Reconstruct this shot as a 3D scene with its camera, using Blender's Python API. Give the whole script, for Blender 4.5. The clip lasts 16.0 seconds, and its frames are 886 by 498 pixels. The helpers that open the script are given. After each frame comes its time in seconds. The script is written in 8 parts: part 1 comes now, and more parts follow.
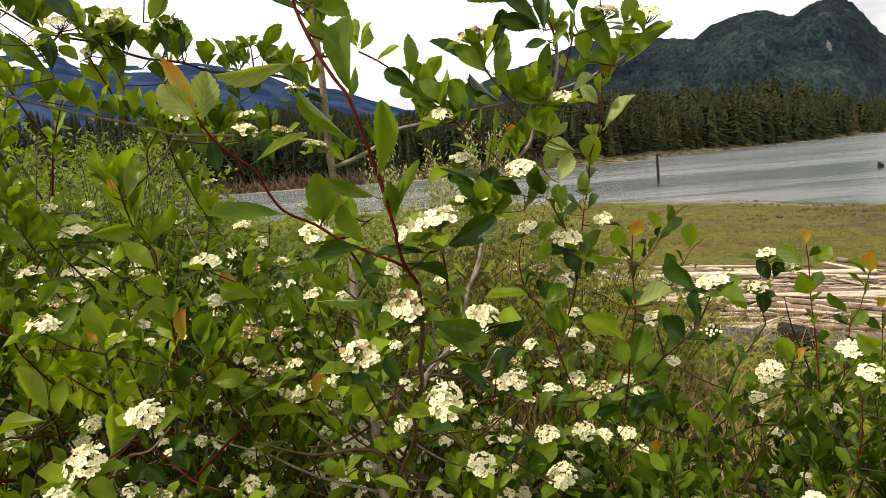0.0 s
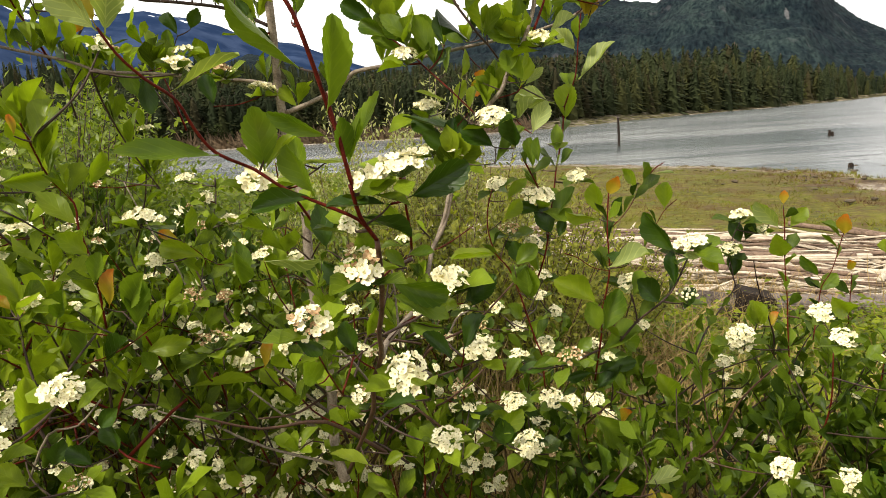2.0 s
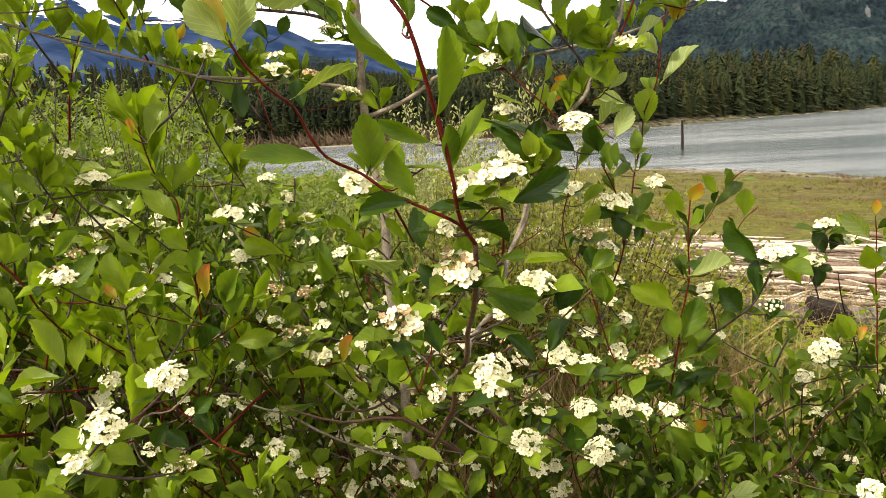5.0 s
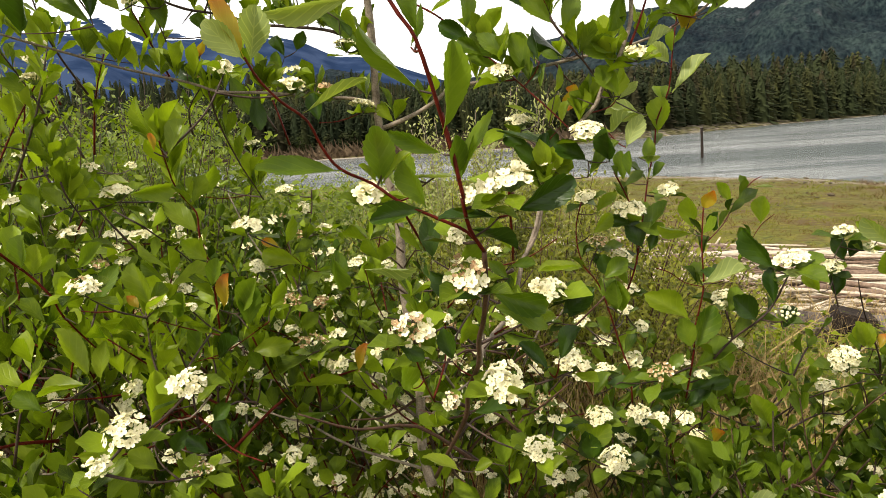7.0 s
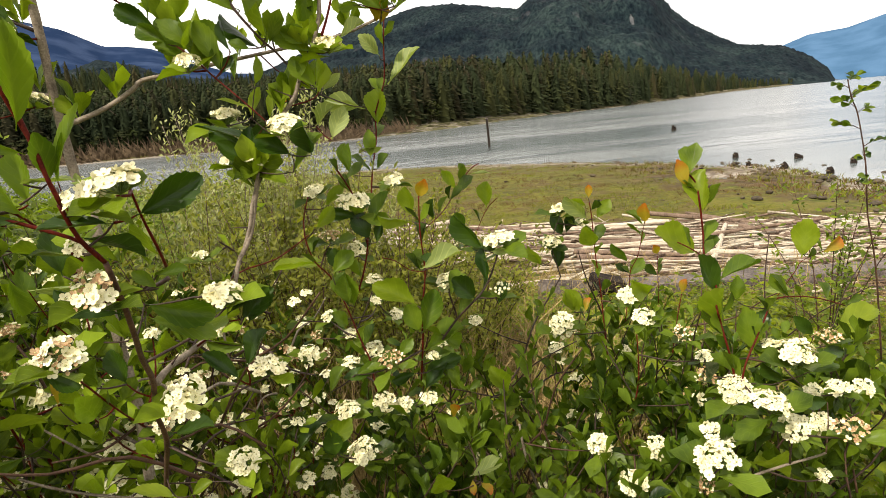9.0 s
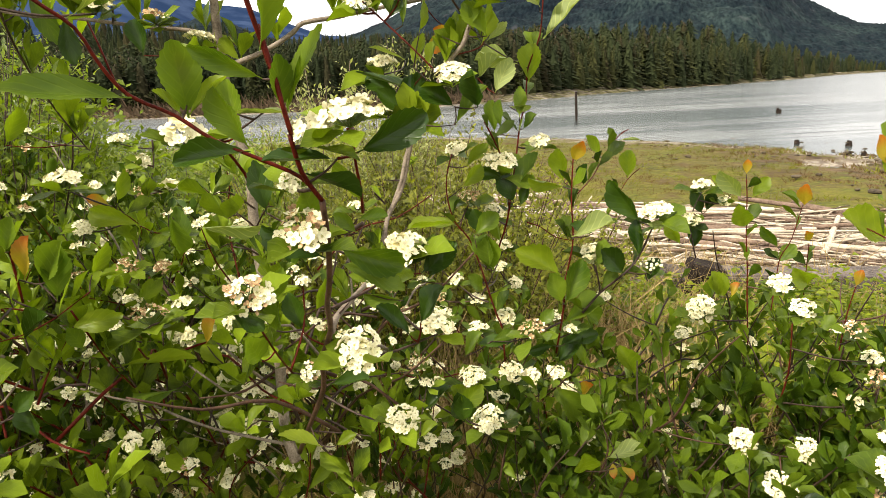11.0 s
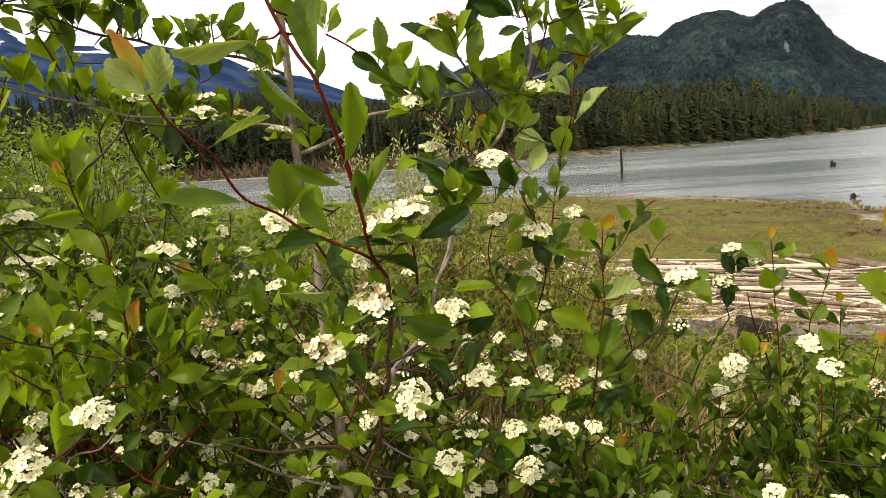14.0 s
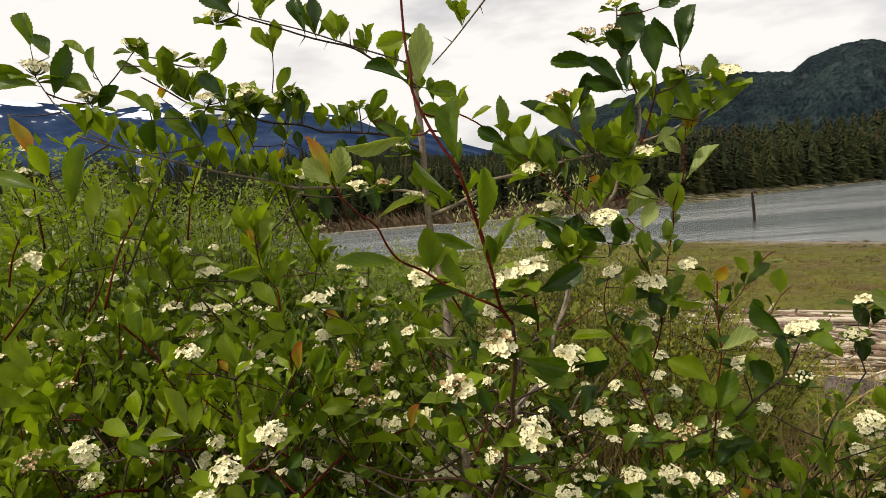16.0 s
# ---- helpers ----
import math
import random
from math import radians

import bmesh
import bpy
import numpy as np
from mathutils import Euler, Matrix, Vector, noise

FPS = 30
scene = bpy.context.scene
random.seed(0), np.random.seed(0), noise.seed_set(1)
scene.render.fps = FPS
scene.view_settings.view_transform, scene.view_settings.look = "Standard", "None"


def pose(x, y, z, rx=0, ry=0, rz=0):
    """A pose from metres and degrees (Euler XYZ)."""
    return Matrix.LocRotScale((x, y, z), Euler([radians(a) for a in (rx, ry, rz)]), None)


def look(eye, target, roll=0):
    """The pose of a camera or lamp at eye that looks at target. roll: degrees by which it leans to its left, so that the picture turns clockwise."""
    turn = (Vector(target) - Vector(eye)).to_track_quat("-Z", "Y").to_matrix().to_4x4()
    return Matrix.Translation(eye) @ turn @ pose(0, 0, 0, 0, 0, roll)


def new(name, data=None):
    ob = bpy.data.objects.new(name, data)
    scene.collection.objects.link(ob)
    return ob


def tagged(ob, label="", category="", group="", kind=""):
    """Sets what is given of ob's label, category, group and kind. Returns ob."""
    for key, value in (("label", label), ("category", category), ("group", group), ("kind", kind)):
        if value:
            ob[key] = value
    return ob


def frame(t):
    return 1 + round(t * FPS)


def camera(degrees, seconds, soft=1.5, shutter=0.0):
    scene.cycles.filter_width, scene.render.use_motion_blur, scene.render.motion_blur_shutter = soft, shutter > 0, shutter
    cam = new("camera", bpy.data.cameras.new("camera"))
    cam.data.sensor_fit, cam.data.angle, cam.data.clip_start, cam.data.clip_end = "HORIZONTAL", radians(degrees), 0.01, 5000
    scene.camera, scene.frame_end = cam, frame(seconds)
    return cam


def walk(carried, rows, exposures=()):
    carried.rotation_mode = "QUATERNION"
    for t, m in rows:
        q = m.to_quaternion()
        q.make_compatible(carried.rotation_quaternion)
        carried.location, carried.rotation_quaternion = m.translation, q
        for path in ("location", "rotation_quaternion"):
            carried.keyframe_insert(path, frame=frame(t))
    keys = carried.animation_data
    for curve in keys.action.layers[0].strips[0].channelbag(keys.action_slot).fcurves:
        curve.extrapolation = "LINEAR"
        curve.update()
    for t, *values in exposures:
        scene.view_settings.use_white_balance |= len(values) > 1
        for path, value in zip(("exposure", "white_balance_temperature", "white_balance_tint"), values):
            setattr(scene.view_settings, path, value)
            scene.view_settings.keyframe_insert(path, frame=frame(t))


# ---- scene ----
cam = camera(72.2, 16.0, soft=0.7)
PATH = [
    (0, (0.008, 0.025, 1.546), (-0.017, 2.005, 1.265), -4.69),
    (0.5, (0.005, 0.051, 1.540), (-0.029, 2.024, 1.217), -4.70),
    (1, (0.001, 0.069, 1.537), (-0.008, 2.036, 1.178), -4.22),
    (1.5, (0.001, 0.087, 1.531), (0.052, 2.048, 1.141), -3.87),
    (2, (0.005, 0.099, 1.528), (0.097, 2.053, 1.114), -3.61),
    (2.5, (0.002, 0.108, 1.525), (0.083, 2.060, 1.096), -3.61),
    (3, (-0.005, 0.115, 1.523), (0.061, 2.065, 1.084), -3.40),
    (3.5, (-0.004, 0.114, 1.523), (0.075, 2.064, 1.083), -3.21),
    (4, (-0.007, 0.110, 1.526), (0.031, 2.062, 1.092), -3.28),
    (4.5, (-0.010, 0.099, 1.530), (-0.014, 2.056, 1.117), -3.24),
    (4.7, (-0.017, 0.095, 1.533), (-0.051, 2.052, 1.125), -3.22),
    (6.8, (-0.052, 0.069, 1.537), (-0.347, 2.016, 1.187), -3.49),
    (7, (-0.021, 0.079, 1.534), (-0.164, 2.040, 1.171), -3.92),
    (7.5, (0.039, 0.083, 1.533), (0.188, 2.038, 1.138), -4.44),
    (8, (0.082, 0.079, 1.533), (0.451, 2.001, 1.120), -4.35),
    (8.5, (0.106, 0.074, 1.528), (0.554, 1.978, 1.110), -4.99),
    (9, (0.106, 0.088, 1.523), (0.575, 1.984, 1.093), -5.10),
    (9.5, (0.098, 0.108, 1.519), (0.507, 2.010, 1.055), -4.79),
    (10, (0.038, 0.144, 1.511), (0.310, 2.059, 1.001), -3.25),
    (10.2, (0.026, 0.148, 1.509), (0.258, 2.068, 0.997), -3.03),
    (12.3, (0.004, 0.119, 1.521), (0.231, 2.053, 1.065), -2.30),
    (12.5, (0.007, 0.109, 1.524), (0.238, 2.048, 1.090), -2.50),
    (13, (0.005, 0.080, 1.535), (0.216, 2.032, 1.154), -2.77),
    (13.5, (0.006, 0.063, 1.538), (0.196, 2.023, 1.193), -3.14),
    (14, (0.004, 0.048, 1.544), (0.089, 2.020, 1.226), -3.57),
    (14.5, (-0.008, 0.023, 1.547), (-0.057, 2.004, 1.281), -3.97),
    (15, (-0.001, -0.013, 1.560), (-0.153, 1.970, 1.348), -4.58),
    (15.5, (0.003, -0.035, 1.559), (-0.215, 1.947, 1.397), -5.02),
    (16, (-0.000, -0.052, 1.563), (-0.283, 1.924, 1.431), -4.96),
]
EXPOSURES = [(0, -0.4, 6860, 11.8), (1.5, -0.28, 6860, 11.8), (3.5, 0.06, 6860, 11.8), (4.5, 0.12, 6860, 11.8), (5.2, 0.05, 6860, 11.8), (7, -0.14, 6860, 11.8), (9, -0.19, 6860, 11.8), (10, 0.08, 6860, 11.8), (12.5, 0.12, 6860, 11.8), (13, -0.12, 6860, 11.8), (13.5, -0.22, 6860, 11.8), (14, -0.26, 6860, 11.8), (14.5, -0.42, 6860, 11.8), (16, -0.78, 6860, 11.8)]
walk(cam, [(t, look(eye, target, roll)) for t, eye, target, roll in PATH], EXPOSURES)

# ---- world and sun
world = bpy.data.worlds.new("overcast_sky")
scene.world = world
world.use_nodes = True
wn, wl = world.node_tree.nodes, world.node_tree.links
wn.clear()
sky = wn.new("ShaderNodeTexSky")
sky.sky_type, sky.sun_disc = "NISHITA", False
sky.sun_elevation, sky.sun_rotation = radians(47), radians(235)
skylit = wn.new("ShaderNodeVectorMath")
skylit.operation = "SCALE"
skylit.inputs["Scale"].default_value = 0.12
coords = wn.new("ShaderNodeTexCoord")
stretch = wn.new("ShaderNodeMapping")
stretch.inputs["Scale"].default_value = (1.0, 1.0, 3.2)
clouds = wn.new("ShaderNodeTexNoise")
clouds.inputs["Scale"].default_value = 2.6
clouds.inputs["Detail"].default_value = 7.0
clouds.inputs["Roughness"].default_value = 0.55
ramp = wn.new("ShaderNodeValToRGB")
ramp.color_ramp.elements[0].position, ramp.color_ramp.elements[0].color = 0.36, (1.12, 1.15, 1.2, 1)
ramp.color_ramp.elements[1].position, ramp.color_ramp.elements[1].color = 0.5, (1.82, 1.81, 1.78, 1)
veil = wn.new("ShaderNodeMixRGB")
veil.inputs["Fac"].default_value = 0.9
back = wn.new("ShaderNodeBackground")
back.inputs["Strength"].default_value = 1.0
wout = wn.new("ShaderNodeOutputWorld")
wl.new(coords.outputs["Generated"], stretch.inputs["Vector"])
wl.new(stretch.outputs["Vector"], clouds.inputs["Vector"])
wl.new(clouds.outputs["Fac"], ramp.inputs["Fac"])
wl.new(sky.outputs["Color"], skylit.inputs[0])
wl.new(skylit.outputs["Vector"], veil.inputs["Color1"])
wl.new(ramp.outputs["Color"], veil.inputs["Color2"])
wl.new(veil.outputs["Color"], back.inputs["Color"])
wl.new(back.outputs["Background"], wout.inputs["Surface"])

sun = bpy.data.lights.new("sun", "SUN")
sun.energy, sun.angle, sun.color = 5.4, radians(5), (1.0, 0.95, 0.84)
sun_ob = new("sun", sun)
sun_ob.matrix_world = look((-13, -9, 17), (0, 0, 0))


# ---- materials
def material(name, rough=0.6, spec=0.4):
    m = bpy.data.materials.new(name)
    m.use_nodes = True
    b = m.node_tree.nodes["Principled BSDF"]
    b.inputs["Roughness"].default_value = rough
    b.inputs["Specular IOR Level"].default_value = spec
    return m, m.node_tree.nodes, m.node_tree.links, b


def mottled(name, dark, light, scale=40.0, fine=220.0, rough=0.75, bump=0.4, depth=0.002, spec=0.25, object_space=False, contrast=0.5):
    """Two colours mixed by noise at two scales, with a fine relief."""
    m, n, l, b = material(name, rough, spec)
    co = n.new("ShaderNodeTexCoord")
    geo = n.new("ShaderNodeNewGeometry")
    src = co.outputs["Object"] if object_space else geo.outputs["Position"]
    big, small = n.new("ShaderNodeTexNoise"), n.new("ShaderNodeTexNoise")
    big.inputs["Scale"].default_value, small.inputs["Scale"].default_value = scale, fine
    big.inputs["Detail"].default_value, small.inputs["Detail"].default_value = 4, 3
    l.new(src, big.inputs["Vector"])
    l.new(src, small.inputs["Vector"])
    mix = n.new("ShaderNodeMath")
    mix.operation = "MULTIPLY_ADD"
    mix.inputs[1].default_value, mix.inputs[2].default_value = 0.5, 0.0
    l.new(small.outputs["Fac"], mix.inputs[0])
    add = n.new("ShaderNodeMath")
    add.operation = "MULTIPLY_ADD"
    add.inputs[1].default_value = 0.5
    l.new(big.outputs["Fac"], add.inputs[0])
    l.new(mix.outputs[0], add.inputs[2])
    r = n.new("ShaderNodeValToRGB")
    r.color_ramp.elements[0].position, r.color_ramp.elements[0].color = 0.5 - contrast * 0.28, (*dark, 1)
    r.color_ramp.elements[1].position, r.color_ramp.elements[1].color = 0.5 + contrast * 0.28, (*light, 1)
    l.new(add.outputs[0], r.inputs["Fac"])
    l.new(r.outputs["Color"], b.inputs["Base Color"])
    bp = n.new("ShaderNodeBump")
    bp.inputs["Strength"].default_value, bp.inputs["Distance"].default_value = bump, depth
    l.new(small.outputs["Fac"], bp.inputs["Height"])
    l.new(bp.outputs["Normal"], b.inputs["Normal"])
    return m


def leafy(name, colour, light, rough=0.42, glow=0.42, veins=0.09, spread=0.5, island=False, tip=None, gloss=0.26):
    """A leaf: veined, a little translucent, each of its own shade."""
    m, n, l, b = material(name, rough - 0.04, gloss)
    uv = n.new("ShaderNodeTexCoord")
    sep = n.new("ShaderNodeSeparateXYZ")
    l.new(uv.outputs["UV"], sep.inputs[0])
    off = n.new("ShaderNodeMath")
    off.operation = "ABSOLUTE"
    half = n.new("ShaderNodeMath")
    half.operation, half.inputs[1].default_value = "SUBTRACT", 0.5
    l.new(sep.outputs["X"], half.inputs[0])
    l.new(half.outputs[0], off.inputs[0])
    run = n.new("ShaderNodeMath")
    run.operation, run.inputs[1].default_value = "MULTIPLY_ADD", -0.75
    l.new(off.outputs[0], run.inputs[0])
    l.new(sep.outputs["Y"], run.inputs[2])
    wave = n.new("ShaderNodeMath")
    wave.operation, wave.inputs[1].default_value = "MULTIPLY", 34.0
    l.new(run.outputs[0], wave.inputs[0])
    sine = n.new("ShaderNodeMath")
    sine.operation = "SINE"
    l.new(wave.outputs[0], sine.inputs[0])
    side = n.new("ShaderNodeMapRange")
    side.inputs["From Min"].default_value, side.inputs["From Max"].default_value = 0.72, 1.0
    l.new(sine.outputs[0], side.inputs["Value"])
    rib = n.new("ShaderNodeMapRange")
    rib.inputs["From Min"].default_value, rib.inputs["From Max"].default_value = 0.035, 0.0
    l.new(off.outputs[0], rib.inputs["Value"])
    both = n.new("ShaderNodeMath")
    both.operation = "MAXIMUM"
    l.new(side.outputs[0], both.inputs[0])
    l.new(rib.outputs[0], both.inputs[1])
    geo, info = n.new("ShaderNodeNewGeometry"), n.new("ShaderNodeObjectInfo")
    blotch = n.new("ShaderNodeTexNoise")
    blotch.inputs["Scale"].default_value, blotch.inputs["Detail"].default_value = 32.0, 5.0
    l.new(geo.outputs["Position"], blotch.inputs["Vector"])
    shade = n.new("ShaderNodeMixRGB")
    shade.inputs["Color1"].default_value, shade.inputs["Color2"].default_value = (*colour, 1), (*light, 1)
    own = n.new("ShaderNodeMath")
    own.operation, own.inputs[1].default_value = "MULTIPLY_ADD", spread
    l.new(geo.outputs["Random Per Island"] if island else info.outputs["Random"], own.inputs[0])
    wob = n.new("ShaderNodeMath")
    wob.operation, wob.inputs[1].default_value, wob.inputs[2].default_value = "MULTIPLY_ADD", 1.5, -0.55
    l.new(blotch.outputs["Fac"], wob.inputs[0])
    l.new(wob.outputs[0], own.inputs[2])
    own.use_clamp = True
    l.new(own.outputs[0], shade.inputs["Fac"])
    last = shade
    if tip:
        ends = n.new("ShaderNodeMixRGB")
        ends.inputs["Color2"].default_value = (*tip, 1)
        reach = n.new("ShaderNodeMapRange")
        reach.inputs["From Min"].default_value, reach.inputs["From Max"].default_value = 0.55, 1.0
        l.new(sep.outputs["Y"], reach.inputs["Value"])
        l.new(reach.outputs[0], ends.inputs["Fac"])
        l.new(last.outputs[0], ends.inputs["Color1"])
        last = ends
    veined = n.new("ShaderNodeMixRGB")
    veined.inputs["Color2"].default_value = (min(1, light[0] * 1.5 + 0.03), min(1, light[1] * 1.35 + 0.03), light[2] * 1.3 + 0.02, 1)
    amount = n.new("ShaderNodeMath")
    amount.operation, amount.inputs[1].default_value = "MULTIPLY", veins
    l.new(both.outputs[0], amount.inputs[0])
    l.new(amount.outputs[0], veined.inputs["Fac"])
    l.new(last.outputs[0], veined.inputs["Color1"])
    l.new(veined.outputs[0], b.inputs["Base Color"])
    bump = n.new("ShaderNodeBump")
    bump.inputs["Strength"].default_value, bump.inputs["Distance"].default_value = 0.3, 0.0008
    bump.invert = True
    l.new(both.outputs[0], bump.inputs["Height"])
    l.new(bump.outputs["Normal"], b.inputs["Normal"])
    thin = n.new("ShaderNodeBsdfTranslucent")
    warm = n.new("ShaderNodeMixRGB")
    warm.blend_type, warm.inputs["Fac"].default_value = "MULTIPLY", 1.0
    warm.inputs["Color2"].default_value = (1.38, 1.5, 0.5, 1)
    l.new(veined.outputs[0], warm.inputs["Color1"])
    l.new(warm.outputs[0], thin.inputs["Color"])
    joint = n.new("ShaderNodeMixShader")
    joint.inputs["Fac"].default_value = glow
    l.new(b.outputs["BSDF"], joint.inputs[1])
    l.new(thin.outputs["BSDF"], joint.inputs[2])
    l.new(joint.outputs[0], n["Material Output"].inputs["Surface"])
    return m


LEAF = {
    "g": leafy("leaf_mid_green", (0.045, 0.088, 0.006), (0.165, 0.235, 0.018), glow=0.36),
    "d": leafy("leaf_dark_green", (0.012, 0.034, 0.003), (0.05, 0.095, 0.008), rough=0.36, glow=0.2),
    "y": leafy("leaf_young_green", (0.12, 0.175, 0.008), (0.24, 0.3, 0.024), glow=0.46),
    "o": leafy("leaf_orange_shoot", (0.3, 0.2, 0.02), (0.36, 0.28, 0.03), glow=0.4, tip=(0.42, 0.1, 0.015)),
    "p": leafy("leaf_pale_underside", (0.16, 0.21, 0.05), (0.28, 0.33, 0.11), rough=0.55, glow=0.3, veins=0.4),
}
FOLIAGE = leafy("hawthorn_foliage", (0.007, 0.021, 0.002), (0.19, 0.265, 0.014), island=True, spread=0.9, glow=0.28, gloss=0.12)
GLOSSY = leafy("hawthorn_glossy_foliage", (0.009, 0.026, 0.003), (0.125, 0.185, 0.012), island=True, spread=0.85, glow=0.26, gloss=0.18)
UNDERGROWTH = leafy("undergrowth_foliage", (0.03, 0.055, 0.003), (0.22, 0.265, 0.007), island=True, spread=0.8, veins=0.12)
OLD_SHADE_LEAF = leafy("hawthorn_old_and_shaded_foliage", (0.012, 0.032, 0.002), (0.065, 0.11, 0.007), island=True, spread=0.8, glow=0.12, gloss=0.12)
YOUNGLEAF = leafy("hawthorn_young_foliage", (0.035, 0.07, 0.003), (0.23, 0.3, 0.018), island=True, spread=0.9, glow=0.42, gloss=0.14)
BRAMBLE = leafy("shrub_foliage", (0.035, 0.07, 0.003), (0.2, 0.26, 0.012), island=True, spread=0.8, veins=0.15)
SUNNY = leafy("sunny_shrub_foliage", (0.035, 0.065, 0.004), (0.18, 0.235, 0.016), island=True, spread=0.8, veins=0.15)
OLIVE = leafy("olive_foliage", (0.038, 0.05, 0.008), (0.24, 0.245, 0.032), island=True, spread=0.85, veins=0.1, rough=0.6)
WILLOW = leafy("willow_foliage", (0.15, 0.17, 0.055), (0.38, 0.39, 0.18), island=True, spread=0.8, veins=0.1, rough=0.6)
BARK = mottled("grey_brown_bark", (0.11, 0.083, 0.06), (0.31, 0.255, 0.19), 60, 400, 0.7, 0.5, 0.001)
GREYBARK = mottled("weathered_bark", (0.11, 0.085, 0.062), (0.28, 0.225, 0.17), 60, 400, 0.8, 0.5, 0.001)
DARKBARK = mottled("dark_twig_bark", (0.02, 0.012, 0.009), (0.075, 0.044, 0.032), 80, 400, 0.55, 0.4, 0.001)
BROWNBARK = mottled("brown_bark", (0.032, 0.015, 0.009), (0.105, 0.054, 0.033), 60, 400, 0.6, 0.5, 0.001)
REDBARK = mottled("red_twig_bark", (0.04, 0.005, 0.003), (0.125, 0.015, 0.008), 90, 500, 0.5, 0.5, 0.0008, 0.08)
PETAL = mottled("ivory_petal", (0.76, 0.7, 0.4), (0.92, 0.88, 0.63), 90, 500, 0.6, 0.15, 0.0004)
FADED = mottled("faded_brown_petal", (0.26, 0.13, 0.05), (0.62, 0.45, 0.25), 120, 500, 0.8, 0.3, 0.0005)
HEART = mottled("yellow_green_flower_centre", (0.34, 0.34, 0.1), (0.6, 0.56, 0.28), 200, 800, 0.7, 0.2, 0.0004)
ANTHER = mottled("brown_anthers", (0.25, 0.11, 0.05), (0.5, 0.28, 0.14), 200, 800, 0.8, 0.2, 0.0004)
STALK = mottled("green_flower_stalk", (0.08, 0.14, 0.03), (0.16, 0.2, 0.06), 90, 500, 0.6, 0.2, 0.0004)
DRIFT = mottled("bleached_driftwood", (0.27, 0.21, 0.145), (0.68, 0.6, 0.47), 9, 60, 0.85, 0.6, 0.006, object_space=True)
DRIFTDARK = mottled("damp_brown_driftwood", (0.08, 0.052, 0.036), (0.26, 0.18, 0.13), 9, 60, 0.85, 0.6, 0.006)
TIMBER = mottled("grey_weathered_timber", (0.05, 0.04, 0.036), (0.22, 0.18, 0.155), 7, 70, 0.85, 0.7, 0.006)
STONE = mottled("shore_stone", (0.03, 0.024, 0.015), (0.13, 0.1, 0.065), 7, 40, 0.85, 0.6, 0.01)
STRAW = mottled("dry_straw", (0.19, 0.125, 0.045), (0.46, 0.34, 0.145), 20, 90, 0.8, 0.2, 0.001)
STRAWBRUSH = mottled("dead_brush", (0.04, 0.027, 0.015), (0.14, 0.095, 0.052), 0.5, 3, 0.9, 0.2, 0.02)
GRASS = mottled("meadow_grass", (0.085, 0.06, 0.009), (0.16, 0.15, 0.01), 0.6, 6, 0.8, 0.2, 0.001, contrast=0.22)

GREEN_GRASS = mottled("green_marsh_grass", (0.09, 0.1, 0.008), (0.175, 0.185, 0.011), 0.8, 7, 0.8, 0.2, 0.001)
BROWN_GRASS = mottled("brown_marsh_grass", (0.075, 0.042, 0.016), (0.14, 0.085, 0.03), 0.8, 7, 0.8, 0.2, 0.001)


SEDGE = mottled("pale_sedge", (0.07, 0.068, 0.03), (0.17, 0.155, 0.08), 0.3, 2, 0.9, 0.2, 0.02, 0.1)
SEDGEDRY = mottled("dry_shore_litter", (0.1, 0.085, 0.06), (0.28, 0.245, 0.19), 0.3, 2, 0.9, 0.2, 0.02, 0.1)


def conifer_material(name, dark, light):
    """Needles of many shades: each bough its own, on top of wide drifts of olive and brown."""
    m, n, l, b = material(name, 0.95, 0.05)
    geo, t = n.new("ShaderNodeNewGeometry"), n.new("ShaderNodeTexNoise")
    t.inputs["Scale"].default_value, t.inputs["Detail"].default_value = 0.06, 3
    l.new(geo.outputs["Position"], t.inputs["Vector"])
    own = n.new("ShaderNodeMath")
    own.operation, own.inputs[1].default_value, own.inputs[2].default_value = "MULTIPLY_ADD", 0.3, 0.1
    l.new(geo.outputs["Random Per Island"], own.inputs[0])
    r = n.new("ShaderNodeValToRGB")
    r.color_ramp.elements[0].position, r.color_ramp.elements[0].color = 0.35, (*dark, 1)
    r.color_ramp.elements[1].position, r.color_ramp.elements[1].color = 0.65, (*light, 1)
    l.new(t.outputs["Fac"], r.inputs["Fac"])
    x = n.new("ShaderNodeMixRGB")
    x.inputs["Color2"].default_value = (0.008, 0.014, 0.009, 1)
    l.new(own.outputs[0], x.inputs["Fac"])
    l.new(r.outputs[0], x.inputs["Color1"])
    l.new(x.outputs[0], b.inputs["Base Color"])
    return m


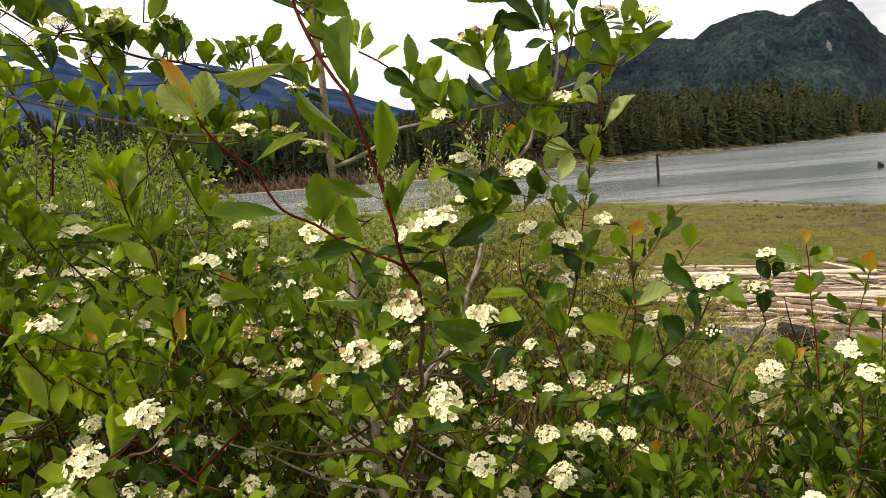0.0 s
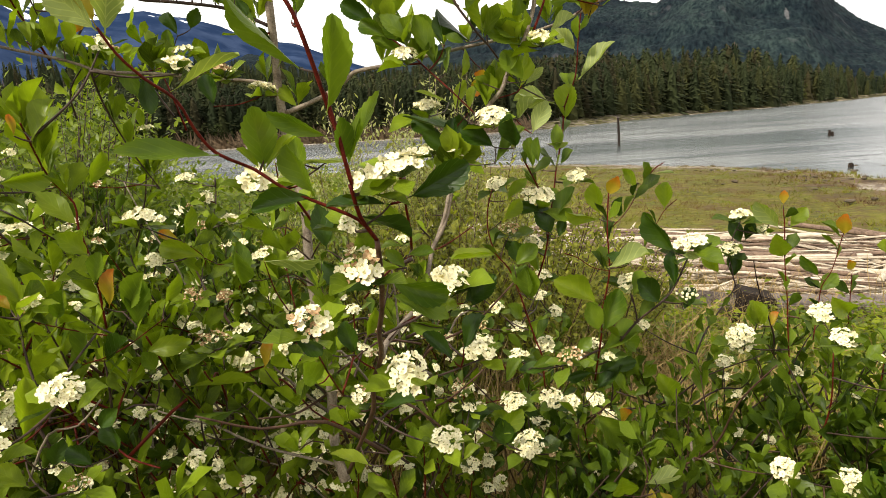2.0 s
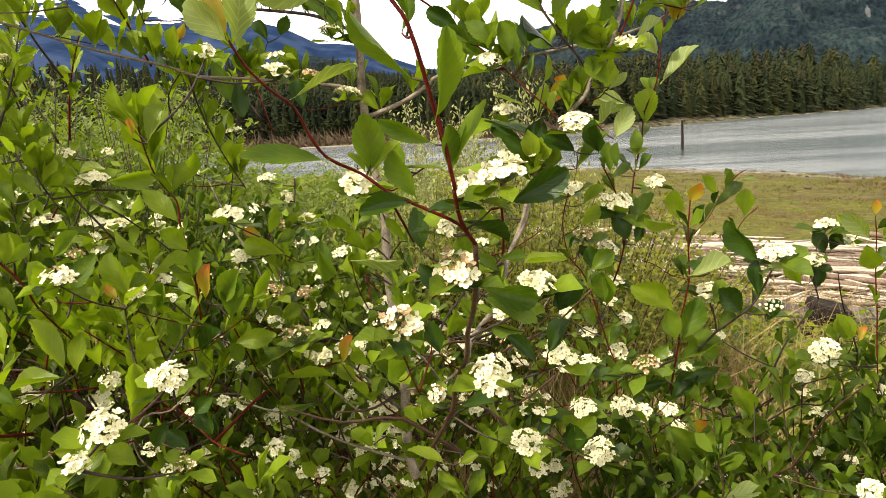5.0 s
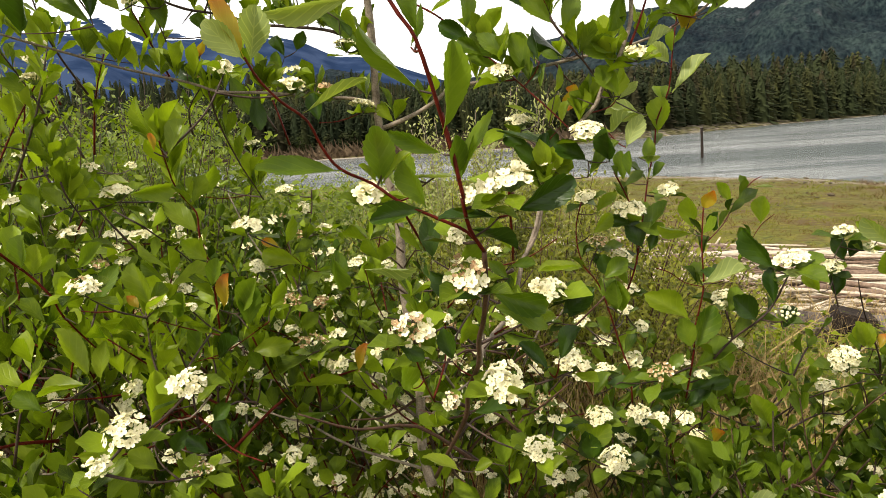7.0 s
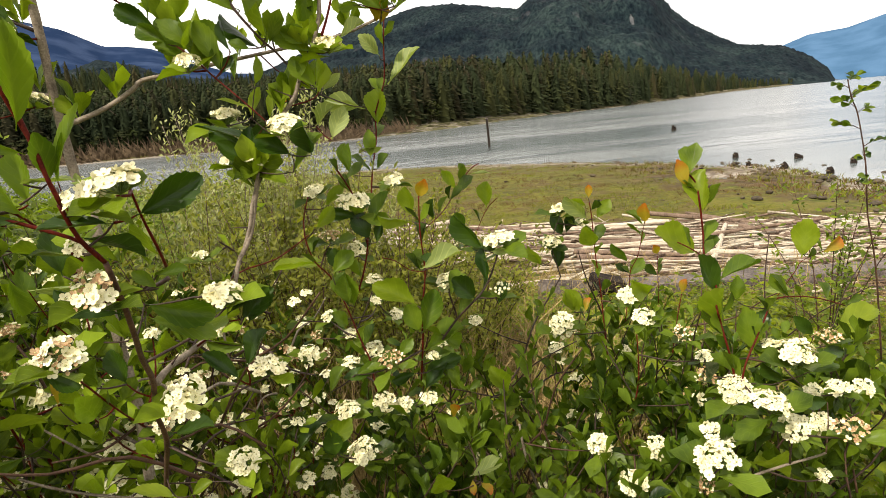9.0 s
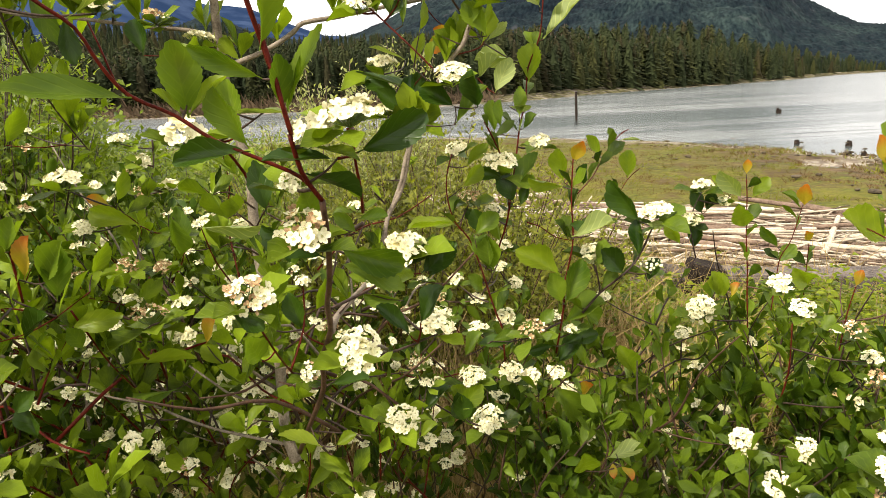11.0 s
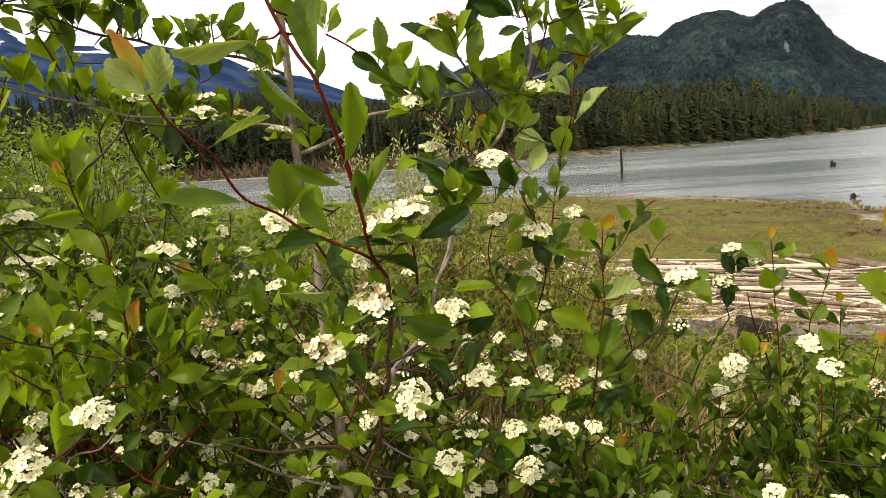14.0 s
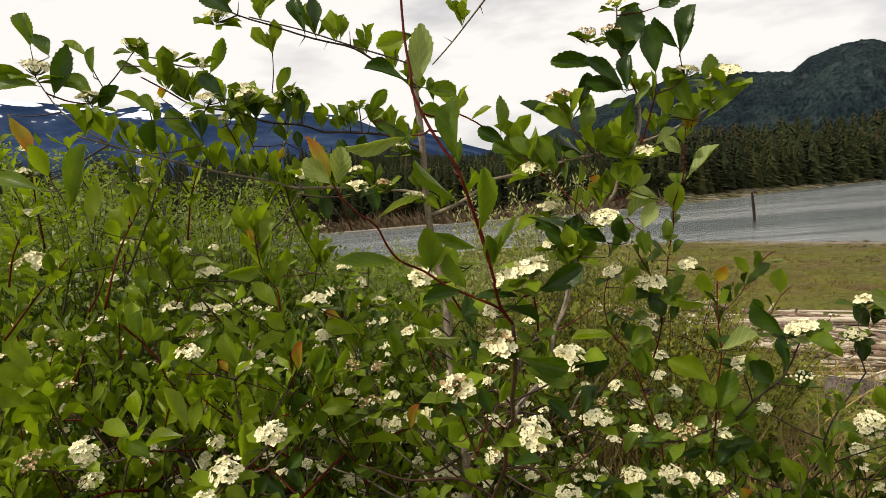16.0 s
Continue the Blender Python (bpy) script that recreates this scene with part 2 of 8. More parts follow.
def hill_material():
    """Close-set dark trees broken by grey rock faces, distance haze painted in bluish."""
    m, n, l, b = material("forested_hill", 0.95, 0.05)
    geo = n.new("ShaderNodeNewGeometry")

    def noise_at(scale, detail=4, squash=1.0):
        mp, t = n.new("ShaderNodeMapping"), n.new("ShaderNodeTexNoise")
        mp.vector_type = "TEXTURE"
        mp.inputs["Rotation"].default_value = (0, 0, radians(-24))
        mp.inputs["Scale"].default_value = (1, 3.0, 1 / squash)
        t.inputs["Scale"].default_value, t.inputs["Detail"].default_value = scale, detail
        l.new(geo.outputs["Position"], mp.inputs["Vector"])
        l.new(mp.outputs[0], t.inputs["Vector"])
        return t.outputs["Fac"]

    def ramp(src, lo, hi, c0, c1):
        r = n.new("ShaderNodeValToRGB")
        r.color_ramp.elements[0].position, r.color_ramp.elements[0].color = lo, (*c0, 1)
        r.color_ramp.elements[1].position, r.color_ramp.elements[1].color = hi, (*c1, 1)
        l.new(src, r.inputs["Fac"])
        return r.outputs[0]

    def blend(kind, fac, a, c):
        x = n.new("ShaderNodeMixRGB")
        x.blend_type = kind
        if isinstance(fac, float):
            x.inputs["Fac"].default_value = fac
        else:
            l.new(fac, x.inputs["Fac"])
        l.new(a, x.inputs["Color1"])
        l.new(c, x.inputs["Color2"])
        return x.outputs[0]

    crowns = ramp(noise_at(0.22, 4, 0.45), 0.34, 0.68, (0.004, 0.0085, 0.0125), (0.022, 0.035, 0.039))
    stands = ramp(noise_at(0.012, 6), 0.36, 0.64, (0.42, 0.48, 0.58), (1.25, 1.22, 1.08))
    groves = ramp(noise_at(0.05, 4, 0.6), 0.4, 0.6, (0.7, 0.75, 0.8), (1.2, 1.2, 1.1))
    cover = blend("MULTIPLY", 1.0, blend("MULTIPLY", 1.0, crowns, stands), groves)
    rock = ramp(noise_at(0.06, 6, 0.35), 0.3, 0.7, (0.04, 0.042, 0.047), (0.15, 0.143, 0.148))
    dome = n.new("ShaderNodeVectorMath")
    dome.operation = "DISTANCE"
    dome.inputs[1].default_value = (690, 1180, 215)
    l.new(geo.outputs["Position"], dome.inputs[0])
    close = n.new("ShaderNodeMapRange")
    close.inputs["From Min"].default_value, close.inputs["From Max"].default_value = 60.0, 330.0
    close.inputs["To Min"].default_value, close.inputs["To Max"].default_value = 0.09, 0.0
    l.new(dome.outputs["Value"], close.inputs["Value"])
    crag = n.new("ShaderNodeMath")
    l.new(noise_at(0.05, 9, 0.5), crag.inputs[0])
    l.new(close.outputs[0], crag.inputs[1])
    bare = ramp(crag.outputs[0], 0.65, 0.74, (0, 0, 0), (0.33, 0.33, 0.33))
    away = n.new("ShaderNodeVectorMath")
    away.operation, away.inputs[1].default_value = "SUBTRACT", (597, 957, 129)
    l.new(geo.outputs["Position"], away.inputs[0])
    across = n.new("ShaderNodeVectorMath")
    across.operation, across.inputs[1].default_value = "DOT_PRODUCT", (0.085, -0.053, 0.015)
    l.new(away.outputs[0], across.inputs[0])
    upward = n.new("ShaderNodeVectorMath")
    upward.operation, upward.inputs[1].default_value = "DOT_PRODUCT", (0, 0, 0.03)
    l.new(away.outputs[0], upward.inputs[0])
    spot = n.new("ShaderNodeCombineXYZ")
    l.new(across.outputs["Value"], spot.inputs[0])
    l.new(upward.outputs["Value"], spot.inputs[1])
    size = n.new("ShaderNodeVectorMath")
    size.operation = "LENGTH"
    l.new(spot.outputs[0], size.inputs[0])
    ragged = n.new("ShaderNodeMath")
    ragged.operation, ragged.inputs[1].default_value = "MULTIPLY_ADD", 0.5
    l.new(noise_at(0.12, 3), ragged.inputs[0])
    l.new(size.outputs["Value"], ragged.inputs[2])
    slide = ramp(ragged.outputs[0], 0.50, 0.59, (0.5, 0.5, 0.5), (0, 0, 0))
    pale = ramp(noise_at(0.3, 3), 0.3, 0.7, (0.10, 0.10, 0.105), (0.2, 0.195, 0.195))
    l.new(blend("MIX", slide, blend("MIX", bare, cover, rock), pale), b.inputs["Base Color"])
    bp = n.new("ShaderNodeBump")
    bp.inputs["Strength"].default_value, bp.inputs["Distance"].default_value = 0.5, 4.0
    l.new(noise_at(0.22, 4, 0.45), bp.inputs["Height"])
    l.new(bp.outputs["Normal"], b.inputs["Normal"])
    return m


TREES = [conifer_material("spruce_needles", (0.02, 0.027, 0.012), (0.044, 0.053, 0.02)), conifer_material("olive_needles", (0.03, 0.034, 0.012), (0.06, 0.062, 0.02)), conifer_material("brownish_needles", (0.028, 0.025, 0.012), (0.058, 0.049, 0.021))]
ALDER = conifer_material("alder_leaves", (0.03, 0.04, 0.01), (0.085, 0.1, 0.02))
TRUNKS = mottled("conifer_trunk", (0.06, 0.045, 0.035), (0.16, 0.12, 0.1), 0.5, 3, 0.9, 0.3, 0.05, 0.1)
HILL = hill_material()


def ground_material():
    """Meadow turf, brown mud and pale gravel mingled by noise, paler where the tide reaches."""
    m, n, l, b = material("shore_ground", 0.9, 0.2)
    geo = n.new("ShaderNodeNewGeometry")
    sep = n.new("ShaderNodeSeparateXYZ")
    l.new(geo.outputs["Position"], sep.inputs[0])

    def noise(scale, detail=5):
        t = n.new("ShaderNodeTexNoise")
        t.inputs["Scale"].default_value, t.inputs["Detail"].default_value = scale, detail
        l.new(geo.outputs["Position"], t.inputs["Vector"])
        return t

    def mixed(fac, a, c):
        x = n.new("ShaderNodeMixRGB")
        l.new(fac, x.inputs["Fac"])
        for sock, val in ((x.inputs["Color1"], a), (x.inputs["Color2"], c)):
            if isinstance(val, tuple):
                sock.default_value = (*val, 1)
            else:
                l.new(val, sock)
        return x.outputs[0]

    def stepped(src, lo, hi):
        r = n.new("ShaderNodeMapRange")
        r.inputs["From Min"].default_value, r.inputs["From Max"].default_value = lo, hi
        l.new(src, r.inputs["Value"])
        return r.outputs[0]

    turf = mixed(stepped(noise(0.9).outputs["Fac"], 0.35, 0.65), (0.05, 0.05, 0.006), (0.135, 0.133, 0.009))
    turf = mixed(stepped(noise(1.6).outputs["Fac"], 0.49, 0.6), turf, (0.085, 0.055, 0.02))
    turf = mixed(stepped(noise(9).outputs["Fac"], 0.45, 0.7), turf, (0.165, 0.145, 0.022))
    turf = mixed(stepped(noise(38).outputs["Fac"], 0.35, 0.95), turf, (0.06, 0.042, 0.014))
    wet = n.new("ShaderNodeMath")
    wet.operation, wet.inputs[1].default_value = "MULTIPLY_ADD", 6.0
    l.new(noise(0.5).outputs["Fac"], wet.inputs[0])
    l.new(sep.outputs["X"], wet.inputs[2])
    turf = mixed(stepped(wet.outputs[0], 8.3, 10.5), turf, mixed(stepped(noise(3).outputs["Fac"], 0.4, 0.6), (0.05, 0.032, 0.018), (0.13, 0.085, 0.045)))
    turf = mixed(stepped(noise(2.3).outputs["Fac"], 0.5, 0.62), turf, mixed(stepped(noise(14).outputs["Fac"], 0.35, 0.65), (0.045, 0.05, 0.008), (0.13, 0.13, 0.014)))
    mud = mixed(stepped(noise(6).outputs["Fac"], 0.4, 0.6), (0.14, 0.11, 0.08), (0.33, 0.29, 0.23))
    low = n.new("ShaderNodeMath")
    low.operation, low.inputs[1].default_value = "MULTIPLY_ADD", 0.16
    l.new(noise(1.1).outputs["Fac"], low.inputs[0])
    l.new(sep.outputs["Z"], low.inputs[2])
    l.new(mixed(stepped(low.outputs[0], 0.04, 0.1), mud, turf), b.inputs["Base Color"])
    bp = n.new("ShaderNodeBump")
    bp.inputs["Strength"].default_value, bp.inputs["Distance"].default_value = 0.7, 0.03
    l.new(noise(18).outputs["Fac"], bp.inputs["Height"])
    l.new(bp.outputs["Normal"], b.inputs["Normal"])
    return m


def water_material():
    m, n, l, b = material("lake_water", 0.18, 0.6)
    b.inputs["Base Color"].default_value = (0.3, 0.34, 0.33, 1)
    b.inputs["IOR"].default_value = 1.33
    geo = n.new("ShaderNodeNewGeometry")
    mp = n.new("ShaderNodeMapping")
    mp.inputs["Scale"].default_value = (0.35, 1.0, 1.0)
    mp.inputs["Rotation"].default_value = (0, 0, radians(-25))
    l.new(geo.outputs["Position"], mp.inputs["Vector"])
    c = n.new("ShaderNodeTexNoise")
    c.inputs["Scale"].default_value, c.inputs["Detail"].default_value = 0.16, 4
    l.new(mp.outputs[0], c.inputs["Vector"])
    calm = n.new("ShaderNodeMapRange")
    calm.inputs["From Min"].default_value, calm.inputs["From Max"].default_value = 0.4, 0.62
    calm.inputs["To Min"].default_value, calm.inputs["To Max"].default_value = 0.06, 0.34
    l.new(c.outputs["Fac"], calm.inputs["Value"])
    streak = n.new("ShaderNodeTexNoise")
    long = n.new("ShaderNodeMapping")
    long.inputs["Scale"].default_value = (0.018, 0.16, 1.0)
    long.inputs["Rotation"].default_value = (0, 0, radians(-32))
    streak.inputs["Scale"].default_value, streak.inputs["Detail"].default_value = 1.0, 5
    l.new(geo.outputs["Position"], long.inputs["Vector"])
    l.new(long.outputs[0], streak.inputs["Vector"])
    # bands of brighter and darker reflection painted into the base colour
    tone = n.new("ShaderNodeValToRGB")
    tone.color_ramp.elements[0].position, tone.color_ramp.elements[0].color = 0.38, (0.12, 0.14, 0.138, 1)
    tone.color_ramp.elements[1].position, tone.color_ramp.elements[1].color = 0.62, (0.3, 0.31, 0.305, 1)
    l.new(streak.outputs["Fac"], tone.inputs["Fac"])
    lines, thin = n.new("ShaderNodeTexNoise"), n.new("ShaderNodeMapping")
    thin.inputs["Scale"].default_value = (0.16, 1.1, 1.0)
    thin.inputs["Rotation"].default_value = (0, 0, radians(-28))
    lines.inputs["Scale"].default_value, lines.inputs["Detail"].default_value = 1.0, 4
    l.new(geo.outputs["Position"], thin.inputs["Vector"])
    l.new(thin.outputs[0], lines.inputs["Vector"])
    # darker ripple lines of the reflection, painted by dimming that colour
    dim = n.new("ShaderNodeValToRGB")
    dim.color_ramp.elements[0].position, dim.color_ramp.elements[0].color = 0.38, (0.58, 0.61, 0.63, 1)
    dim.color_ramp.elements[1].position, dim.color_ramp.elements[1].color = 0.58, (1, 1, 1, 1)
    l.new(lines.outputs["Fac"], dim.inputs["Fac"])
    rippled = n.new("ShaderNodeMixRGB")
    rippled.blend_type, rippled.inputs["Fac"].default_value = "MULTIPLY", 1.0
    l.new(tone.outputs[0], rippled.inputs["Color1"])
    l.new(dim.outputs[0], rippled.inputs["Color2"])
    l.new(rippled.outputs[0], b.inputs["Base Color"])
    bp = n.new("ShaderNodeBump")
    bp.inputs["Distance"].default_value = 0.2
    l.new(calm.outputs[0], bp.inputs["Strength"])
    l.new(lines.outputs["Fac"], bp.inputs["Height"])
    l.new(bp.outputs["Normal"], b.inputs["Normal"])
    return m


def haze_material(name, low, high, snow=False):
    """Far mountains: blue haze of the air painted into colour and faint emission."""
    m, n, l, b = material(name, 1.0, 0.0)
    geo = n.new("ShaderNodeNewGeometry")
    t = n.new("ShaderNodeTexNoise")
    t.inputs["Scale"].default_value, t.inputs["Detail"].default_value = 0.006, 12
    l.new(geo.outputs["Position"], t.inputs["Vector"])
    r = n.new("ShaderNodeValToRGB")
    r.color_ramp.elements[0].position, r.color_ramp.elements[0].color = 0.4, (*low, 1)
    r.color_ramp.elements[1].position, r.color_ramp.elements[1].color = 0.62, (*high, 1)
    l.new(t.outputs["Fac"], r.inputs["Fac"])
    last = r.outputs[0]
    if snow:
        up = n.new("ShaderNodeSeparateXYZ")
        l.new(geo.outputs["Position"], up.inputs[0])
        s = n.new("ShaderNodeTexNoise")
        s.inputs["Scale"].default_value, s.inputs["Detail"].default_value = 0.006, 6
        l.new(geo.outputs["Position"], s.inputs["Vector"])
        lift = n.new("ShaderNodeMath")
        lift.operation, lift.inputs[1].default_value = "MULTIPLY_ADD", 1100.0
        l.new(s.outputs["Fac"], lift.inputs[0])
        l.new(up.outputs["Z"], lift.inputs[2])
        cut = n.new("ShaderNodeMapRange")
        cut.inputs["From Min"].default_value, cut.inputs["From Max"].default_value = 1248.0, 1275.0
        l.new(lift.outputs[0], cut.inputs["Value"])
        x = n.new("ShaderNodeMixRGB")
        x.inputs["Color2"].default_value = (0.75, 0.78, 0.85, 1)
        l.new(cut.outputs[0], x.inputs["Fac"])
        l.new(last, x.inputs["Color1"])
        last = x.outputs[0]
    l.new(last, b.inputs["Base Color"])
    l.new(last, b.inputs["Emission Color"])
    # emission stands in for light scattered by the air; the slopes give none
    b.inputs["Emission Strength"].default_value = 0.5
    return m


GROUND, WATER = ground_material(), water_material()
HAZE_LEFT = haze_material("haze_blue_west", (0.012, 0.024, 0.056), (0.03, 0.048, 0.094), snow=True)
HAZE_RIGHT = haze_material("haze_blue_east", (0.045, 0.1, 0.175), (0.064, 0.13, 0.22))


# ---- builders
def mesh_ob(name, verts, faces, mats, parent=None, uvs=None, smooth=False, slots=None):
    me = bpy.data.meshes.new(name)
    me.from_pydata([tuple(v) for v in verts], [], [tuple(f) for f in faces])
    for mt in mats if isinstance(mats, (list, tuple)) else [mats]:
        me.materials.append(mt)
    if uvs is not None:
        layer = me.uv_layers.new(name="UVMap")
        loops = np.zeros(len(me.loops), dtype=np.int32)
        me.loops.foreach_get("vertex_index", loops)
        layer.data.foreach_set("uv", np.asarray(uvs, dtype=np.float32)[loops].ravel())
    if smooth:
        me.polygons.foreach_set("use_smooth", [True] * len(me.polygons))
    if slots is not None:
        me.polygons.foreach_set("material_index", slots)
    me.update()
    ob = new(name, me)
    if parent is not None:
        ob.parent = parent
    return ob


def thing(name, place, label, category, group=""):
    ob = new(name)
    ob.location = place
    ob.empty_display_size = 0.1
    return tagged(ob, label, category, group)


def tube(points, r0, r1, sides=7, smooth_steps=3, wobble=0.0, rng=None):
    """Verts and faces of a tapered limb through the points (Catmull-Rom), closed at both ends."""
    pts = [Vector(p) for p in points]
    if len(pts) == 2:
        pts = [pts[0], pts[0].lerp(pts[1], 0.5), pts[1]]
    line = []
    for i in range(len(pts) - 1):
        a, b, c, d = pts[max(i - 1, 0)], pts[i], pts[i + 1], pts[min(i + 2, len(pts) - 1)]
        for k in range(smooth_steps):
            t = k / smooth_steps
            line.append(0.5 * (2 * b + (c - a) * t + (2 * a - 5 * b + 4 * c - d) * t * t + (3 * b - a - 3 * c + d) * t ** 3))
    line.append(pts[-1])
    verts, faces, n = [], [], len(line)
    side = None
    for i, p in enumerate(line):
        way = (line[min(i + 1, n - 1)] - line[max(i - 1, 0)]).normalized()
        side = way.orthogonal().normalized() if side is None else (side - way * side.dot(way)).normalized()
        other = way.cross(side)
        r = r0 + (r1 - r0) * i / (n - 1)
        if rng:
            r *= 1 + rng.uniform(-wobble, wobble)
        for k in range(sides):
            a = 2 * math.pi * k / sides
            verts.append(p + r * (math.cos(a) * side + math.sin(a) * other))
    for i in range(n - 1):
        for k in range(sides):
            a, b = i * sides + k, i * sides + (k + 1) % sides
            faces.append((a, b, b + sides, a + sides))
    faces.append(tuple(range(sides))[::-1])
    faces.append(tuple((n - 1) * sides + k for k in range(sides)))
    return verts, faces


DRESSED, WOODLINES, FEET, HEADS = [], [], [], []


def limb(shrub, name, mat, r0, r1, points):
    v, f = tube(points, r0, r1, 7, 3, 0.06, random)
    base = shrub.location
    WOODLINES.append((shrub, [Vector(p) for p in points]))
    if name in ("branch", "twig", "shoot"):
        DRESSED.append((shrub, name, [Vector(p) for p in points]))
    return mesh_ob(name, [Vector(p) - base for p in v], f, mat, shrub, smooth=True)


def blade(rows=12, across=2, wide=0.5, full=0.55, point=0.9, teeth=0.05, fold=0.16, curl=0.1, twist=0.0, seed=0):
    """A leaf blade one long, on +Y from its stalk: toothed towards the tip, folded along the rib, with a bent tip."""
    rng = random.Random(seed)
    verts, uvs, faces = [], [], []
    cols = 2 * across + 1
    for i in range(rows + 1):
        t = i / rows
        end = 1.5 * (1 - full) / full * point
        peak = 1.5 / (1.5 + end)
        w = (t ** 1.5) * ((1 - t) ** end) / ((peak ** 1.5) * ((1 - peak) ** end))
        w = 0.5 * wide * w
        if t < 0.12:
            w = max(0.5 * wide * 0.05, w * 0.5 * t / 0.12)
        tooth = (teeth if i % 2 else -teeth * 0.6) * (0 if t < 0.35 or t > 0.97 else 1) * rng.uniform(0.6, 1.4)
        bend = curl * (t * t) + 0.02 * math.sin(9 * t + seed)
        for k in range(cols):
            s = k / across - 1
            ww = w + (tooth * wide if abs(s) == 1 else 0)
            ang = twist * t
            x, z = s * ww, abs(s) ** 1.3 * w * fold * 2 + 0.026 * math.sin(11 * t + 3 * s + seed) * abs(s) + 0.012 * math.sin(25 * t + seed) * s
            verts.append((x * math.cos(ang) - z * math.sin(ang), t + (0.4 / rows if abs(s) == 1 and i % 2 and t > 0.3 else 0), x * math.sin(ang) + z * math.cos(ang) - bend))
            uvs.append((0.5 + 0.5 * s, t))
    for i in range(rows):
        for k in range(cols - 1):
            a = i * cols + k
            faces.append((a, a + 1, a + cols + 1, a + cols))
    return verts, faces, uvs


def leaf_mesh(name, mat, **shape):
    v, f, u = blade(**shape)
    ob = mesh_ob(name, v, f, mat, uvs=u, smooth=True)
    me = ob.data
    bpy.data.objects.remove(ob)
    return me


BLADES = {}
for kind_i, kind in enumerate("gdyop"):
    BLADES[kind] = [
        leaf_mesh("leaf_blade", LEAF[kind], rows=22, wide=1.0, full=0.55 + 0.03 * j, point=0.85, teeth=0.026, fold=0.2 + 0.13 * j, curl=(0.22, -0.05, 0.12, 0.32)[j], twist=0.35 * (j - 1), seed=7 * kind_i + j)
        for j in range(4)
    ]
STAND = Vector((0.03, 0.03, 1.53))
leaf_count = [0]


def leaf(shrub, kind, base, tip, width, roll):
    """One leaf of the shrub from its stalk's foot to its tip, turned by roll about its rib."""
    a, b = Vector(base), Vector(tip)
    y = (b - a).normalized()
    z = (STAND - a).normalized() + Vector((0, 0, 0.35))
    z = (z - y * z.dot(y)).normalized()
    z = (Matrix.Rotation(radians(roll), 3, y) @ z).normalized()
    x = y.cross(z)
    length = (b - a).length
    FEET.append((shrub, a))
    ob = new("leaf", BLADES[kind][leaf_count[0] % 4])
    leaf_count[0] += 1
    m = Matrix((x * width, y * length, z * min(width, length))).transposed().to_4x4()
    m.translation = a - shrub.location
    ob.parent = shrub
    ob.matrix_local = m
    if kind in "op":
        ob["label"] = {"o": "orange-red young leaf", "p": "pale green leaf underside"}[kind]
    return ob


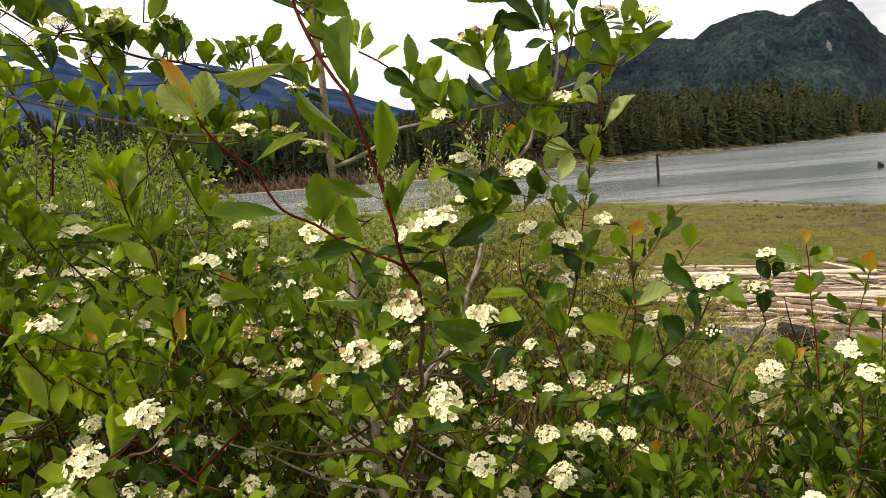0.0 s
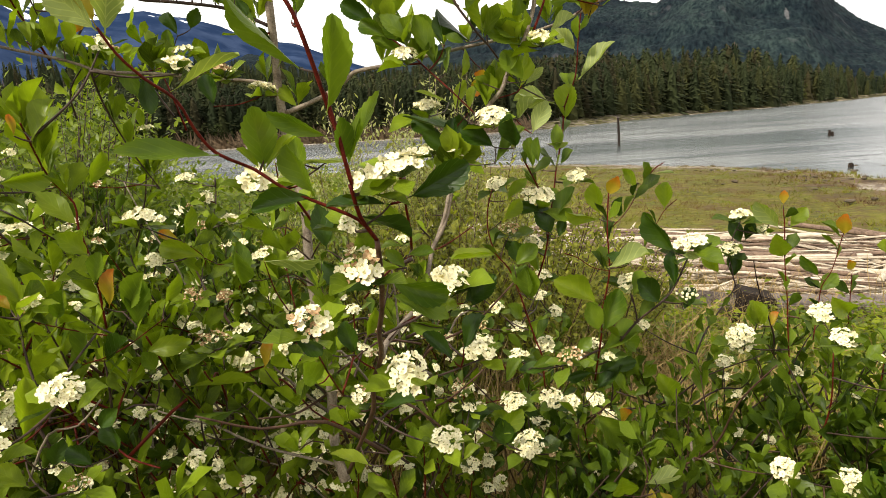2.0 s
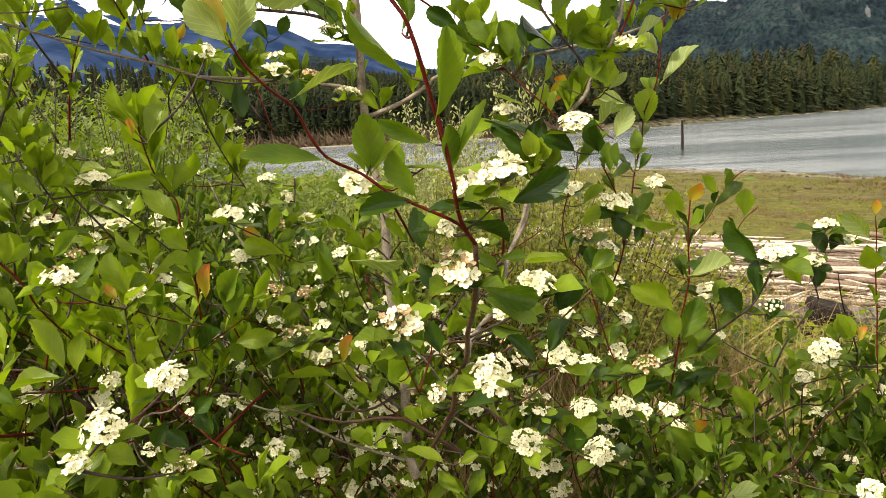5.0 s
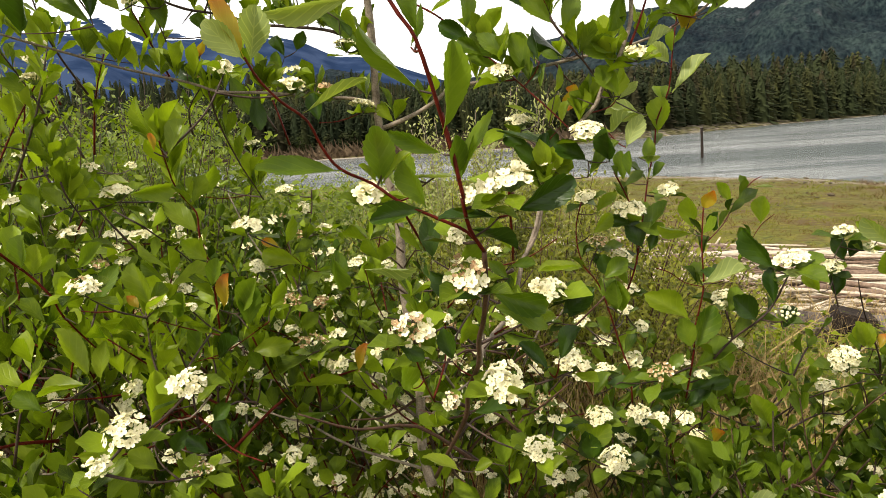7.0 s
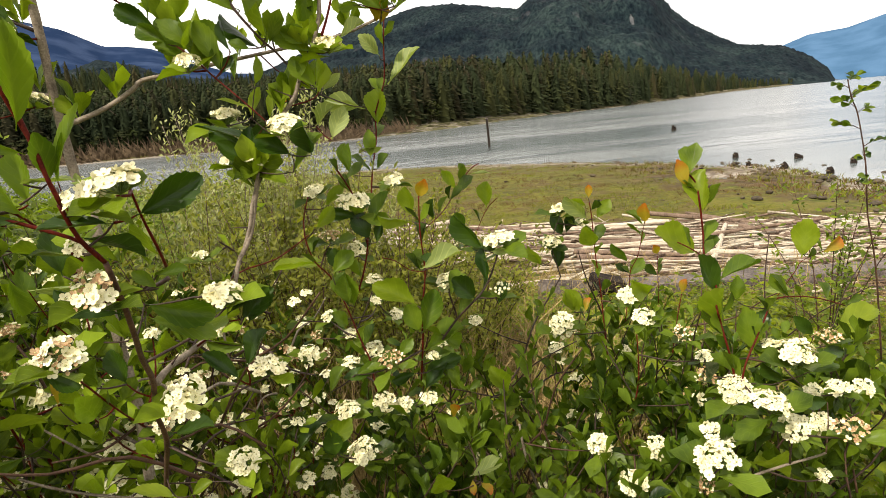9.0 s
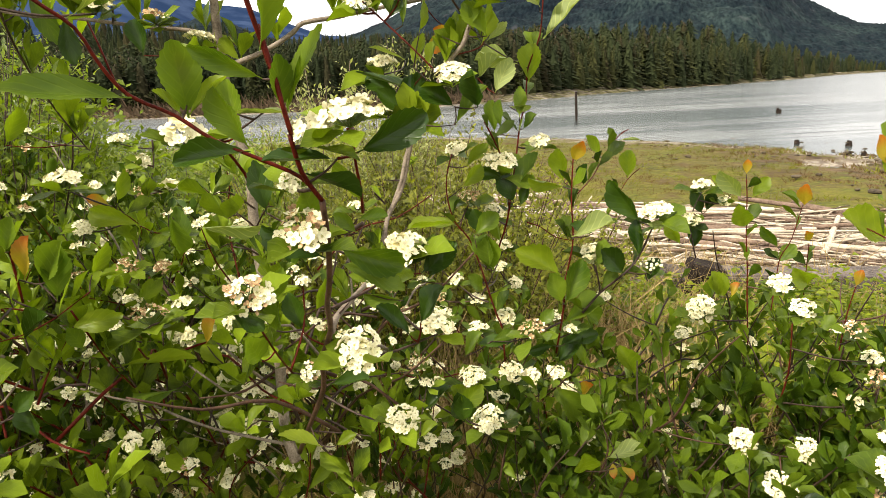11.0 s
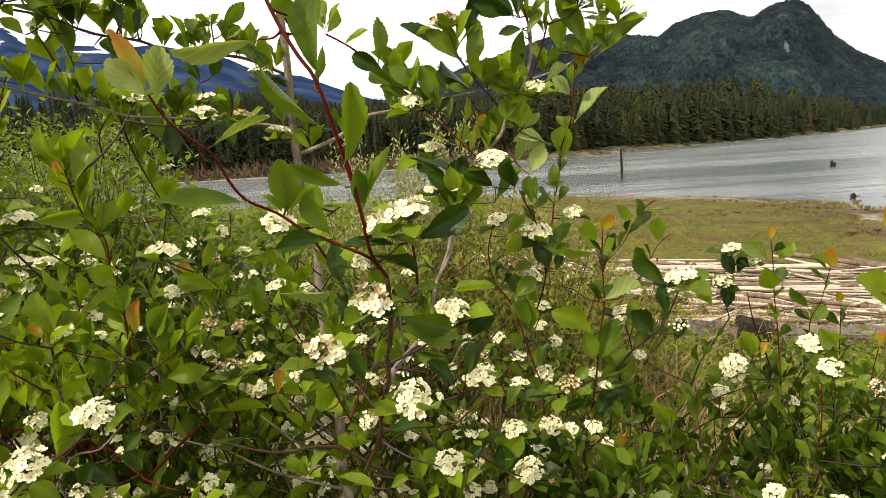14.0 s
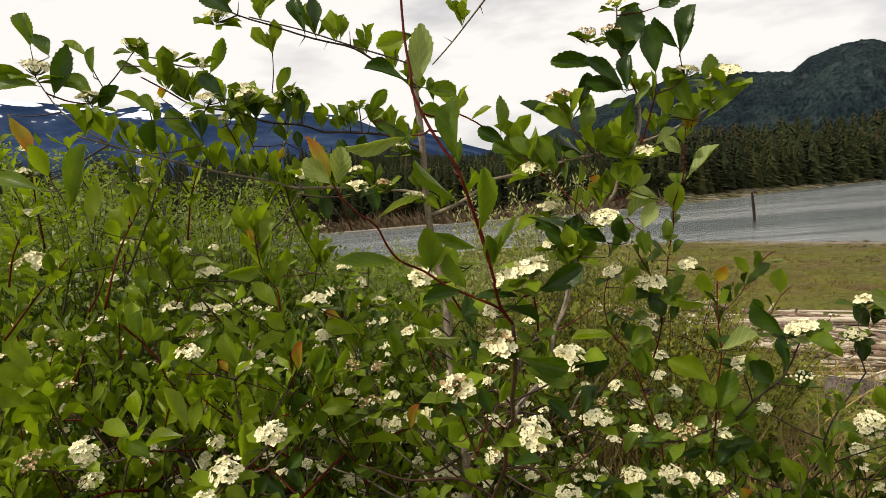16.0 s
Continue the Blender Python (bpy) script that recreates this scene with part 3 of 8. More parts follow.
def corymb(kind, seed, scale=1.0):
    """A flat-topped cluster of five-petalled flowers one unit wide, facing +Z."""
    rng = random.Random(seed)
    verts, faces, slots = [], [], []

    def put(vs, fs, slot):
        n = len(verts)
        verts.extend(vs)
        for f in fs:
            faces.append(tuple(n + i for i in f))
            slots.append(slot)

    heads = []
    count = max(5, int({"w": 40, "m": 40, "b": 34, "u": 22}[kind] / scale ** 1.7))
    tries = 0
    while len(heads) < count and tries < 900:
        tries += 1
        a, r = rng.uniform(0, 6.283), 0.43 * math.sqrt(rng.random())
        p = Vector((r * math.cos(a) * 1.08, r * math.sin(a), 0.2 - 0.8 * r * r + rng.uniform(-0.05, 0.06)))
        if all((p - q).length > (0.1 if kind != "u" else 0.1) * scale for q in heads):
            heads.append(p)
    root = Vector((0, 0, -0.22))
    for p in heads:
        n = Vector((p.x * 1.6 + rng.uniform(-0.6, 0.6), p.y * 1.6 + rng.uniform(-0.6, 0.6), 0.85)).normalized()
        v, f = tube([root, root.lerp(p, 0.5) + Vector((0, 0, -0.04)), p - n * 0.01], 0.012, 0.01, 3, 1)
        put(v, f, 2)
        u = n.orthogonal().normalized()
        w = n.cross(u)
        if kind == "u":
            r = scale * rng.uniform(0.045, 0.065)
            ring = [[p + n * (h * r) + (u * math.cos(6.283 * k / 6) + w * math.sin(6.283 * k / 6)) * q * r for k in range(6)] for h, q in ((0, 0.5), (0.7, 1), (1.5, 0.8), (2.0, 0.2))]
            put([x for rr in ring for x in rr], [(i * 6 + k, i * 6 + (k + 1) % 6, i * 6 + 6 + (k + 1) % 6, i * 6 + 6 + k) for i in range(3) for k in range(6)] + [(18, 19, 20, 21, 22, 23)], 0)
            continue
        faded = kind == "b" or (kind == "m" and rng.random() < 0.36)
        size = scale * rng.uniform(0.086, 0.118) * (0.8 if faded else 1)
        turn = rng.uniform(0, 6.283)
        cup = rng.uniform(0.1, 0.9) if not faded else rng.uniform(0.5, 1.1)
        for k in range(5):
            if faded and rng.random() < 0.35:
                continue
            a = turn + 6.283 * k / 5 + rng.uniform(-0.08, 0.08)
            d, e = u * math.cos(a) + w * math.sin(a), -u * math.sin(a) + w * math.cos(a)
            s = size * rng.uniform(0.88, 1.08)

            def at(r, q, h):
                return p + d * (r * s) + e * (q * s) + n * (h * s)

            put([at(0.12, 0, 0.0), at(0.42, -0.42, 0.1 * cup + 0.05), at(0.45, 0, 0.02), at(0.42, 0.42, 0.1 * cup + 0.05), at(0.86, -0.4, cup * 0.5), at(0.82, 0, cup * 0.38), at(0.86, 0.4, cup * 0.5), at(1.05, -0.14, cup * 0.62), at(1.05, 0.16, cup * 0.6)],
                [(0, 2, 1), (0, 3, 2), (1, 2, 5, 4), (2, 3, 6, 5), (4, 5, 7), (5, 8, 7), (5, 6, 8)], 3 if faded and rng.random() < 0.8 else 0)
        disc = [p + n * 0.012 * 1 + (u * math.cos(6.283 * k / 6) + w * math.sin(6.283 * k / 6)) * size * 0.19 for k in range(6)]
        put([*disc, p + n * 0.03], [(k, (k + 1) % 6, 6) for k in range(6)], 1)
        for k in range(6 if scale < 1.1 else 4 if scale < 2 else 0):
            a = turn + 6.283 * k / 6
            d = u * math.cos(a) + w * math.sin(a)
            q = p + d * size * rng.uniform(0.35, 0.6) + n * size * rng.uniform(0.35, 0.55)
            g = size * 0.055
            put([p + d * size * 0.2, p + d * size * 0.2 + w * g, q], [(0, 1, 2)], 0)
            put([q + u * g * 1.2, q + w * g, q - u * g, q - w * g], [(0, 1, 2, 3)], 4)
    ob = mesh_ob("blossom", verts, faces, [PETAL, HEART, STALK, FADED, ANTHER], slots=slots)
    me = ob.data
    bpy.data.objects.remove(ob)
    return me


CORYMBS = {(k, j): [corymb(k, 31 * i + ord(k) + 7 * j, (1.0, 1.25, 1.6)[j]) for i in range(n)] for k, n in (("w", 6), ("m", 3), ("b", 4), ("u", 2)) for j in range(3)}
FAR_HEADS = []
for far_kind, far_seed in (("w", 3), ("w", 9), ("m", 5), ("b", 8)):
    far_me = corymb(far_kind, far_seed, 2.2)
    FAR_HEADS.append((np.array([tuple(v.co) for v in far_me.vertices]), [tuple(p.vertices) for p in far_me.polygons], [p.material_index for p in far_me.polygons]))
    bpy.data.meshes.remove(far_me)
cluster_count = [0]


def flowers(shrub, kind, place, size, face):
    """A flower cluster of that width at the place; face: 0 opens upwards, 1 towards the path in front."""
    p = Vector(place)
    k = cluster_count[0]
    HEADS.append((shrub, p, size))
    cluster_count[0] += 1
    tilt = math.asin(max(-0.2, min(0.95, face - 0.18))) - 0.1 + 0.12 * math.sin(k * 2.1)
    ahead = Vector((STAND.x - p.x, STAND.y - p.y, 0)).normalized()
    n = Vector((0, 0, math.cos(tilt))) + ahead * math.sin(tilt) + Vector((0.2 * math.sin(k * 3.7), 0, 0))
    turn = n.normalized().to_track_quat("Z", "Y").to_matrix().to_4x4() @ Matrix.Rotation(k * 1.7, 4, "Z")
    forms = CORYMBS[kind, 0 if size > 0.046 else 1 if size > 0.031 else 2]
    ob = new("blossom", forms[k % len(forms)])
    ob.parent = shrub
    ob.matrix_local = Matrix.Translation(p - shrub.location) @ turn @ Matrix.Scale(size * (1.04 if size < 0.046 else 0.95), 4)
    if kind != "w":
        ob["label"] = {"m": "ivory flowers turning brown", "b": "faded brown flower cluster", "u": "cluster of round flower buds"}[kind]
    return ob


class Heap:
    """Gathers many small pieces into one mesh."""

    def __init__(self):
        self.v, self.f, self.u, self.s, self.n = [], [], [], [], 0

    def add(self, verts, faces, uvs=None, slot=0):
        verts = np.asarray(verts, dtype=float)
        self.v.append(verts)
        self.u.append(np.asarray(uvs, dtype=float) if uvs is not None else np.zeros((len(verts), 2)))
        self.f.extend(tuple(self.n + i for i in f) for f in faces)
        self.s.extend([slot] * len(faces))
        self.n += len(verts)

    def make(self, name, mats, parent=None, smooth=False):
        v = np.concatenate(self.v)
        if parent is not None:
            v = v - np.array(parent.location)
        return mesh_ob(name, v, self.f, mats, parent, uvs=np.concatenate(self.u), smooth=smooth, slots=self.s)


def cheap_blades(count, rows=4, **shape):
    return [tuple(np.asarray(x) if i != 1 else x for i, x in enumerate(blade(rows=rows, across=1, wide=1.0, seed=90 + j, curl=0.1 + 0.08 * j, fold=0.12 + 0.1 * j, **shape))) for j in range(count)]


SMALL = cheap_blades(4, rows=9, teeth=0.026, full=0.6, point=0.65)
LOW = cheap_blades(3, rows=3, teeth=0.0)
TINY = [(np.array(((0, 0, 0), (0.5, 0.5 + 0.06 * j, 0.12 - 0.05 * j), (0, 0.48, -0.04), (-0.5, 0.45, 0.1), (0.02, 1.0, -0.12 * j))), [(0, 1, 2), (0, 2, 3), (1, 4, 2), (2, 4, 3)], np.array(((0.5, 0), (1, 0.5), (0.5, 0.5), (0, 0.5), (0.5, 1)))) for j in range(3)]


def put_leaf(heap, form, base, way, normal, length, width, slot=0):
    v, f, u = form
    y = way.normalized()
    z = normal - y * normal.dot(y)
    z = z.normalized() if z.length > 1e-4 else y.orthogonal().normalized()
    x = y.cross(z)
    m = np.array((x * width, y * length, z * min(width, length)))
    heap.add(v @ m + np.array(base), f, u, slot)

# ---- land, water, far shore
NEAR_AZ, NEAR_R = (-180, -130, -110, -60, 0, 12, 26, 40, 46, 50, 60, 90, 120, 140, 180), (4600, 4600, 30, 25, 23, 20.5, 18, 15.5, 13.2, 12.0, 11, 10, 14, 4600, 4600)
FAR_AZ, FAR_R = (-180, -130, -60, -14, 5, 10, 15, 19.3, 25.3, 31, 36.5, 39.5, 42.4, 46, 48, 180), (4700, 4700, 85, 68, 60, 65, 72, 88, 112, 142, 225, 420, 620, 1000, 4700, 4700)


def shore_near(az):
    return np.interp(az, NEAR_AZ, NEAR_R)


def shore_far(az):
    return np.interp(az, FAR_AZ, FAR_R)


def land_height(az, r):
    x, y = r * math.sin(radians(az)), r * math.cos(radians(az))
    r1, r2 = float(shore_near(az)), float(shore_far(az))
    r1 *= 1 + 0.06 * noise.noise((x * 0.25, y * 0.25, 3.0))
    pool = 0.42 * max(0, noise.noise((x * 0.7, y * 0.7, 11)) - 0.02) * min(1, max(0, (az - 33) / 6)) if 8.8 < r < 40 else 0
    bumps = -pool + 0.03 * noise.noise((x * 1.7, y * 1.7, 0)) + 0.035 * noise.noise((x * 0.5, y * 0.5, 7)) if r < 60 else 0
    if r < r1:
        t = min(1, max(0, (r1 - r) / max(3.0, 0.35 * min(r1, 20))))
        return -0.12 + 0.27 * t ** 0.7 + bumps
    if r < r2:
        return max(-1.2, -0.12 - 0.08 * (r - r1)) if r < 0.93 * r2 else -0.3 + 0.25 * (r / r2 - 0.93) / 0.07
    return -0.15 + min(0.9, 0.11 * (r - r2)) * (1 + 0.3 * noise.noise((az * 0.9, r * 0.05, 2.0))) + 0.004 * min(r - r2, 600)


azs = [a * 0.5 for a in range(-120, 141)] + [float(a) for a in range(72, 300, 4)]
radii = [0.25 * 1.075 ** i for i in range(137)]
gv, gf = [(0, 0, 0.15)], []
for r in radii:
    for a in azs:
        a2 = a if a <= 180 else a - 360
        gv.append((r * math.sin(radians(a)), r * math.cos(radians(a)), land_height(a2, r)))
na = len(azs)
for i in range(len(radii) - 1):
    for k in range(na):
        a, b = 1 + i * na + k, 1 + i * na + (k + 1) % na
        gf.append((a, b, b + na, a + na))
for k in range(na):
    gf.append((0, 1 + (k + 1) % na, 1 + k))
ground = tagged(mesh_ob("ground", gv, gf, GROUND, smooth=True), "grassy tidal meadow and muddy lake shore", "ground", kind="structure")

wv, wf = [], []
for r in [6.0 * 1.12 ** i for i in range(60)]:
    for k in range(96):
        a = 2 * math.pi * k / 96
        wv.append((r * math.sin(a), r * math.cos(a), -0.1))
for i in range(59):
    for k in range(96):
        a, b = i * 96 + k, i * 96 + (k + 1) % 96
        wf.append((a, b, b + 96, a + 96))
tagged(mesh_ob("water", wv, wf, WATER, smooth=True), "calm grey lake water with light ripples", "water", kind="structure")


def ridge(name, profile, dist, depth, mat, step, rows, rough, label, floor=-2.0, jag=0.0, power=0.8):
    """A range of hills seen across the water: its crest stands at the azimuths and heights of the profile."""
    az0, az1 = profile[0][0], profile[-1][0]
    count = int((az1 - az0) / step) + 1
    verts, faces = [], []
    xs, hs = [p[0] for p in profile], [p[1] for p in profile]
    for i in range(count):
        az = az0 + i * step
        el = float(np.interp(az, xs, hs))
        for j in range(rows + 3):
            t = min(1.0, j / rows)
            r = dist - depth * (1 - t) + max(0, j - rows) * depth * 0.4
            x, y = r * math.sin(radians(az)), r * math.cos(radians(az))
            top = 1.53 + dist * math.tan(radians(el))
            z = floor + (top - floor) * t ** power
            if j > rows:
                z = top * (1 - 0.5 * (j - rows))
            q = Vector((x, y, z)) / rough
            z += (top - floor) * 0.09 * noise.fractal(q, 1.0, 2.0, 4) * math.sin(math.pi * min(t, 0.97)) 
            if jag and t > 0.05:
                z += jag * (noise.noise(Vector((x, y, z)) / 9.0) + 0.7 * noise.noise(Vector((x, y, z)) / 4.0))
            verts.append((x, y, z))
    n = rows + 3
    for i in range(count - 1):
        for j in range(n - 1):
            a = i * n + j
            faces.append((a, a + n, a + n + 1, a + 1))
    return tagged(mesh_ob(name, verts, faces, mat, smooth=True), label, "mountain", kind="structure")


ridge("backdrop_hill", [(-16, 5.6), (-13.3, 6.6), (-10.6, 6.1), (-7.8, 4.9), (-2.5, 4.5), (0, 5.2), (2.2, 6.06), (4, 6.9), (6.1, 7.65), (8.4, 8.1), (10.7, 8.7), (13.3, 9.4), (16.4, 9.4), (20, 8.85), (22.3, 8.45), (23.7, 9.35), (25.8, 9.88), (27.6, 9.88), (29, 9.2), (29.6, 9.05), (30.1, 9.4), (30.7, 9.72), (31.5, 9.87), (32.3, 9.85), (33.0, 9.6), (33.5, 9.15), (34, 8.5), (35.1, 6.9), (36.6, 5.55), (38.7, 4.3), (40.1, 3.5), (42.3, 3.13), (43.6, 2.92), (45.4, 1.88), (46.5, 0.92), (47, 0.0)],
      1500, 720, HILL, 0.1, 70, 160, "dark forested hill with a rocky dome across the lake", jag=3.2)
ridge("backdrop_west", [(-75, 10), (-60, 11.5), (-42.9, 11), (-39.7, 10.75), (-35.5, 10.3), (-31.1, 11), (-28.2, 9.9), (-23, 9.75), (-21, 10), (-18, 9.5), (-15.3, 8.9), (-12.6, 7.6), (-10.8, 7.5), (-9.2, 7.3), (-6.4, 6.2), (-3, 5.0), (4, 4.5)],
      3900, 1500, HAZE_LEFT, 0.25, 30, 500, "distant mountains with snow patches, coloured haze blue", jag=0)
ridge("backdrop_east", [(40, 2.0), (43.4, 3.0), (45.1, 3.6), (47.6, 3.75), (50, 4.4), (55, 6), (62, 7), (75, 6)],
      4300, 900, HAZE_RIGHT, 0.25, 24, 600, "mountain slope beyond the lake, coloured pale haze blue", jag=0)
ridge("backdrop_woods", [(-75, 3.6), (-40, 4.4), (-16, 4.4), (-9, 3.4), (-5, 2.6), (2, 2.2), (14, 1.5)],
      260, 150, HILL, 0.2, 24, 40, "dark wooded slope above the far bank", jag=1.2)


# ---- conifers of the far bank
def conifer(seed, boughs=92):
    """A conifer one high: a trunk set with many drooping boughs of uneven reach, each a bent kite, thinner towards the top."""
    rng = random.Random(seed)
    verts, faces, slots = [], [], []
    v, f = tube([(0, 0, 0), (0, 0, 0.5), (0, 0, 1.0)], 0.014, 0.002, 4, 1)
    verts += [tuple(p) for p in v]
    faces += f
    slots += [1] * len(f)
    bare, plump = rng.uniform(0.02, 0.12), rng.uniform(0.42, 0.8)
    lean = [rng.uniform(0.75, 1.2) for k in range(7)]
    n = len(verts)
    for z, q in ((bare * 0.6, 0.7), (bare + 0.2, 0.62), (0.6, 0.6), (0.88, 0.5)):
        for k in range(6):
            r = 0.145 * (1 - z) ** plump * q * rng.uniform(0.75, 1.2)
            verts.append((r * math.cos(k * 1.047), r * math.sin(k * 1.047), z + rng.uniform(-0.04, 0.04)))
    verts.append((0, 0, 0.97))
    faces += [(n + 6 * i + k, n + 6 * i + (k + 1) % 6, n + 6 * i + 6 + (k + 1) % 6, n + 6 * i + 6 + k) for i in range(3) for k in range(6)]
    faces += [(n + 18 + k, n + 18 + (k + 1) % 6, n + 24) for k in range(6)]
    slots += [0] * 24
    for i in range(boughs):
        t = ((i + rng.random()) / boughs) ** 0.9
        z = bare + (0.985 - bare) * t
        a = i * 2.4 + rng.uniform(-0.6, 0.6)
        r = (0.19 * (1 - t) ** plump + 0.012) * rng.uniform(0.55, 1.15) * lean[int(a * 7 / 6.283) % 7]
        wide = (0.024 + 0.02 * (1 - t)) * rng.uniform(0.6, 1.3)
        d, e = (math.cos(a), math.sin(a)), (-math.sin(a), math.cos(a))
        drop, hang = rng.uniform(-0.45, 0.15) * r, 0.03 + 0.06 * (1 - t) * rng.random()
        n = len(verts)
        for q, w, h in ((0.15, 0.0, hang), (0.7, 1.0, 0.0), (1.0, 0.0, -0.35 * hang), (0.6, -1.0, 0.0)):
            verts.append((d[0] * q * r + e[0] * w * wide * 0.5, d[1] * q * r + e[1] * w * wide * 0.5, z + h + drop * q))
        faces += [(n, n + 1, n + 2), (n, n + 2, n + 3)]
        slots += [0] * 2
    return np.array(verts), faces, slots


def alder(seed, clumps=80):
    """A broad-leaved bank tree one high: an uneven crown of small leaf clumps over a short trunk."""
    rng = random.Random(seed)
    verts, faces, slots = [], [], []
    v, f = tube([(0, 0, 0), (0.01, 0, 0.3), (0, 0, 0.7)], 0.02, 0.005, 4, 1)
    verts += [tuple(p) for p in v]
    faces += f
    slots += [1] * len(f)
    for i in range(clumps):
        p = Vector((rng.gauss(0, 1), rng.gauss(0, 1), rng.gauss(0, 1))).normalized() * rng.uniform(0.5, 1.0)
        p = Vector((p.x * 0.27, p.y * 0.27, 0.56 + p.z * 0.4))
        u = Vector((rng.gauss(0, 1), rng.gauss(0, 1), rng.gauss(0, 0.5))).normalized() * rng.uniform(0.04, 0.08)
        w = u.cross(Vector((rng.gauss(0, 0.5), rng.gauss(0, 0.5), 1))).normalized() * rng.uniform(0.03, 0.06)
        n = len(verts)
        verts += [tuple(p - u), tuple(p + w), tuple(p + u), tuple(p - w), tuple(p + Vector((0, 0, 0.025)))]
        faces += [(n + k, n + (k + 1) % 4, n + 4) for k in range(4)]
        slots += [0] * 4
    return np.array(verts), faces, slots


SPRUCES = [conifer(200 + i) for i in range(8)]
ALDERS = [alder(300 + i) for i in range(3)]
rng = random.Random(11)


def dyed(slots):
    tint = rng.choice((0, 0, 0, 0, 1, 1, 2))
    return [tint if s == 0 else 3 for s in slots]


def bank_tree(az, r, h, wide, form_of):
    """One tree of the far bank, set on its ground and turned at will."""
    form, faces, slots = form_of
    a = rng.uniform(0, 6.283)
    rot = np.array(((math.cos(a) * wide, math.sin(a) * wide, 0), (-math.sin(a) * wide, math.cos(a) * wide, 0), (0, 0, h)))
    wood.add(form @ rot + np.array((r * math.sin(radians(az)), r * math.cos(radians(az)), land_height(az, r) - 0.2)), faces)
    return slots


wood = Heap()
TOP_AZ, TOP_EL = (-60, -15, -8, 0, 8, 15.4, 18.8, 23.8, 28.7, 31, 35.6, 39.5, 41, 47), (4.6, 4.6, 4.4, 4.6, 4.8, 5.1, 4.85, 4.8, 4.6, 3.7, 2.45, 1.4, 0.9, 0.4)
for i in range(1900):
    az = rng.uniform(-50, 46)
    near = float(shore_far(az))
    r = near * (1.01 + 0.55 * rng.random() ** 1.5) + float(np.interp(az, (18, 27), (7, 1.5)))
    el = float(np.interp(az, TOP_AZ, TOP_EL)) * rng.uniform(0.66, 1.04) * (0.7 + 0.3 * min(1, (r / near - 1.03) / 0.3))
    h = max(3.0, r * math.tan(radians(el)) + 1.5 - land_height(az, r) + 0.2)
    slots = bank_tree(az, r, h, h * rng.uniform(1.1, 2.5), SPRUCES[rng.randrange(8)])
    wood.s[-len(slots):] = dyed(slots)
for i in range(260):
    az = rng.uniform(-40, 38)
    r = float(shore_far(az)) * rng.uniform(1.06, 1.4) + 4
    h = max(3.0, r * math.tan(radians(float(np.interp(az, TOP_AZ, TOP_EL)) * rng.uniform(0.45, 0.86))))
    slots = bank_tree(az, r, h, h * rng.uniform(0.6, 1.0), ALDERS[i % 3])
    wood.s[-len(slots):] = dyed(slots)
for i in range(330):
    az = rng.uniform(-40, 42)
    near = float(shore_far(az))
    r = near * (1.015 + 0.06 * rng.random()) + 5
    h = max(1.6, r * math.tan(radians(float(np.interp(az, TOP_AZ, TOP_EL)) * rng.uniform(0.16, 0.5))))
    slots = bank_tree(az, r, h, h * rng.uniform(0.9, 1.4), ALDERS[i % 3])
    wood.s[-len(slots):] = [(4 if i % 4 == 0 else 1) if q == 0 else 3 for q in slots]
for i in range(1250):
    az = rng.uniform(-62, -4) if i % 3 else rng.uniform(-4, 16)
    r = 140 + 118 * rng.random() ** 0.6
    x, y = r * math.sin(radians(az)), r * math.cos(radians(az))
    el = float(np.interp(az, (-62, -16, -11.7, -9, -7.8, -5, 0, 16), (6.6, 6.9, 6.8, 5.7, 5.2, 4.6, 4.5, 4.6))) * rng.uniform(0.55, 1.0) ** 0.6
    form, faces, slots = SPRUCES[rng.randrange(8)]
    z0 = -2 + 23 * ((r - 110) / 150) ** 0.8 - 1
    h = max(5.0, min(rng.uniform(6, 15), r * math.tan(radians(el)) + 1.5 - z0))
    a, wide = rng.uniform(0, 6.283), h * rng.uniform(0.9, 1.5)
    rot = np.array(((math.cos(a) * wide, math.sin(a) * wide, 0), (-math.sin(a) * wide, math.cos(a) * wide, 0), (0, 0, h)))
    wood.add(form @ rot + np.array((x, y, z0)), faces)
    wood.s[-len(slots):] = dyed(slots)
tagged(wood.make("far_woods", [*TREES, TRUNKS, ALDER], smooth=True), "dense dark conifer forest along the far bank", "forest", kind="stuff")

brush = Heap()
for i in range(2600):
    az = rng.uniform(-30, 12)
    r = float(shore_far(az)) * rng.uniform(1.0, 1.07)
    p = Vector((r * math.sin(radians(az)), r * math.cos(radians(az)), land_height(az, r) - 0.1))
    way = Vector((rng.uniform(-1.2, 1.2), rng.uniform(-0.5, 0.5), rng.uniform(0.3, 1))).normalized() * rng.uniform(0.6, 2.2)
    side = Vector((0.05, 0.05, 0.05))
    brush.add([tuple(p - side), tuple(p + side), tuple(p + way * 0.6 + side), tuple(p + way), tuple(p + way * 0.6 - side)], [(0, 1, 2, 3, 4)])
tagged(brush.make("bank_brush", STRAWBRUSH), "brown dead brush along the far bank", "brush", kind="stuff")

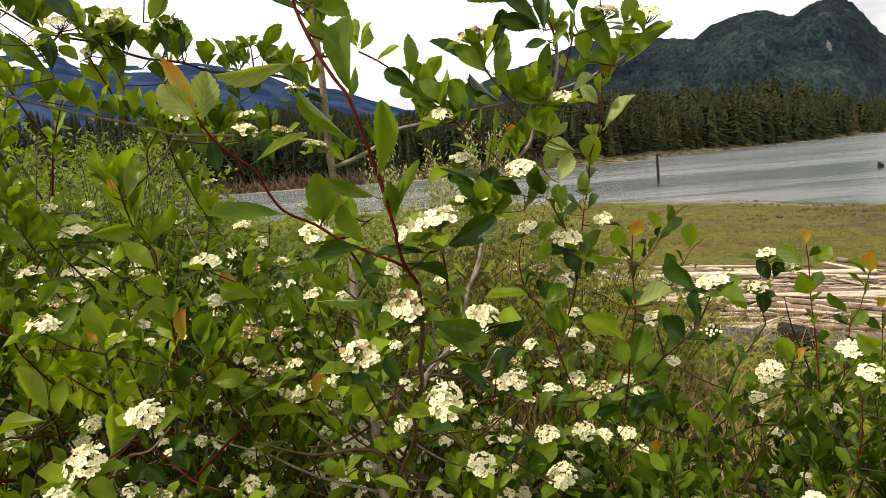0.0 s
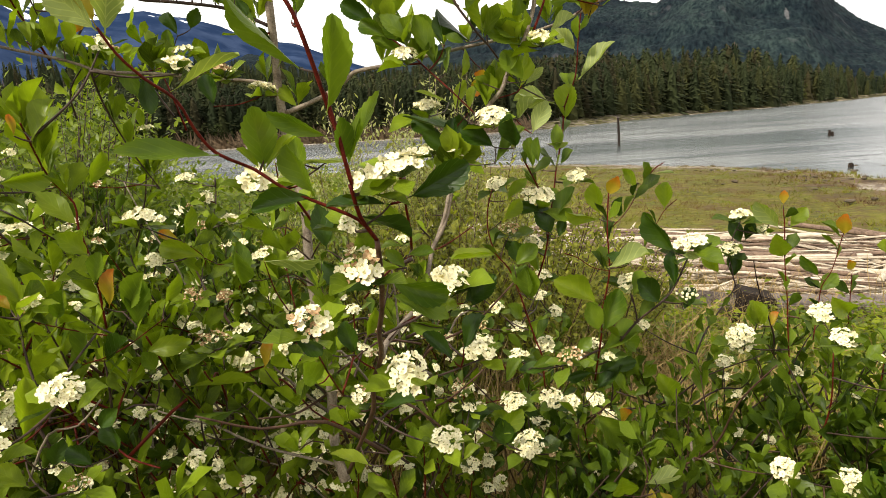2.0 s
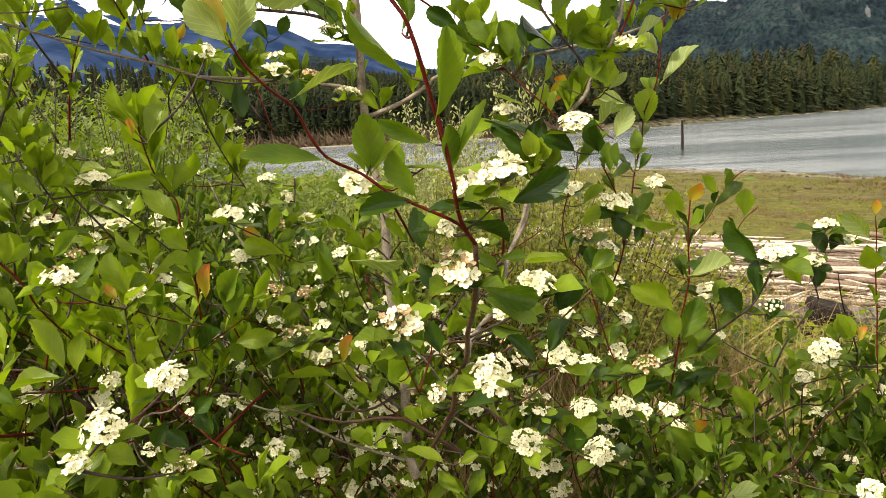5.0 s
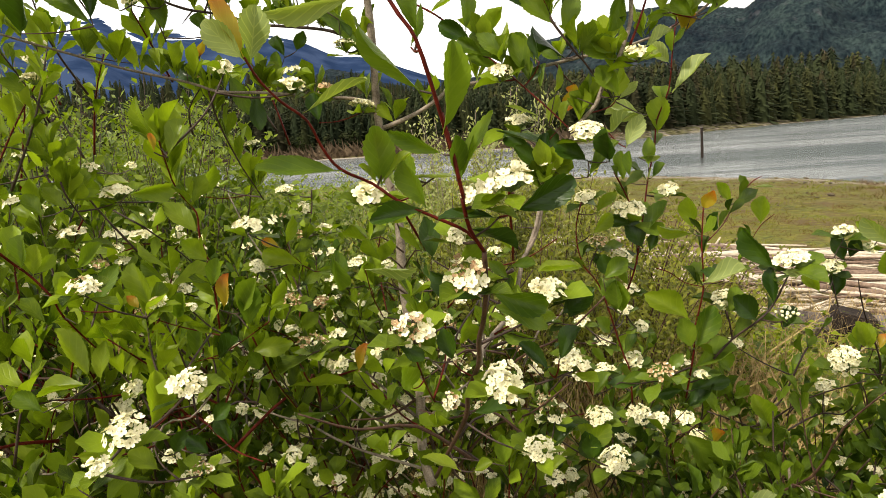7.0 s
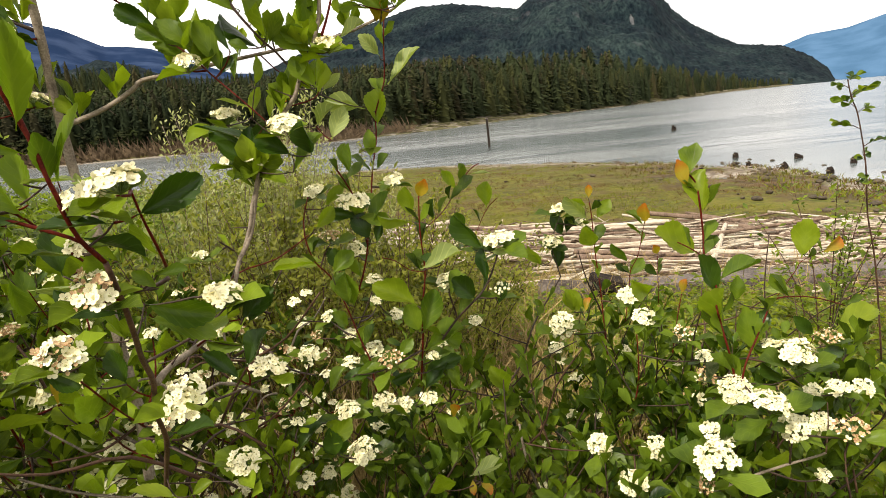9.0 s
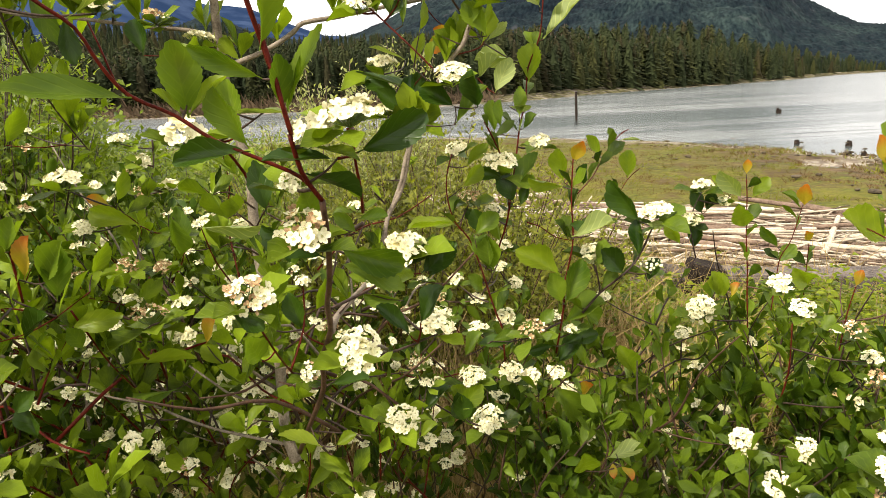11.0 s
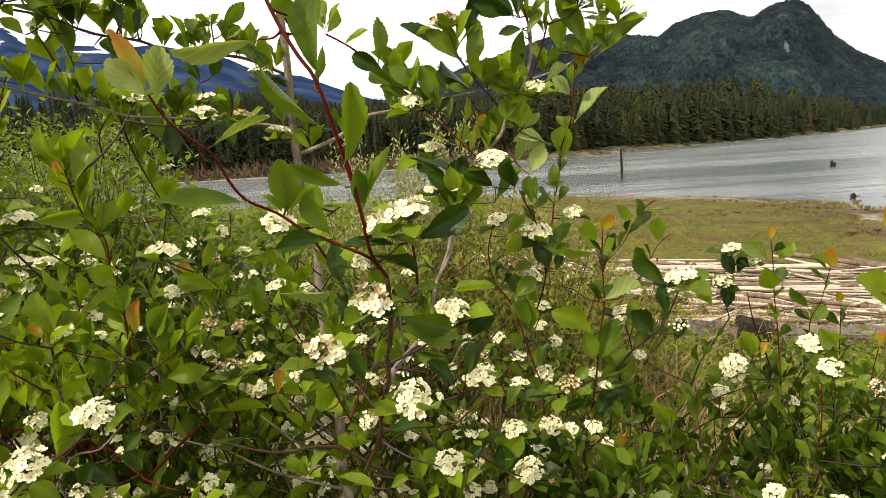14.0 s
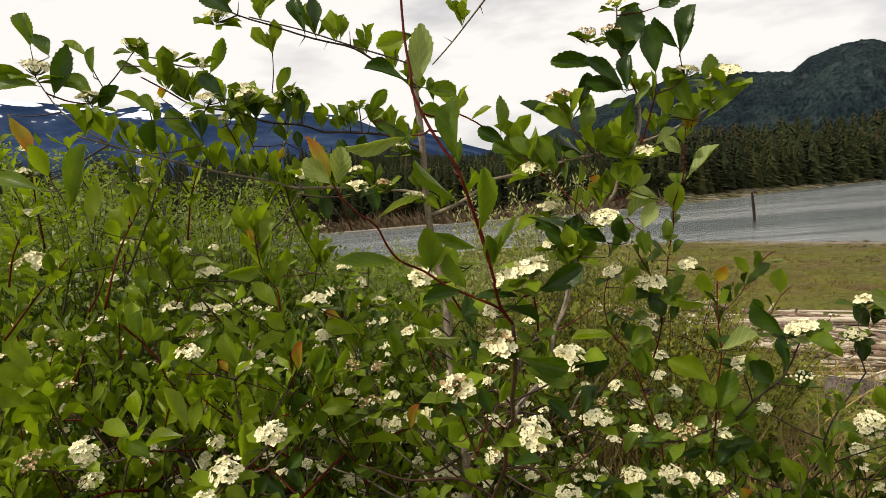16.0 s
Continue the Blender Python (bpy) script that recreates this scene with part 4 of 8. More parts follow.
sedge = Heap()
for i in range(7000):
    az = rng.uniform(9, 44)
    near = float(shore_far(az))
    r = near * rng.uniform(0.985, 1.03) + 5 * rng.random() ** 2
    size = 0.011 * r * rng.uniform(0.3, 1.0) * float(np.interp(az, (18, 28), (1.0, 0.45)))
    p = Vector((r * math.sin(radians(az)), r * math.cos(radians(az)), max(-0.1, land_height(az, r)) - 0.03))
    along = Vector((math.cos(radians(az)), -math.sin(radians(az)), 0)) * size * rng.uniform(0.6, 1.6)
    lift = Vector((rng.uniform(-0.2, 0.2), rng.uniform(-0.2, 0.2), rng.uniform(0.1, 0.32))) * size
    sedge.add([tuple(p - along), tuple(p + along), tuple(p + along * 0.5 + lift), tuple(p - along * 0.4 + lift * 0.8)], [(0, 1, 2, 3)], slot=rng.randrange(3) // 2)
tagged(sedge.make("bank_sedge", [SEDGE, SEDGEDRY]), "low pale sedge and driftwood strewn along the far shore", "sedge", kind="stuff")

# ---- the hawthorns
MAIN = thing("hawthorn_shrub", (-0.05, 1.0, 0.1), "flowering hawthorn with serrated green leaves and white clusters", "shrub", "hawthorn shrubs")
RIGHT = thing("hawthorn_shrub", (0.6, 1.1, 0.1), "lower hawthorn with white flower clusters and orange young shoots", "shrub", "hawthorn shrubs")
SAPLING = thing("sapling", (1.55, 1.5, 0.12), "thin upright sapling with sparse fresh leaves", "sapling")


# stems and twigs of the hawthorns
limb(MAIN, 'trunk', BARK, 0.0082, 0.0054, [(-0.127, 0.950, 0.995), (-0.138, 0.960, 1.039), (-0.140, 0.970, 1.089), (-0.137, 0.970, 1.147), (-0.142, 0.980, 1.192), (-0.150, 0.990, 1.266), (-0.155, 1.000, 1.331), (-0.156, 1.020, 1.404), (-0.166, 1.030, 1.460), (-0.174, 1.040, 1.486), (-0.177, 1.040, 1.547), (-0.179, 1.040, 1.594), (-0.176, 1.030, 1.655), (-0.175, 1.020, 1.715), (-0.178, 1.020, 1.768), (-0.180, 1.020, 1.837)])
limb(MAIN, 'branch', BARK, 0.0038, 0.0017, [(-0.170, 1.040, 1.554), (-0.158, 1.035, 1.557), (-0.116, 1.030, 1.572), (-0.079, 1.030, 1.593), (-0.064, 1.030, 1.605), (-0.019, 1.030, 1.611), (0.007, 1.030, 1.616), (0.070, 1.030, 1.626), (0.146, 1.030, 1.638), (0.180, 1.030, 1.643), (0.235, 1.030, 1.656), (0.296, 1.020, 1.682), (0.321, 1.000, 1.704)])
limb(MAIN, 'branch', GREYBARK, 0.0028, 0.0014, [(-0.181, 1.040, 1.593), (-0.219, 1.040, 1.602), (-0.268, 1.040, 1.607), (-0.348, 1.030, 1.619), (-0.417, 1.020, 1.625), (-0.455, 1.000, 1.640), (-0.520, 0.950, 1.659), (-0.568, 0.900, 1.678), (-0.606, 0.850, 1.694), (-0.629, 0.750, 1.712)])
limb(MAIN, 'branch', DARKBARK, 0.0027, 0.0012, [(-0.180, 1.030, 1.675), (-0.221, 1.040, 1.696), (-0.256, 1.050, 1.709), (-0.325, 1.060, 1.721), (-0.362, 1.050, 1.724), (-0.398, 1.040, 1.739), (-0.433, 1.000, 1.741), (-0.452, 0.970, 1.746), (-0.471, 0.930, 1.755), (-0.511, 0.900, 1.762), (-0.529, 0.880, 1.769), (-0.550, 0.860, 1.787), (-0.565, 0.820, 1.802)])
limb(MAIN, 'twig', DARKBARK, 0.0017, 0.0010, [(-0.434, 1.020, 1.627), (-0.442, 1.050, 1.597), (-0.439, 1.070, 1.560), (-0.430, 1.100, 1.509), (-0.422, 1.120, 1.478), (-0.416, 1.150, 1.444)])
limb(MAIN, 'twig', DARKBARK, 0.0015, 0.0008, [(-0.471, 0.930, 1.755), (-0.465, 0.950, 1.725), (-0.465, 0.970, 1.695)])
limb(MAIN, 'twig', REDBARK, 0.0015, 0.0009, [(-0.383, 0.840, 1.302), (-0.373, 0.820, 1.360), (-0.376, 0.820, 1.394), (-0.383, 0.820, 1.432), (-0.383, 0.820, 1.461), (-0.394, 0.800, 1.493), (-0.372, 0.740, 1.534), (-0.353, 0.700, 1.549)])
limb(MAIN, 'twig', REDBARK, 0.0010, 0.0007, [(-0.379, 0.840, 1.291), (-0.421, 0.820, 1.311), (-0.449, 0.800, 1.331)])
limb(MAIN, 'twig', DARKBARK, 0.0015, 0.0010, [(-0.588, 1.050, 1.419), (-0.583, 1.080, 1.397), (-0.567, 1.100, 1.372), (-0.563, 1.150, 1.334)])
limb(MAIN, 'twig', DARKBARK, 0.0017, 0.0010, [(-0.636, 0.900, 1.551), (-0.616, 0.900, 1.526), (-0.608, 0.900, 1.493), (-0.613, 0.920, 1.471), (-0.620, 0.950, 1.444)])
limb(MAIN, 'branch', REDBARK, 0.0018, 0.0012, [(-0.588, 0.740, 1.437), (-0.585, 0.760, 1.416), (-0.578, 0.770, 1.401), (-0.564, 0.780, 1.372), (-0.567, 0.800, 1.338), (-0.565, 0.850, 1.276)])
limb(MAIN, 'twig', DARKBARK, 0.0017, 0.0010, [(-0.370, 1.300, 1.446), (-0.375, 1.300, 1.399), (-0.378, 1.250, 1.345), (-0.377, 1.200, 1.315), (-0.373, 1.150, 1.267)])
limb(MAIN, 'twig', REDBARK, 0.0010, 0.0006, [(-0.378, 1.100, 1.362), (-0.352, 1.120, 1.331), (-0.360, 1.150, 1.304)])
limb(MAIN, 'twig', REDBARK, 0.0013, 0.0009, [(-0.365, 0.900, 1.268), (-0.360, 0.920, 1.227), (-0.355, 0.950, 1.174), (-0.335, 0.970, 1.121), (-0.322, 1.000, 1.062)])
limb(MAIN, 'twig', REDBARK, 0.0009, 0.0006, [(-0.330, 0.880, 1.296), (-0.391, 0.900, 1.256)])
limb(MAIN, 'branch', BARK, 0.0024, 0.0014, [(-0.142, 0.970, 1.072), (-0.175, 0.990, 1.071), (-0.218, 1.000, 1.086), (-0.243, 1.000, 1.110), (-0.271, 1.000, 1.138)])
limb(MAIN, 'branch', BARK, 0.0024, 0.0015, [(-0.143, 0.960, 1.019), (-0.201, 0.980, 1.027), (-0.250, 1.000, 1.033), (-0.291, 1.000, 1.055), (-0.330, 1.000, 1.080), (-0.380, 1.000, 1.098), (-0.424, 1.000, 1.118)])
limb(MAIN, 'branch', GREYBARK, 0.0026, 0.0015, [(-0.148, 0.970, 1.104), (-0.178, 0.980, 1.129), (-0.212, 1.000, 1.153), (-0.238, 1.020, 1.168)])
limb(MAIN, 'branch', GREYBARK, 0.0020, 0.0012, [(-0.513, 1.000, 1.176), (-0.559, 1.000, 1.199), (-0.612, 1.000, 1.219), (-0.642, 0.980, 1.250)])
limb(MAIN, 'branch', BARK, 0.0022, 0.0015, [(-0.133, 0.970, 1.098), (-0.109, 0.950, 1.122), (-0.103, 0.940, 1.132)])
limb(MAIN, 'twig', REDBARK, 0.0013, 0.0010, [(-0.099, 0.900, 1.144), (-0.104, 0.850, 1.184), (-0.105, 0.780, 1.238), (-0.105, 0.720, 1.287), (-0.102, 0.660, 1.333)])
limb(MAIN, 'stem', REDBARK, 0.0009, 0.0015, [(-0.178, 0.500, 1.596), (-0.172, 0.507, 1.581), (-0.161, 0.516, 1.566), (-0.146, 0.524, 1.552), (-0.139, 0.532, 1.532), (-0.129, 0.540, 1.515), (-0.106, 0.545, 1.502), (-0.085, 0.545, 1.486), (-0.057, 0.550, 1.471), (-0.035, 0.550, 1.459), (-0.023, 0.550, 1.443)])
limb(MAIN, 'stem', REDBARK, 0.00152, 0.00168, [(-0.037, 0.530, 1.488), (-0.033, 0.540, 1.463), (-0.023, 0.550, 1.443)])
limb(MAIN, 'stem', BROWNBARK, 0.0020, 0.0032, [(-0.023, 0.550, 1.443), (-0.023, 0.570, 1.411), (-0.027, 0.600, 1.372), (-0.033, 0.630, 1.342), (-0.035, 0.660, 1.307), (-0.049, 0.700, 1.263), (-0.056, 0.750, 1.207), (-0.080, 0.820, 1.134), (-0.118, 0.930, 1.021)])
limb(MAIN, 'branch', GREYBARK, 0.0028, 0.0036, [(0.074, 0.940, 1.478), (0.063, 0.950, 1.430), (0.050, 0.950, 1.384), (0.031, 0.940, 1.354), (0.020, 0.920, 1.320), (0.003, 0.880, 1.289), (-0.017, 0.820, 1.285), (-0.032, 0.720, 1.299), (-0.035, 0.670, 1.303)])
limb(MAIN, 'twig', REDBARK, 0.0014, 0.0009, [(-0.108, 0.990, 1.724), (-0.075, 0.985, 1.704), (-0.035, 0.980, 1.671), (-0.012, 0.970, 1.646), (0.011, 0.950, 1.624), (0.040, 0.920, 1.592), (0.072, 0.900, 1.558), (0.097, 0.890, 1.530)])
limb(MAIN, 'twig', REDBARK, 0.0010, 0.0008, [(-0.217, 1.050, 1.303), (-0.193, 1.050, 1.381), (-0.196, 1.050, 1.440), (-0.194, 1.030, 1.481)])
limb(MAIN, 'twig', REDBARK, 0.0013, 0.0010, [(-0.177, 0.980, 1.242), (-0.186, 1.000, 1.285), (-0.197, 1.030, 1.327), (-0.205, 1.050, 1.362)])
limb(MAIN, 'twig', REDBARK, 0.0015, 0.0010, [(-0.086, 0.720, 1.415), (-0.090, 0.680, 1.439), (-0.098, 0.640, 1.470), (-0.103, 0.620, 1.481)])
limb(MAIN, 'twig', REDBARK, 0.0013, 0.0009, [(0.002, 0.620, 1.420), (0.002, 0.600, 1.441), (-0.000, 0.580, 1.466), (-0.001, 0.560, 1.494)])
limb(MAIN, 'twig', DARKBARK, 0.0021, 0.0014, [(0.002, 0.620, 1.411), (-0.009, 0.620, 1.406), (-0.020, 0.600, 1.408)])
limb(MAIN, 'twig', DARKBARK, 0.0014, 0.0010, [(0.027, 0.940, 1.368), (0.014, 0.900, 1.390)])
limb(MAIN, 'stem', REDBARK, 0.00128, 0.00152, [(-0.104, 0.540, 1.799), (-0.103, 0.530, 1.732), (-0.098, 0.520, 1.692), (-0.098, 0.520, 1.675), (-0.085, 0.515, 1.642), (-0.072, 0.510, 1.618), (-0.061, 0.510, 1.600), (-0.050, 0.520, 1.557), (-0.043, 0.530, 1.523)])
limb(MAIN, 'branch', DARKBARK, 0.0022, 0.0012, [(-0.167, 1.020, 1.749), (-0.192, 1.020, 1.791), (-0.235, 1.020, 1.825), (-0.276, 1.000, 1.854), (-0.316, 0.980, 1.865), (-0.348, 0.960, 1.873), (-0.398, 0.940, 1.892), (-0.446, 0.920, 1.909), (-0.511, 0.900, 1.945)])
limb(MAIN, 'branch', DARKBARK, 0.0016, 0.0011, [(-0.159, 0.950, 1.797), (-0.195, 0.950, 1.815), (-0.269, 0.950, 1.846), (-0.344, 0.950, 1.879), (-0.440, 0.950, 1.914)])
limb(MAIN, 'twig', REDBARK, 0.0010, 0.0008, [(-0.413, 0.950, 1.784), (-0.407, 0.950, 1.816), (-0.405, 0.950, 1.852)])
limb(MAIN, 'branch', GREYBARK, 0.0016, 0.0012, [(-0.018, 0.900, 1.896), (-0.049, 0.950, 1.882), (-0.104, 1.000, 1.844), (-0.144, 1.020, 1.815)])
limb(MAIN, 'branch', BARK, 0.0027, 0.0031, [(0.176, 0.900, 1.703), (0.177, 0.900, 1.670), (0.172, 0.900, 1.647), (0.159, 0.900, 1.614), (0.141, 0.910, 1.582), (0.132, 0.910, 1.561), (0.112, 0.930, 1.536), (0.091, 0.950, 1.490), (0.080, 0.950, 1.474), (0.070, 0.950, 1.453), (0.059, 0.950, 1.427), (0.051, 0.950, 1.396), (0.036, 0.950, 1.359)])
limb(MAIN, 'twig', REDBARK, 0.0018, 0.0010, [(0.175, 0.900, 1.633), (0.185, 0.900, 1.656), (0.194, 0.900, 1.682), (0.202, 0.900, 1.709)])
limb(MAIN, 'twig', DARKBARK, 0.0017, 0.0013, [(0.069, 0.880, 1.683), (0.076, 0.880, 1.665), (0.092, 0.880, 1.642), (0.106, 0.890, 1.626), (0.118, 0.900, 1.615), (0.141, 0.910, 1.584)])
limb(MAIN, 'twig', DARKBARK, 0.0013, 0.0008, [(0.114, 0.900, 1.636), (0.116, 0.900, 1.618)])
limb(MAIN, 'twig', REDBARK, 0.0010, 0.0008, [(0.124, 0.930, 1.551), (0.158, 0.940, 1.559), (0.169, 0.950, 1.573), (0.181, 0.960, 1.582)])
limb(RIGHT, 'shoot', REDBARK, 0.0011, 0.0015, [(0.296, 1.100, 1.698), (0.289, 1.100, 1.649), (0.283, 1.100, 1.584), (0.264, 1.100, 1.537), (0.260, 1.100, 1.493), (0.247, 1.090, 1.446), (0.240, 1.080, 1.413), (0.228, 1.060, 1.368), (0.217, 1.050, 1.315), (0.206, 1.050, 1.279), (0.190, 1.050, 1.240)])
limb(RIGHT, 'twig', REDBARK, 0.0013, 0.0010, [(0.180, 1.030, 1.463), (0.202, 1.040, 1.421), (0.213, 1.040, 1.386), (0.219, 1.050, 1.332)])
limb(RIGHT, 'twig', REDBARK, 0.0010, 0.0015, [(0.137, 1.080, 1.413), (0.125, 1.060, 1.379), (0.125, 1.050, 1.345), (0.135, 1.050, 1.312), (0.154, 1.050, 1.287), (0.168, 1.050, 1.252), (0.181, 1.050, 1.208), (0.193, 1.040, 1.163), (0.200, 1.030, 1.141), (0.204, 1.030, 1.084)])
limb(RIGHT, 'twig', REDBARK, 0.0010, 0.0015, [(0.297, 0.980, 1.417), (0.291, 0.970, 1.356), (0.291, 0.960, 1.298), (0.285, 0.960, 1.259), (0.278, 0.960, 1.225), (0.278, 0.960, 1.196), (0.270, 0.970, 1.117)])
limb(RIGHT, 'twig', REDBARK, 0.0010, 0.0008, [(0.443, 1.130, 1.433), (0.422, 1.120, 1.424), (0.389, 1.100, 1.395), (0.353, 1.050, 1.371), (0.303, 0.980, 1.357)])
limb(RIGHT, 'twig', REDBARK, 0.0008, 0.0006, [(0.234, 1.000, 1.316), (0.254, 1.000, 1.308), (0.271, 0.980, 1.296), (0.290, 0.960, 1.294)])
limb(RIGHT, 'twig', REDBARK, 0.0008, 0.0006, [(0.499, 1.200, 1.357), (0.475, 1.200, 1.337), (0.455, 1.200, 1.302), (0.435, 1.200, 1.265)])
limb(RIGHT, 'twig', DARKBARK, 0.0014, 0.0018, [(0.394, 0.950, 1.282), (0.380, 0.950, 1.257), (0.360, 0.950, 1.238), (0.337, 0.970, 1.208), (0.310, 0.970, 1.178)])
limb(RIGHT, 'twig', DARKBARK, 0.0011, 0.0015, [(0.325, 0.960, 1.254), (0.335, 0.970, 1.222), (0.337, 0.970, 1.208)])
limb(RIGHT, 'twig', DARKBARK, 0.0015, 0.0021, [(0.652, 1.260, 1.159), (0.628, 1.250, 1.134), (0.575, 1.220, 1.090), (0.552, 1.200, 1.070), (0.522, 1.200, 0.998), (0.469, 1.180, 0.959)])
limb(RIGHT, 'twig', REDBARK, 0.0013, 0.0017, [(0.654, 0.830, 1.412), (0.666, 0.830, 1.397), (0.665, 0.820, 1.370), (0.671, 0.820, 1.322), (0.666, 0.810, 1.292), (0.677, 0.800, 1.257), (0.669, 0.790, 1.232), (0.670, 0.780, 1.201), (0.672, 0.770, 1.175), (0.682, 0.770, 1.140), (0.692, 0.770, 1.088)])
limb(RIGHT, 'twig', REDBARK, 0.0008, 0.0010, [(0.643, 0.840, 1.313), (0.660, 0.820, 1.300), (0.666, 0.810, 1.288)])
limb(RIGHT, 'twig', REDBARK, 0.0009, 0.0013, [(0.642, 1.100, 1.342), (0.646, 1.100, 1.310), (0.650, 1.100, 1.247), (0.658, 1.100, 1.182), (0.662, 1.100, 1.131), (0.658, 1.080, 1.045)])
limb(RIGHT, 'twig', REDBARK, 0.0007, 0.0010, [(0.784, 1.140, 1.288), (0.774, 1.140, 1.245), (0.765, 1.140, 1.212), (0.749, 1.140, 1.186), (0.745, 1.140, 1.152), (0.711, 1.100, 1.099)])
limb(RIGHT, 'twig', REDBARK, 0.0007, 0.0010, [(0.851, 1.200, 1.188), (0.852, 1.200, 1.083)])
limb(RIGHT, 'twig', REDBARK, 0.0008, 0.0010, [(0.693, 0.900, 1.210), (0.685, 0.900, 1.170), (0.662, 0.880, 1.122)])
limb(RIGHT, 'twig', REDBARK, 0.0007, 0.0010, [(1.317, 1.200, 1.143), (1.284, 1.200, 1.136), (1.231, 1.200, 1.123), (1.211, 1.200, 1.100), (1.146, 1.180, 1.057)])
limb(RIGHT, 'twig', REDBARK, 0.0008, 0.0015, [(0.910, 0.800, 1.183), (0.868, 0.800, 1.200), (0.829, 0.800, 1.211), (0.775, 0.790, 1.220), (0.761, 0.790, 1.209), (0.743, 0.780, 1.195), (0.722, 0.770, 1.175), (0.696, 0.760, 1.146), (0.688, 0.760, 1.111)])
limb(RIGHT, 'branch', BARK, 0.0015, 0.0022, [(0.757, 0.680, 1.035), (0.749, 0.690, 1.025), (0.710, 0.700, 1.016), (0.672, 0.720, 0.996), (0.626, 0.740, 0.972)])
limb(RIGHT, 'twig', DARKBARK, 0.0014, 0.0021, [(0.697, 1.250, 0.973), (0.668, 1.250, 0.940), (0.627, 1.250, 0.943), (0.577, 1.230, 0.936), (0.515, 1.200, 0.919)])
limb(RIGHT, 'twig', DARKBARK, 0.0013, 0.0018, [(0.349, 1.100, 1.030), (0.442, 1.120, 0.983), (0.497, 1.150, 0.951), (0.531, 1.100, 0.917), (0.566, 1.050, 0.888)])
limb(RIGHT, 'twig', REDBARK, 0.0010, 0.0015, [(0.654, 0.970, 1.130), (0.657, 0.970, 1.045), (0.651, 0.980, 0.976)])
limb(RIGHT, 'branch', BARK, 0.0019, 0.0029, [(0.440, 1.000, 0.987), (0.447, 1.000, 0.931), (0.463, 1.000, 0.871), (0.482, 1.000, 0.820)])
limb(RIGHT, 'twig', REDBARK, 0.0010, 0.0013, [(0.071, 1.050, 1.100), (0.065, 1.050, 1.029), (0.048, 1.050, 0.958), (0.023, 1.050, 0.910)])
limb(RIGHT, 'twig', REDBARK, 0.0009, 0.0012, [(0.299, 1.150, 0.952), (0.311, 1.150, 0.888), (0.313, 1.150, 0.813)])
limb(SAPLING, 'shoot', BROWNBARK, 0.0014, 0.0026, [(1.553, 1.400, 1.522), (1.570, 1.400, 1.471), (1.593, 1.400, 1.429), (1.630, 1.400, 1.294), (1.647, 1.400, 1.156), (1.674, 1.400, 1.059), (1.698, 1.400, 0.948), (1.736, 1.400, 0.698)])
limb(MAIN, 'stem', REDBARK, 0.00152, 0.00152, [(-0.048, 0.525, 1.551), (-0.042, 0.525, 1.524), (-0.039, 0.525, 1.507), (-0.036, 0.530, 1.488)])

# leaves
leaf(MAIN, 'o', (-0.178, 0.500, 1.596), (-0.196, 0.496, 1.642), 0.017, 20)
leaf(MAIN, 'p', (-0.178, 0.500, 1.594), (-0.200, 0.492, 1.620), 0.019, -25)
leaf(MAIN, 'p', (-0.174, 0.500, 1.592), (-0.164, 0.496, 1.628), 0.02, 15)
leaf(MAIN, 'g', (-0.416, 1.000, 1.704), (-0.426, 1.000, 1.740), 0.021, 0)
leaf(MAIN, 'o', (-0.421, 1.000, 1.700), (-0.434, 1.000, 1.676), 0.012, -21)
leaf(MAIN, 'd', (-0.394, 1.000, 1.690), (-0.395, 1.000, 1.723), 0.018, 0)
leaf(MAIN, 'g', (-0.456, 0.950, 1.705), (-0.459, 0.950, 1.749), 0.025, 0)
leaf(MAIN, 'd', (-0.423, 0.900, 1.731), (-0.426, 0.900, 1.774), 0.023, 0)
leaf(MAIN, 'y', (-0.404, 0.950, 1.783), (-0.386, 0.950, 1.820), 0.018, 0)
leaf(MAIN, 'd', (-0.407, 1.000, 1.743), (-0.411, 1.000, 1.787), 0.017, 26)
leaf(MAIN, 'd', (-0.383, 1.000, 1.741), (-0.374, 1.000, 1.775), 0.014, -24)
leaf(MAIN, 'd', (-0.378, 1.000, 1.768), (-0.391, 1.000, 1.801), 0.017, 0)
leaf(MAIN, 'g', (-0.294, 1.050, 1.728), (-0.330, 1.050, 1.772), 0.027, 0)
leaf(MAIN, 'g', (-0.275, 1.050, 1.744), (-0.237, 1.050, 1.788), 0.022, -19)
leaf(MAIN, 'g', (-0.310, 1.050, 1.730), (-0.320, 1.050, 1.752), 0.014, 0)
leaf(MAIN, 'g', (-0.274, 1.050, 1.731), (-0.246, 1.050, 1.754), 0.016, 0)
leaf(MAIN, 'd', (-0.469, 0.900, 1.732), (-0.458, 0.900, 1.783), 0.023, 40)
leaf(MAIN, 'd', (-0.449, 0.850, 1.760), (-0.487, 0.850, 1.802), 0.026, 0)
leaf(MAIN, 'g', (-0.465, 0.800, 1.688), (-0.518, 0.800, 1.745), 0.026, -19)
leaf(MAIN, 'd', (-0.468, 0.800, 1.695), (-0.461, 0.800, 1.739), 0.019, 21)
leaf(MAIN, 'y', (-0.486, 0.900, 1.726), (-0.513, 0.900, 1.751), 0.020, 0)
leaf(MAIN, 'o', (-0.523, 0.800, 1.761), (-0.516, 0.788, 1.776), 0.011, 0)
leaf(MAIN, 'g', (-0.506, 0.750, 1.727), (-0.522, 0.750, 1.759), 0.020, 0)
leaf(MAIN, 'd', (-0.518, 0.750, 1.676), (-0.493, 0.729, 1.712), 0.027, 0)
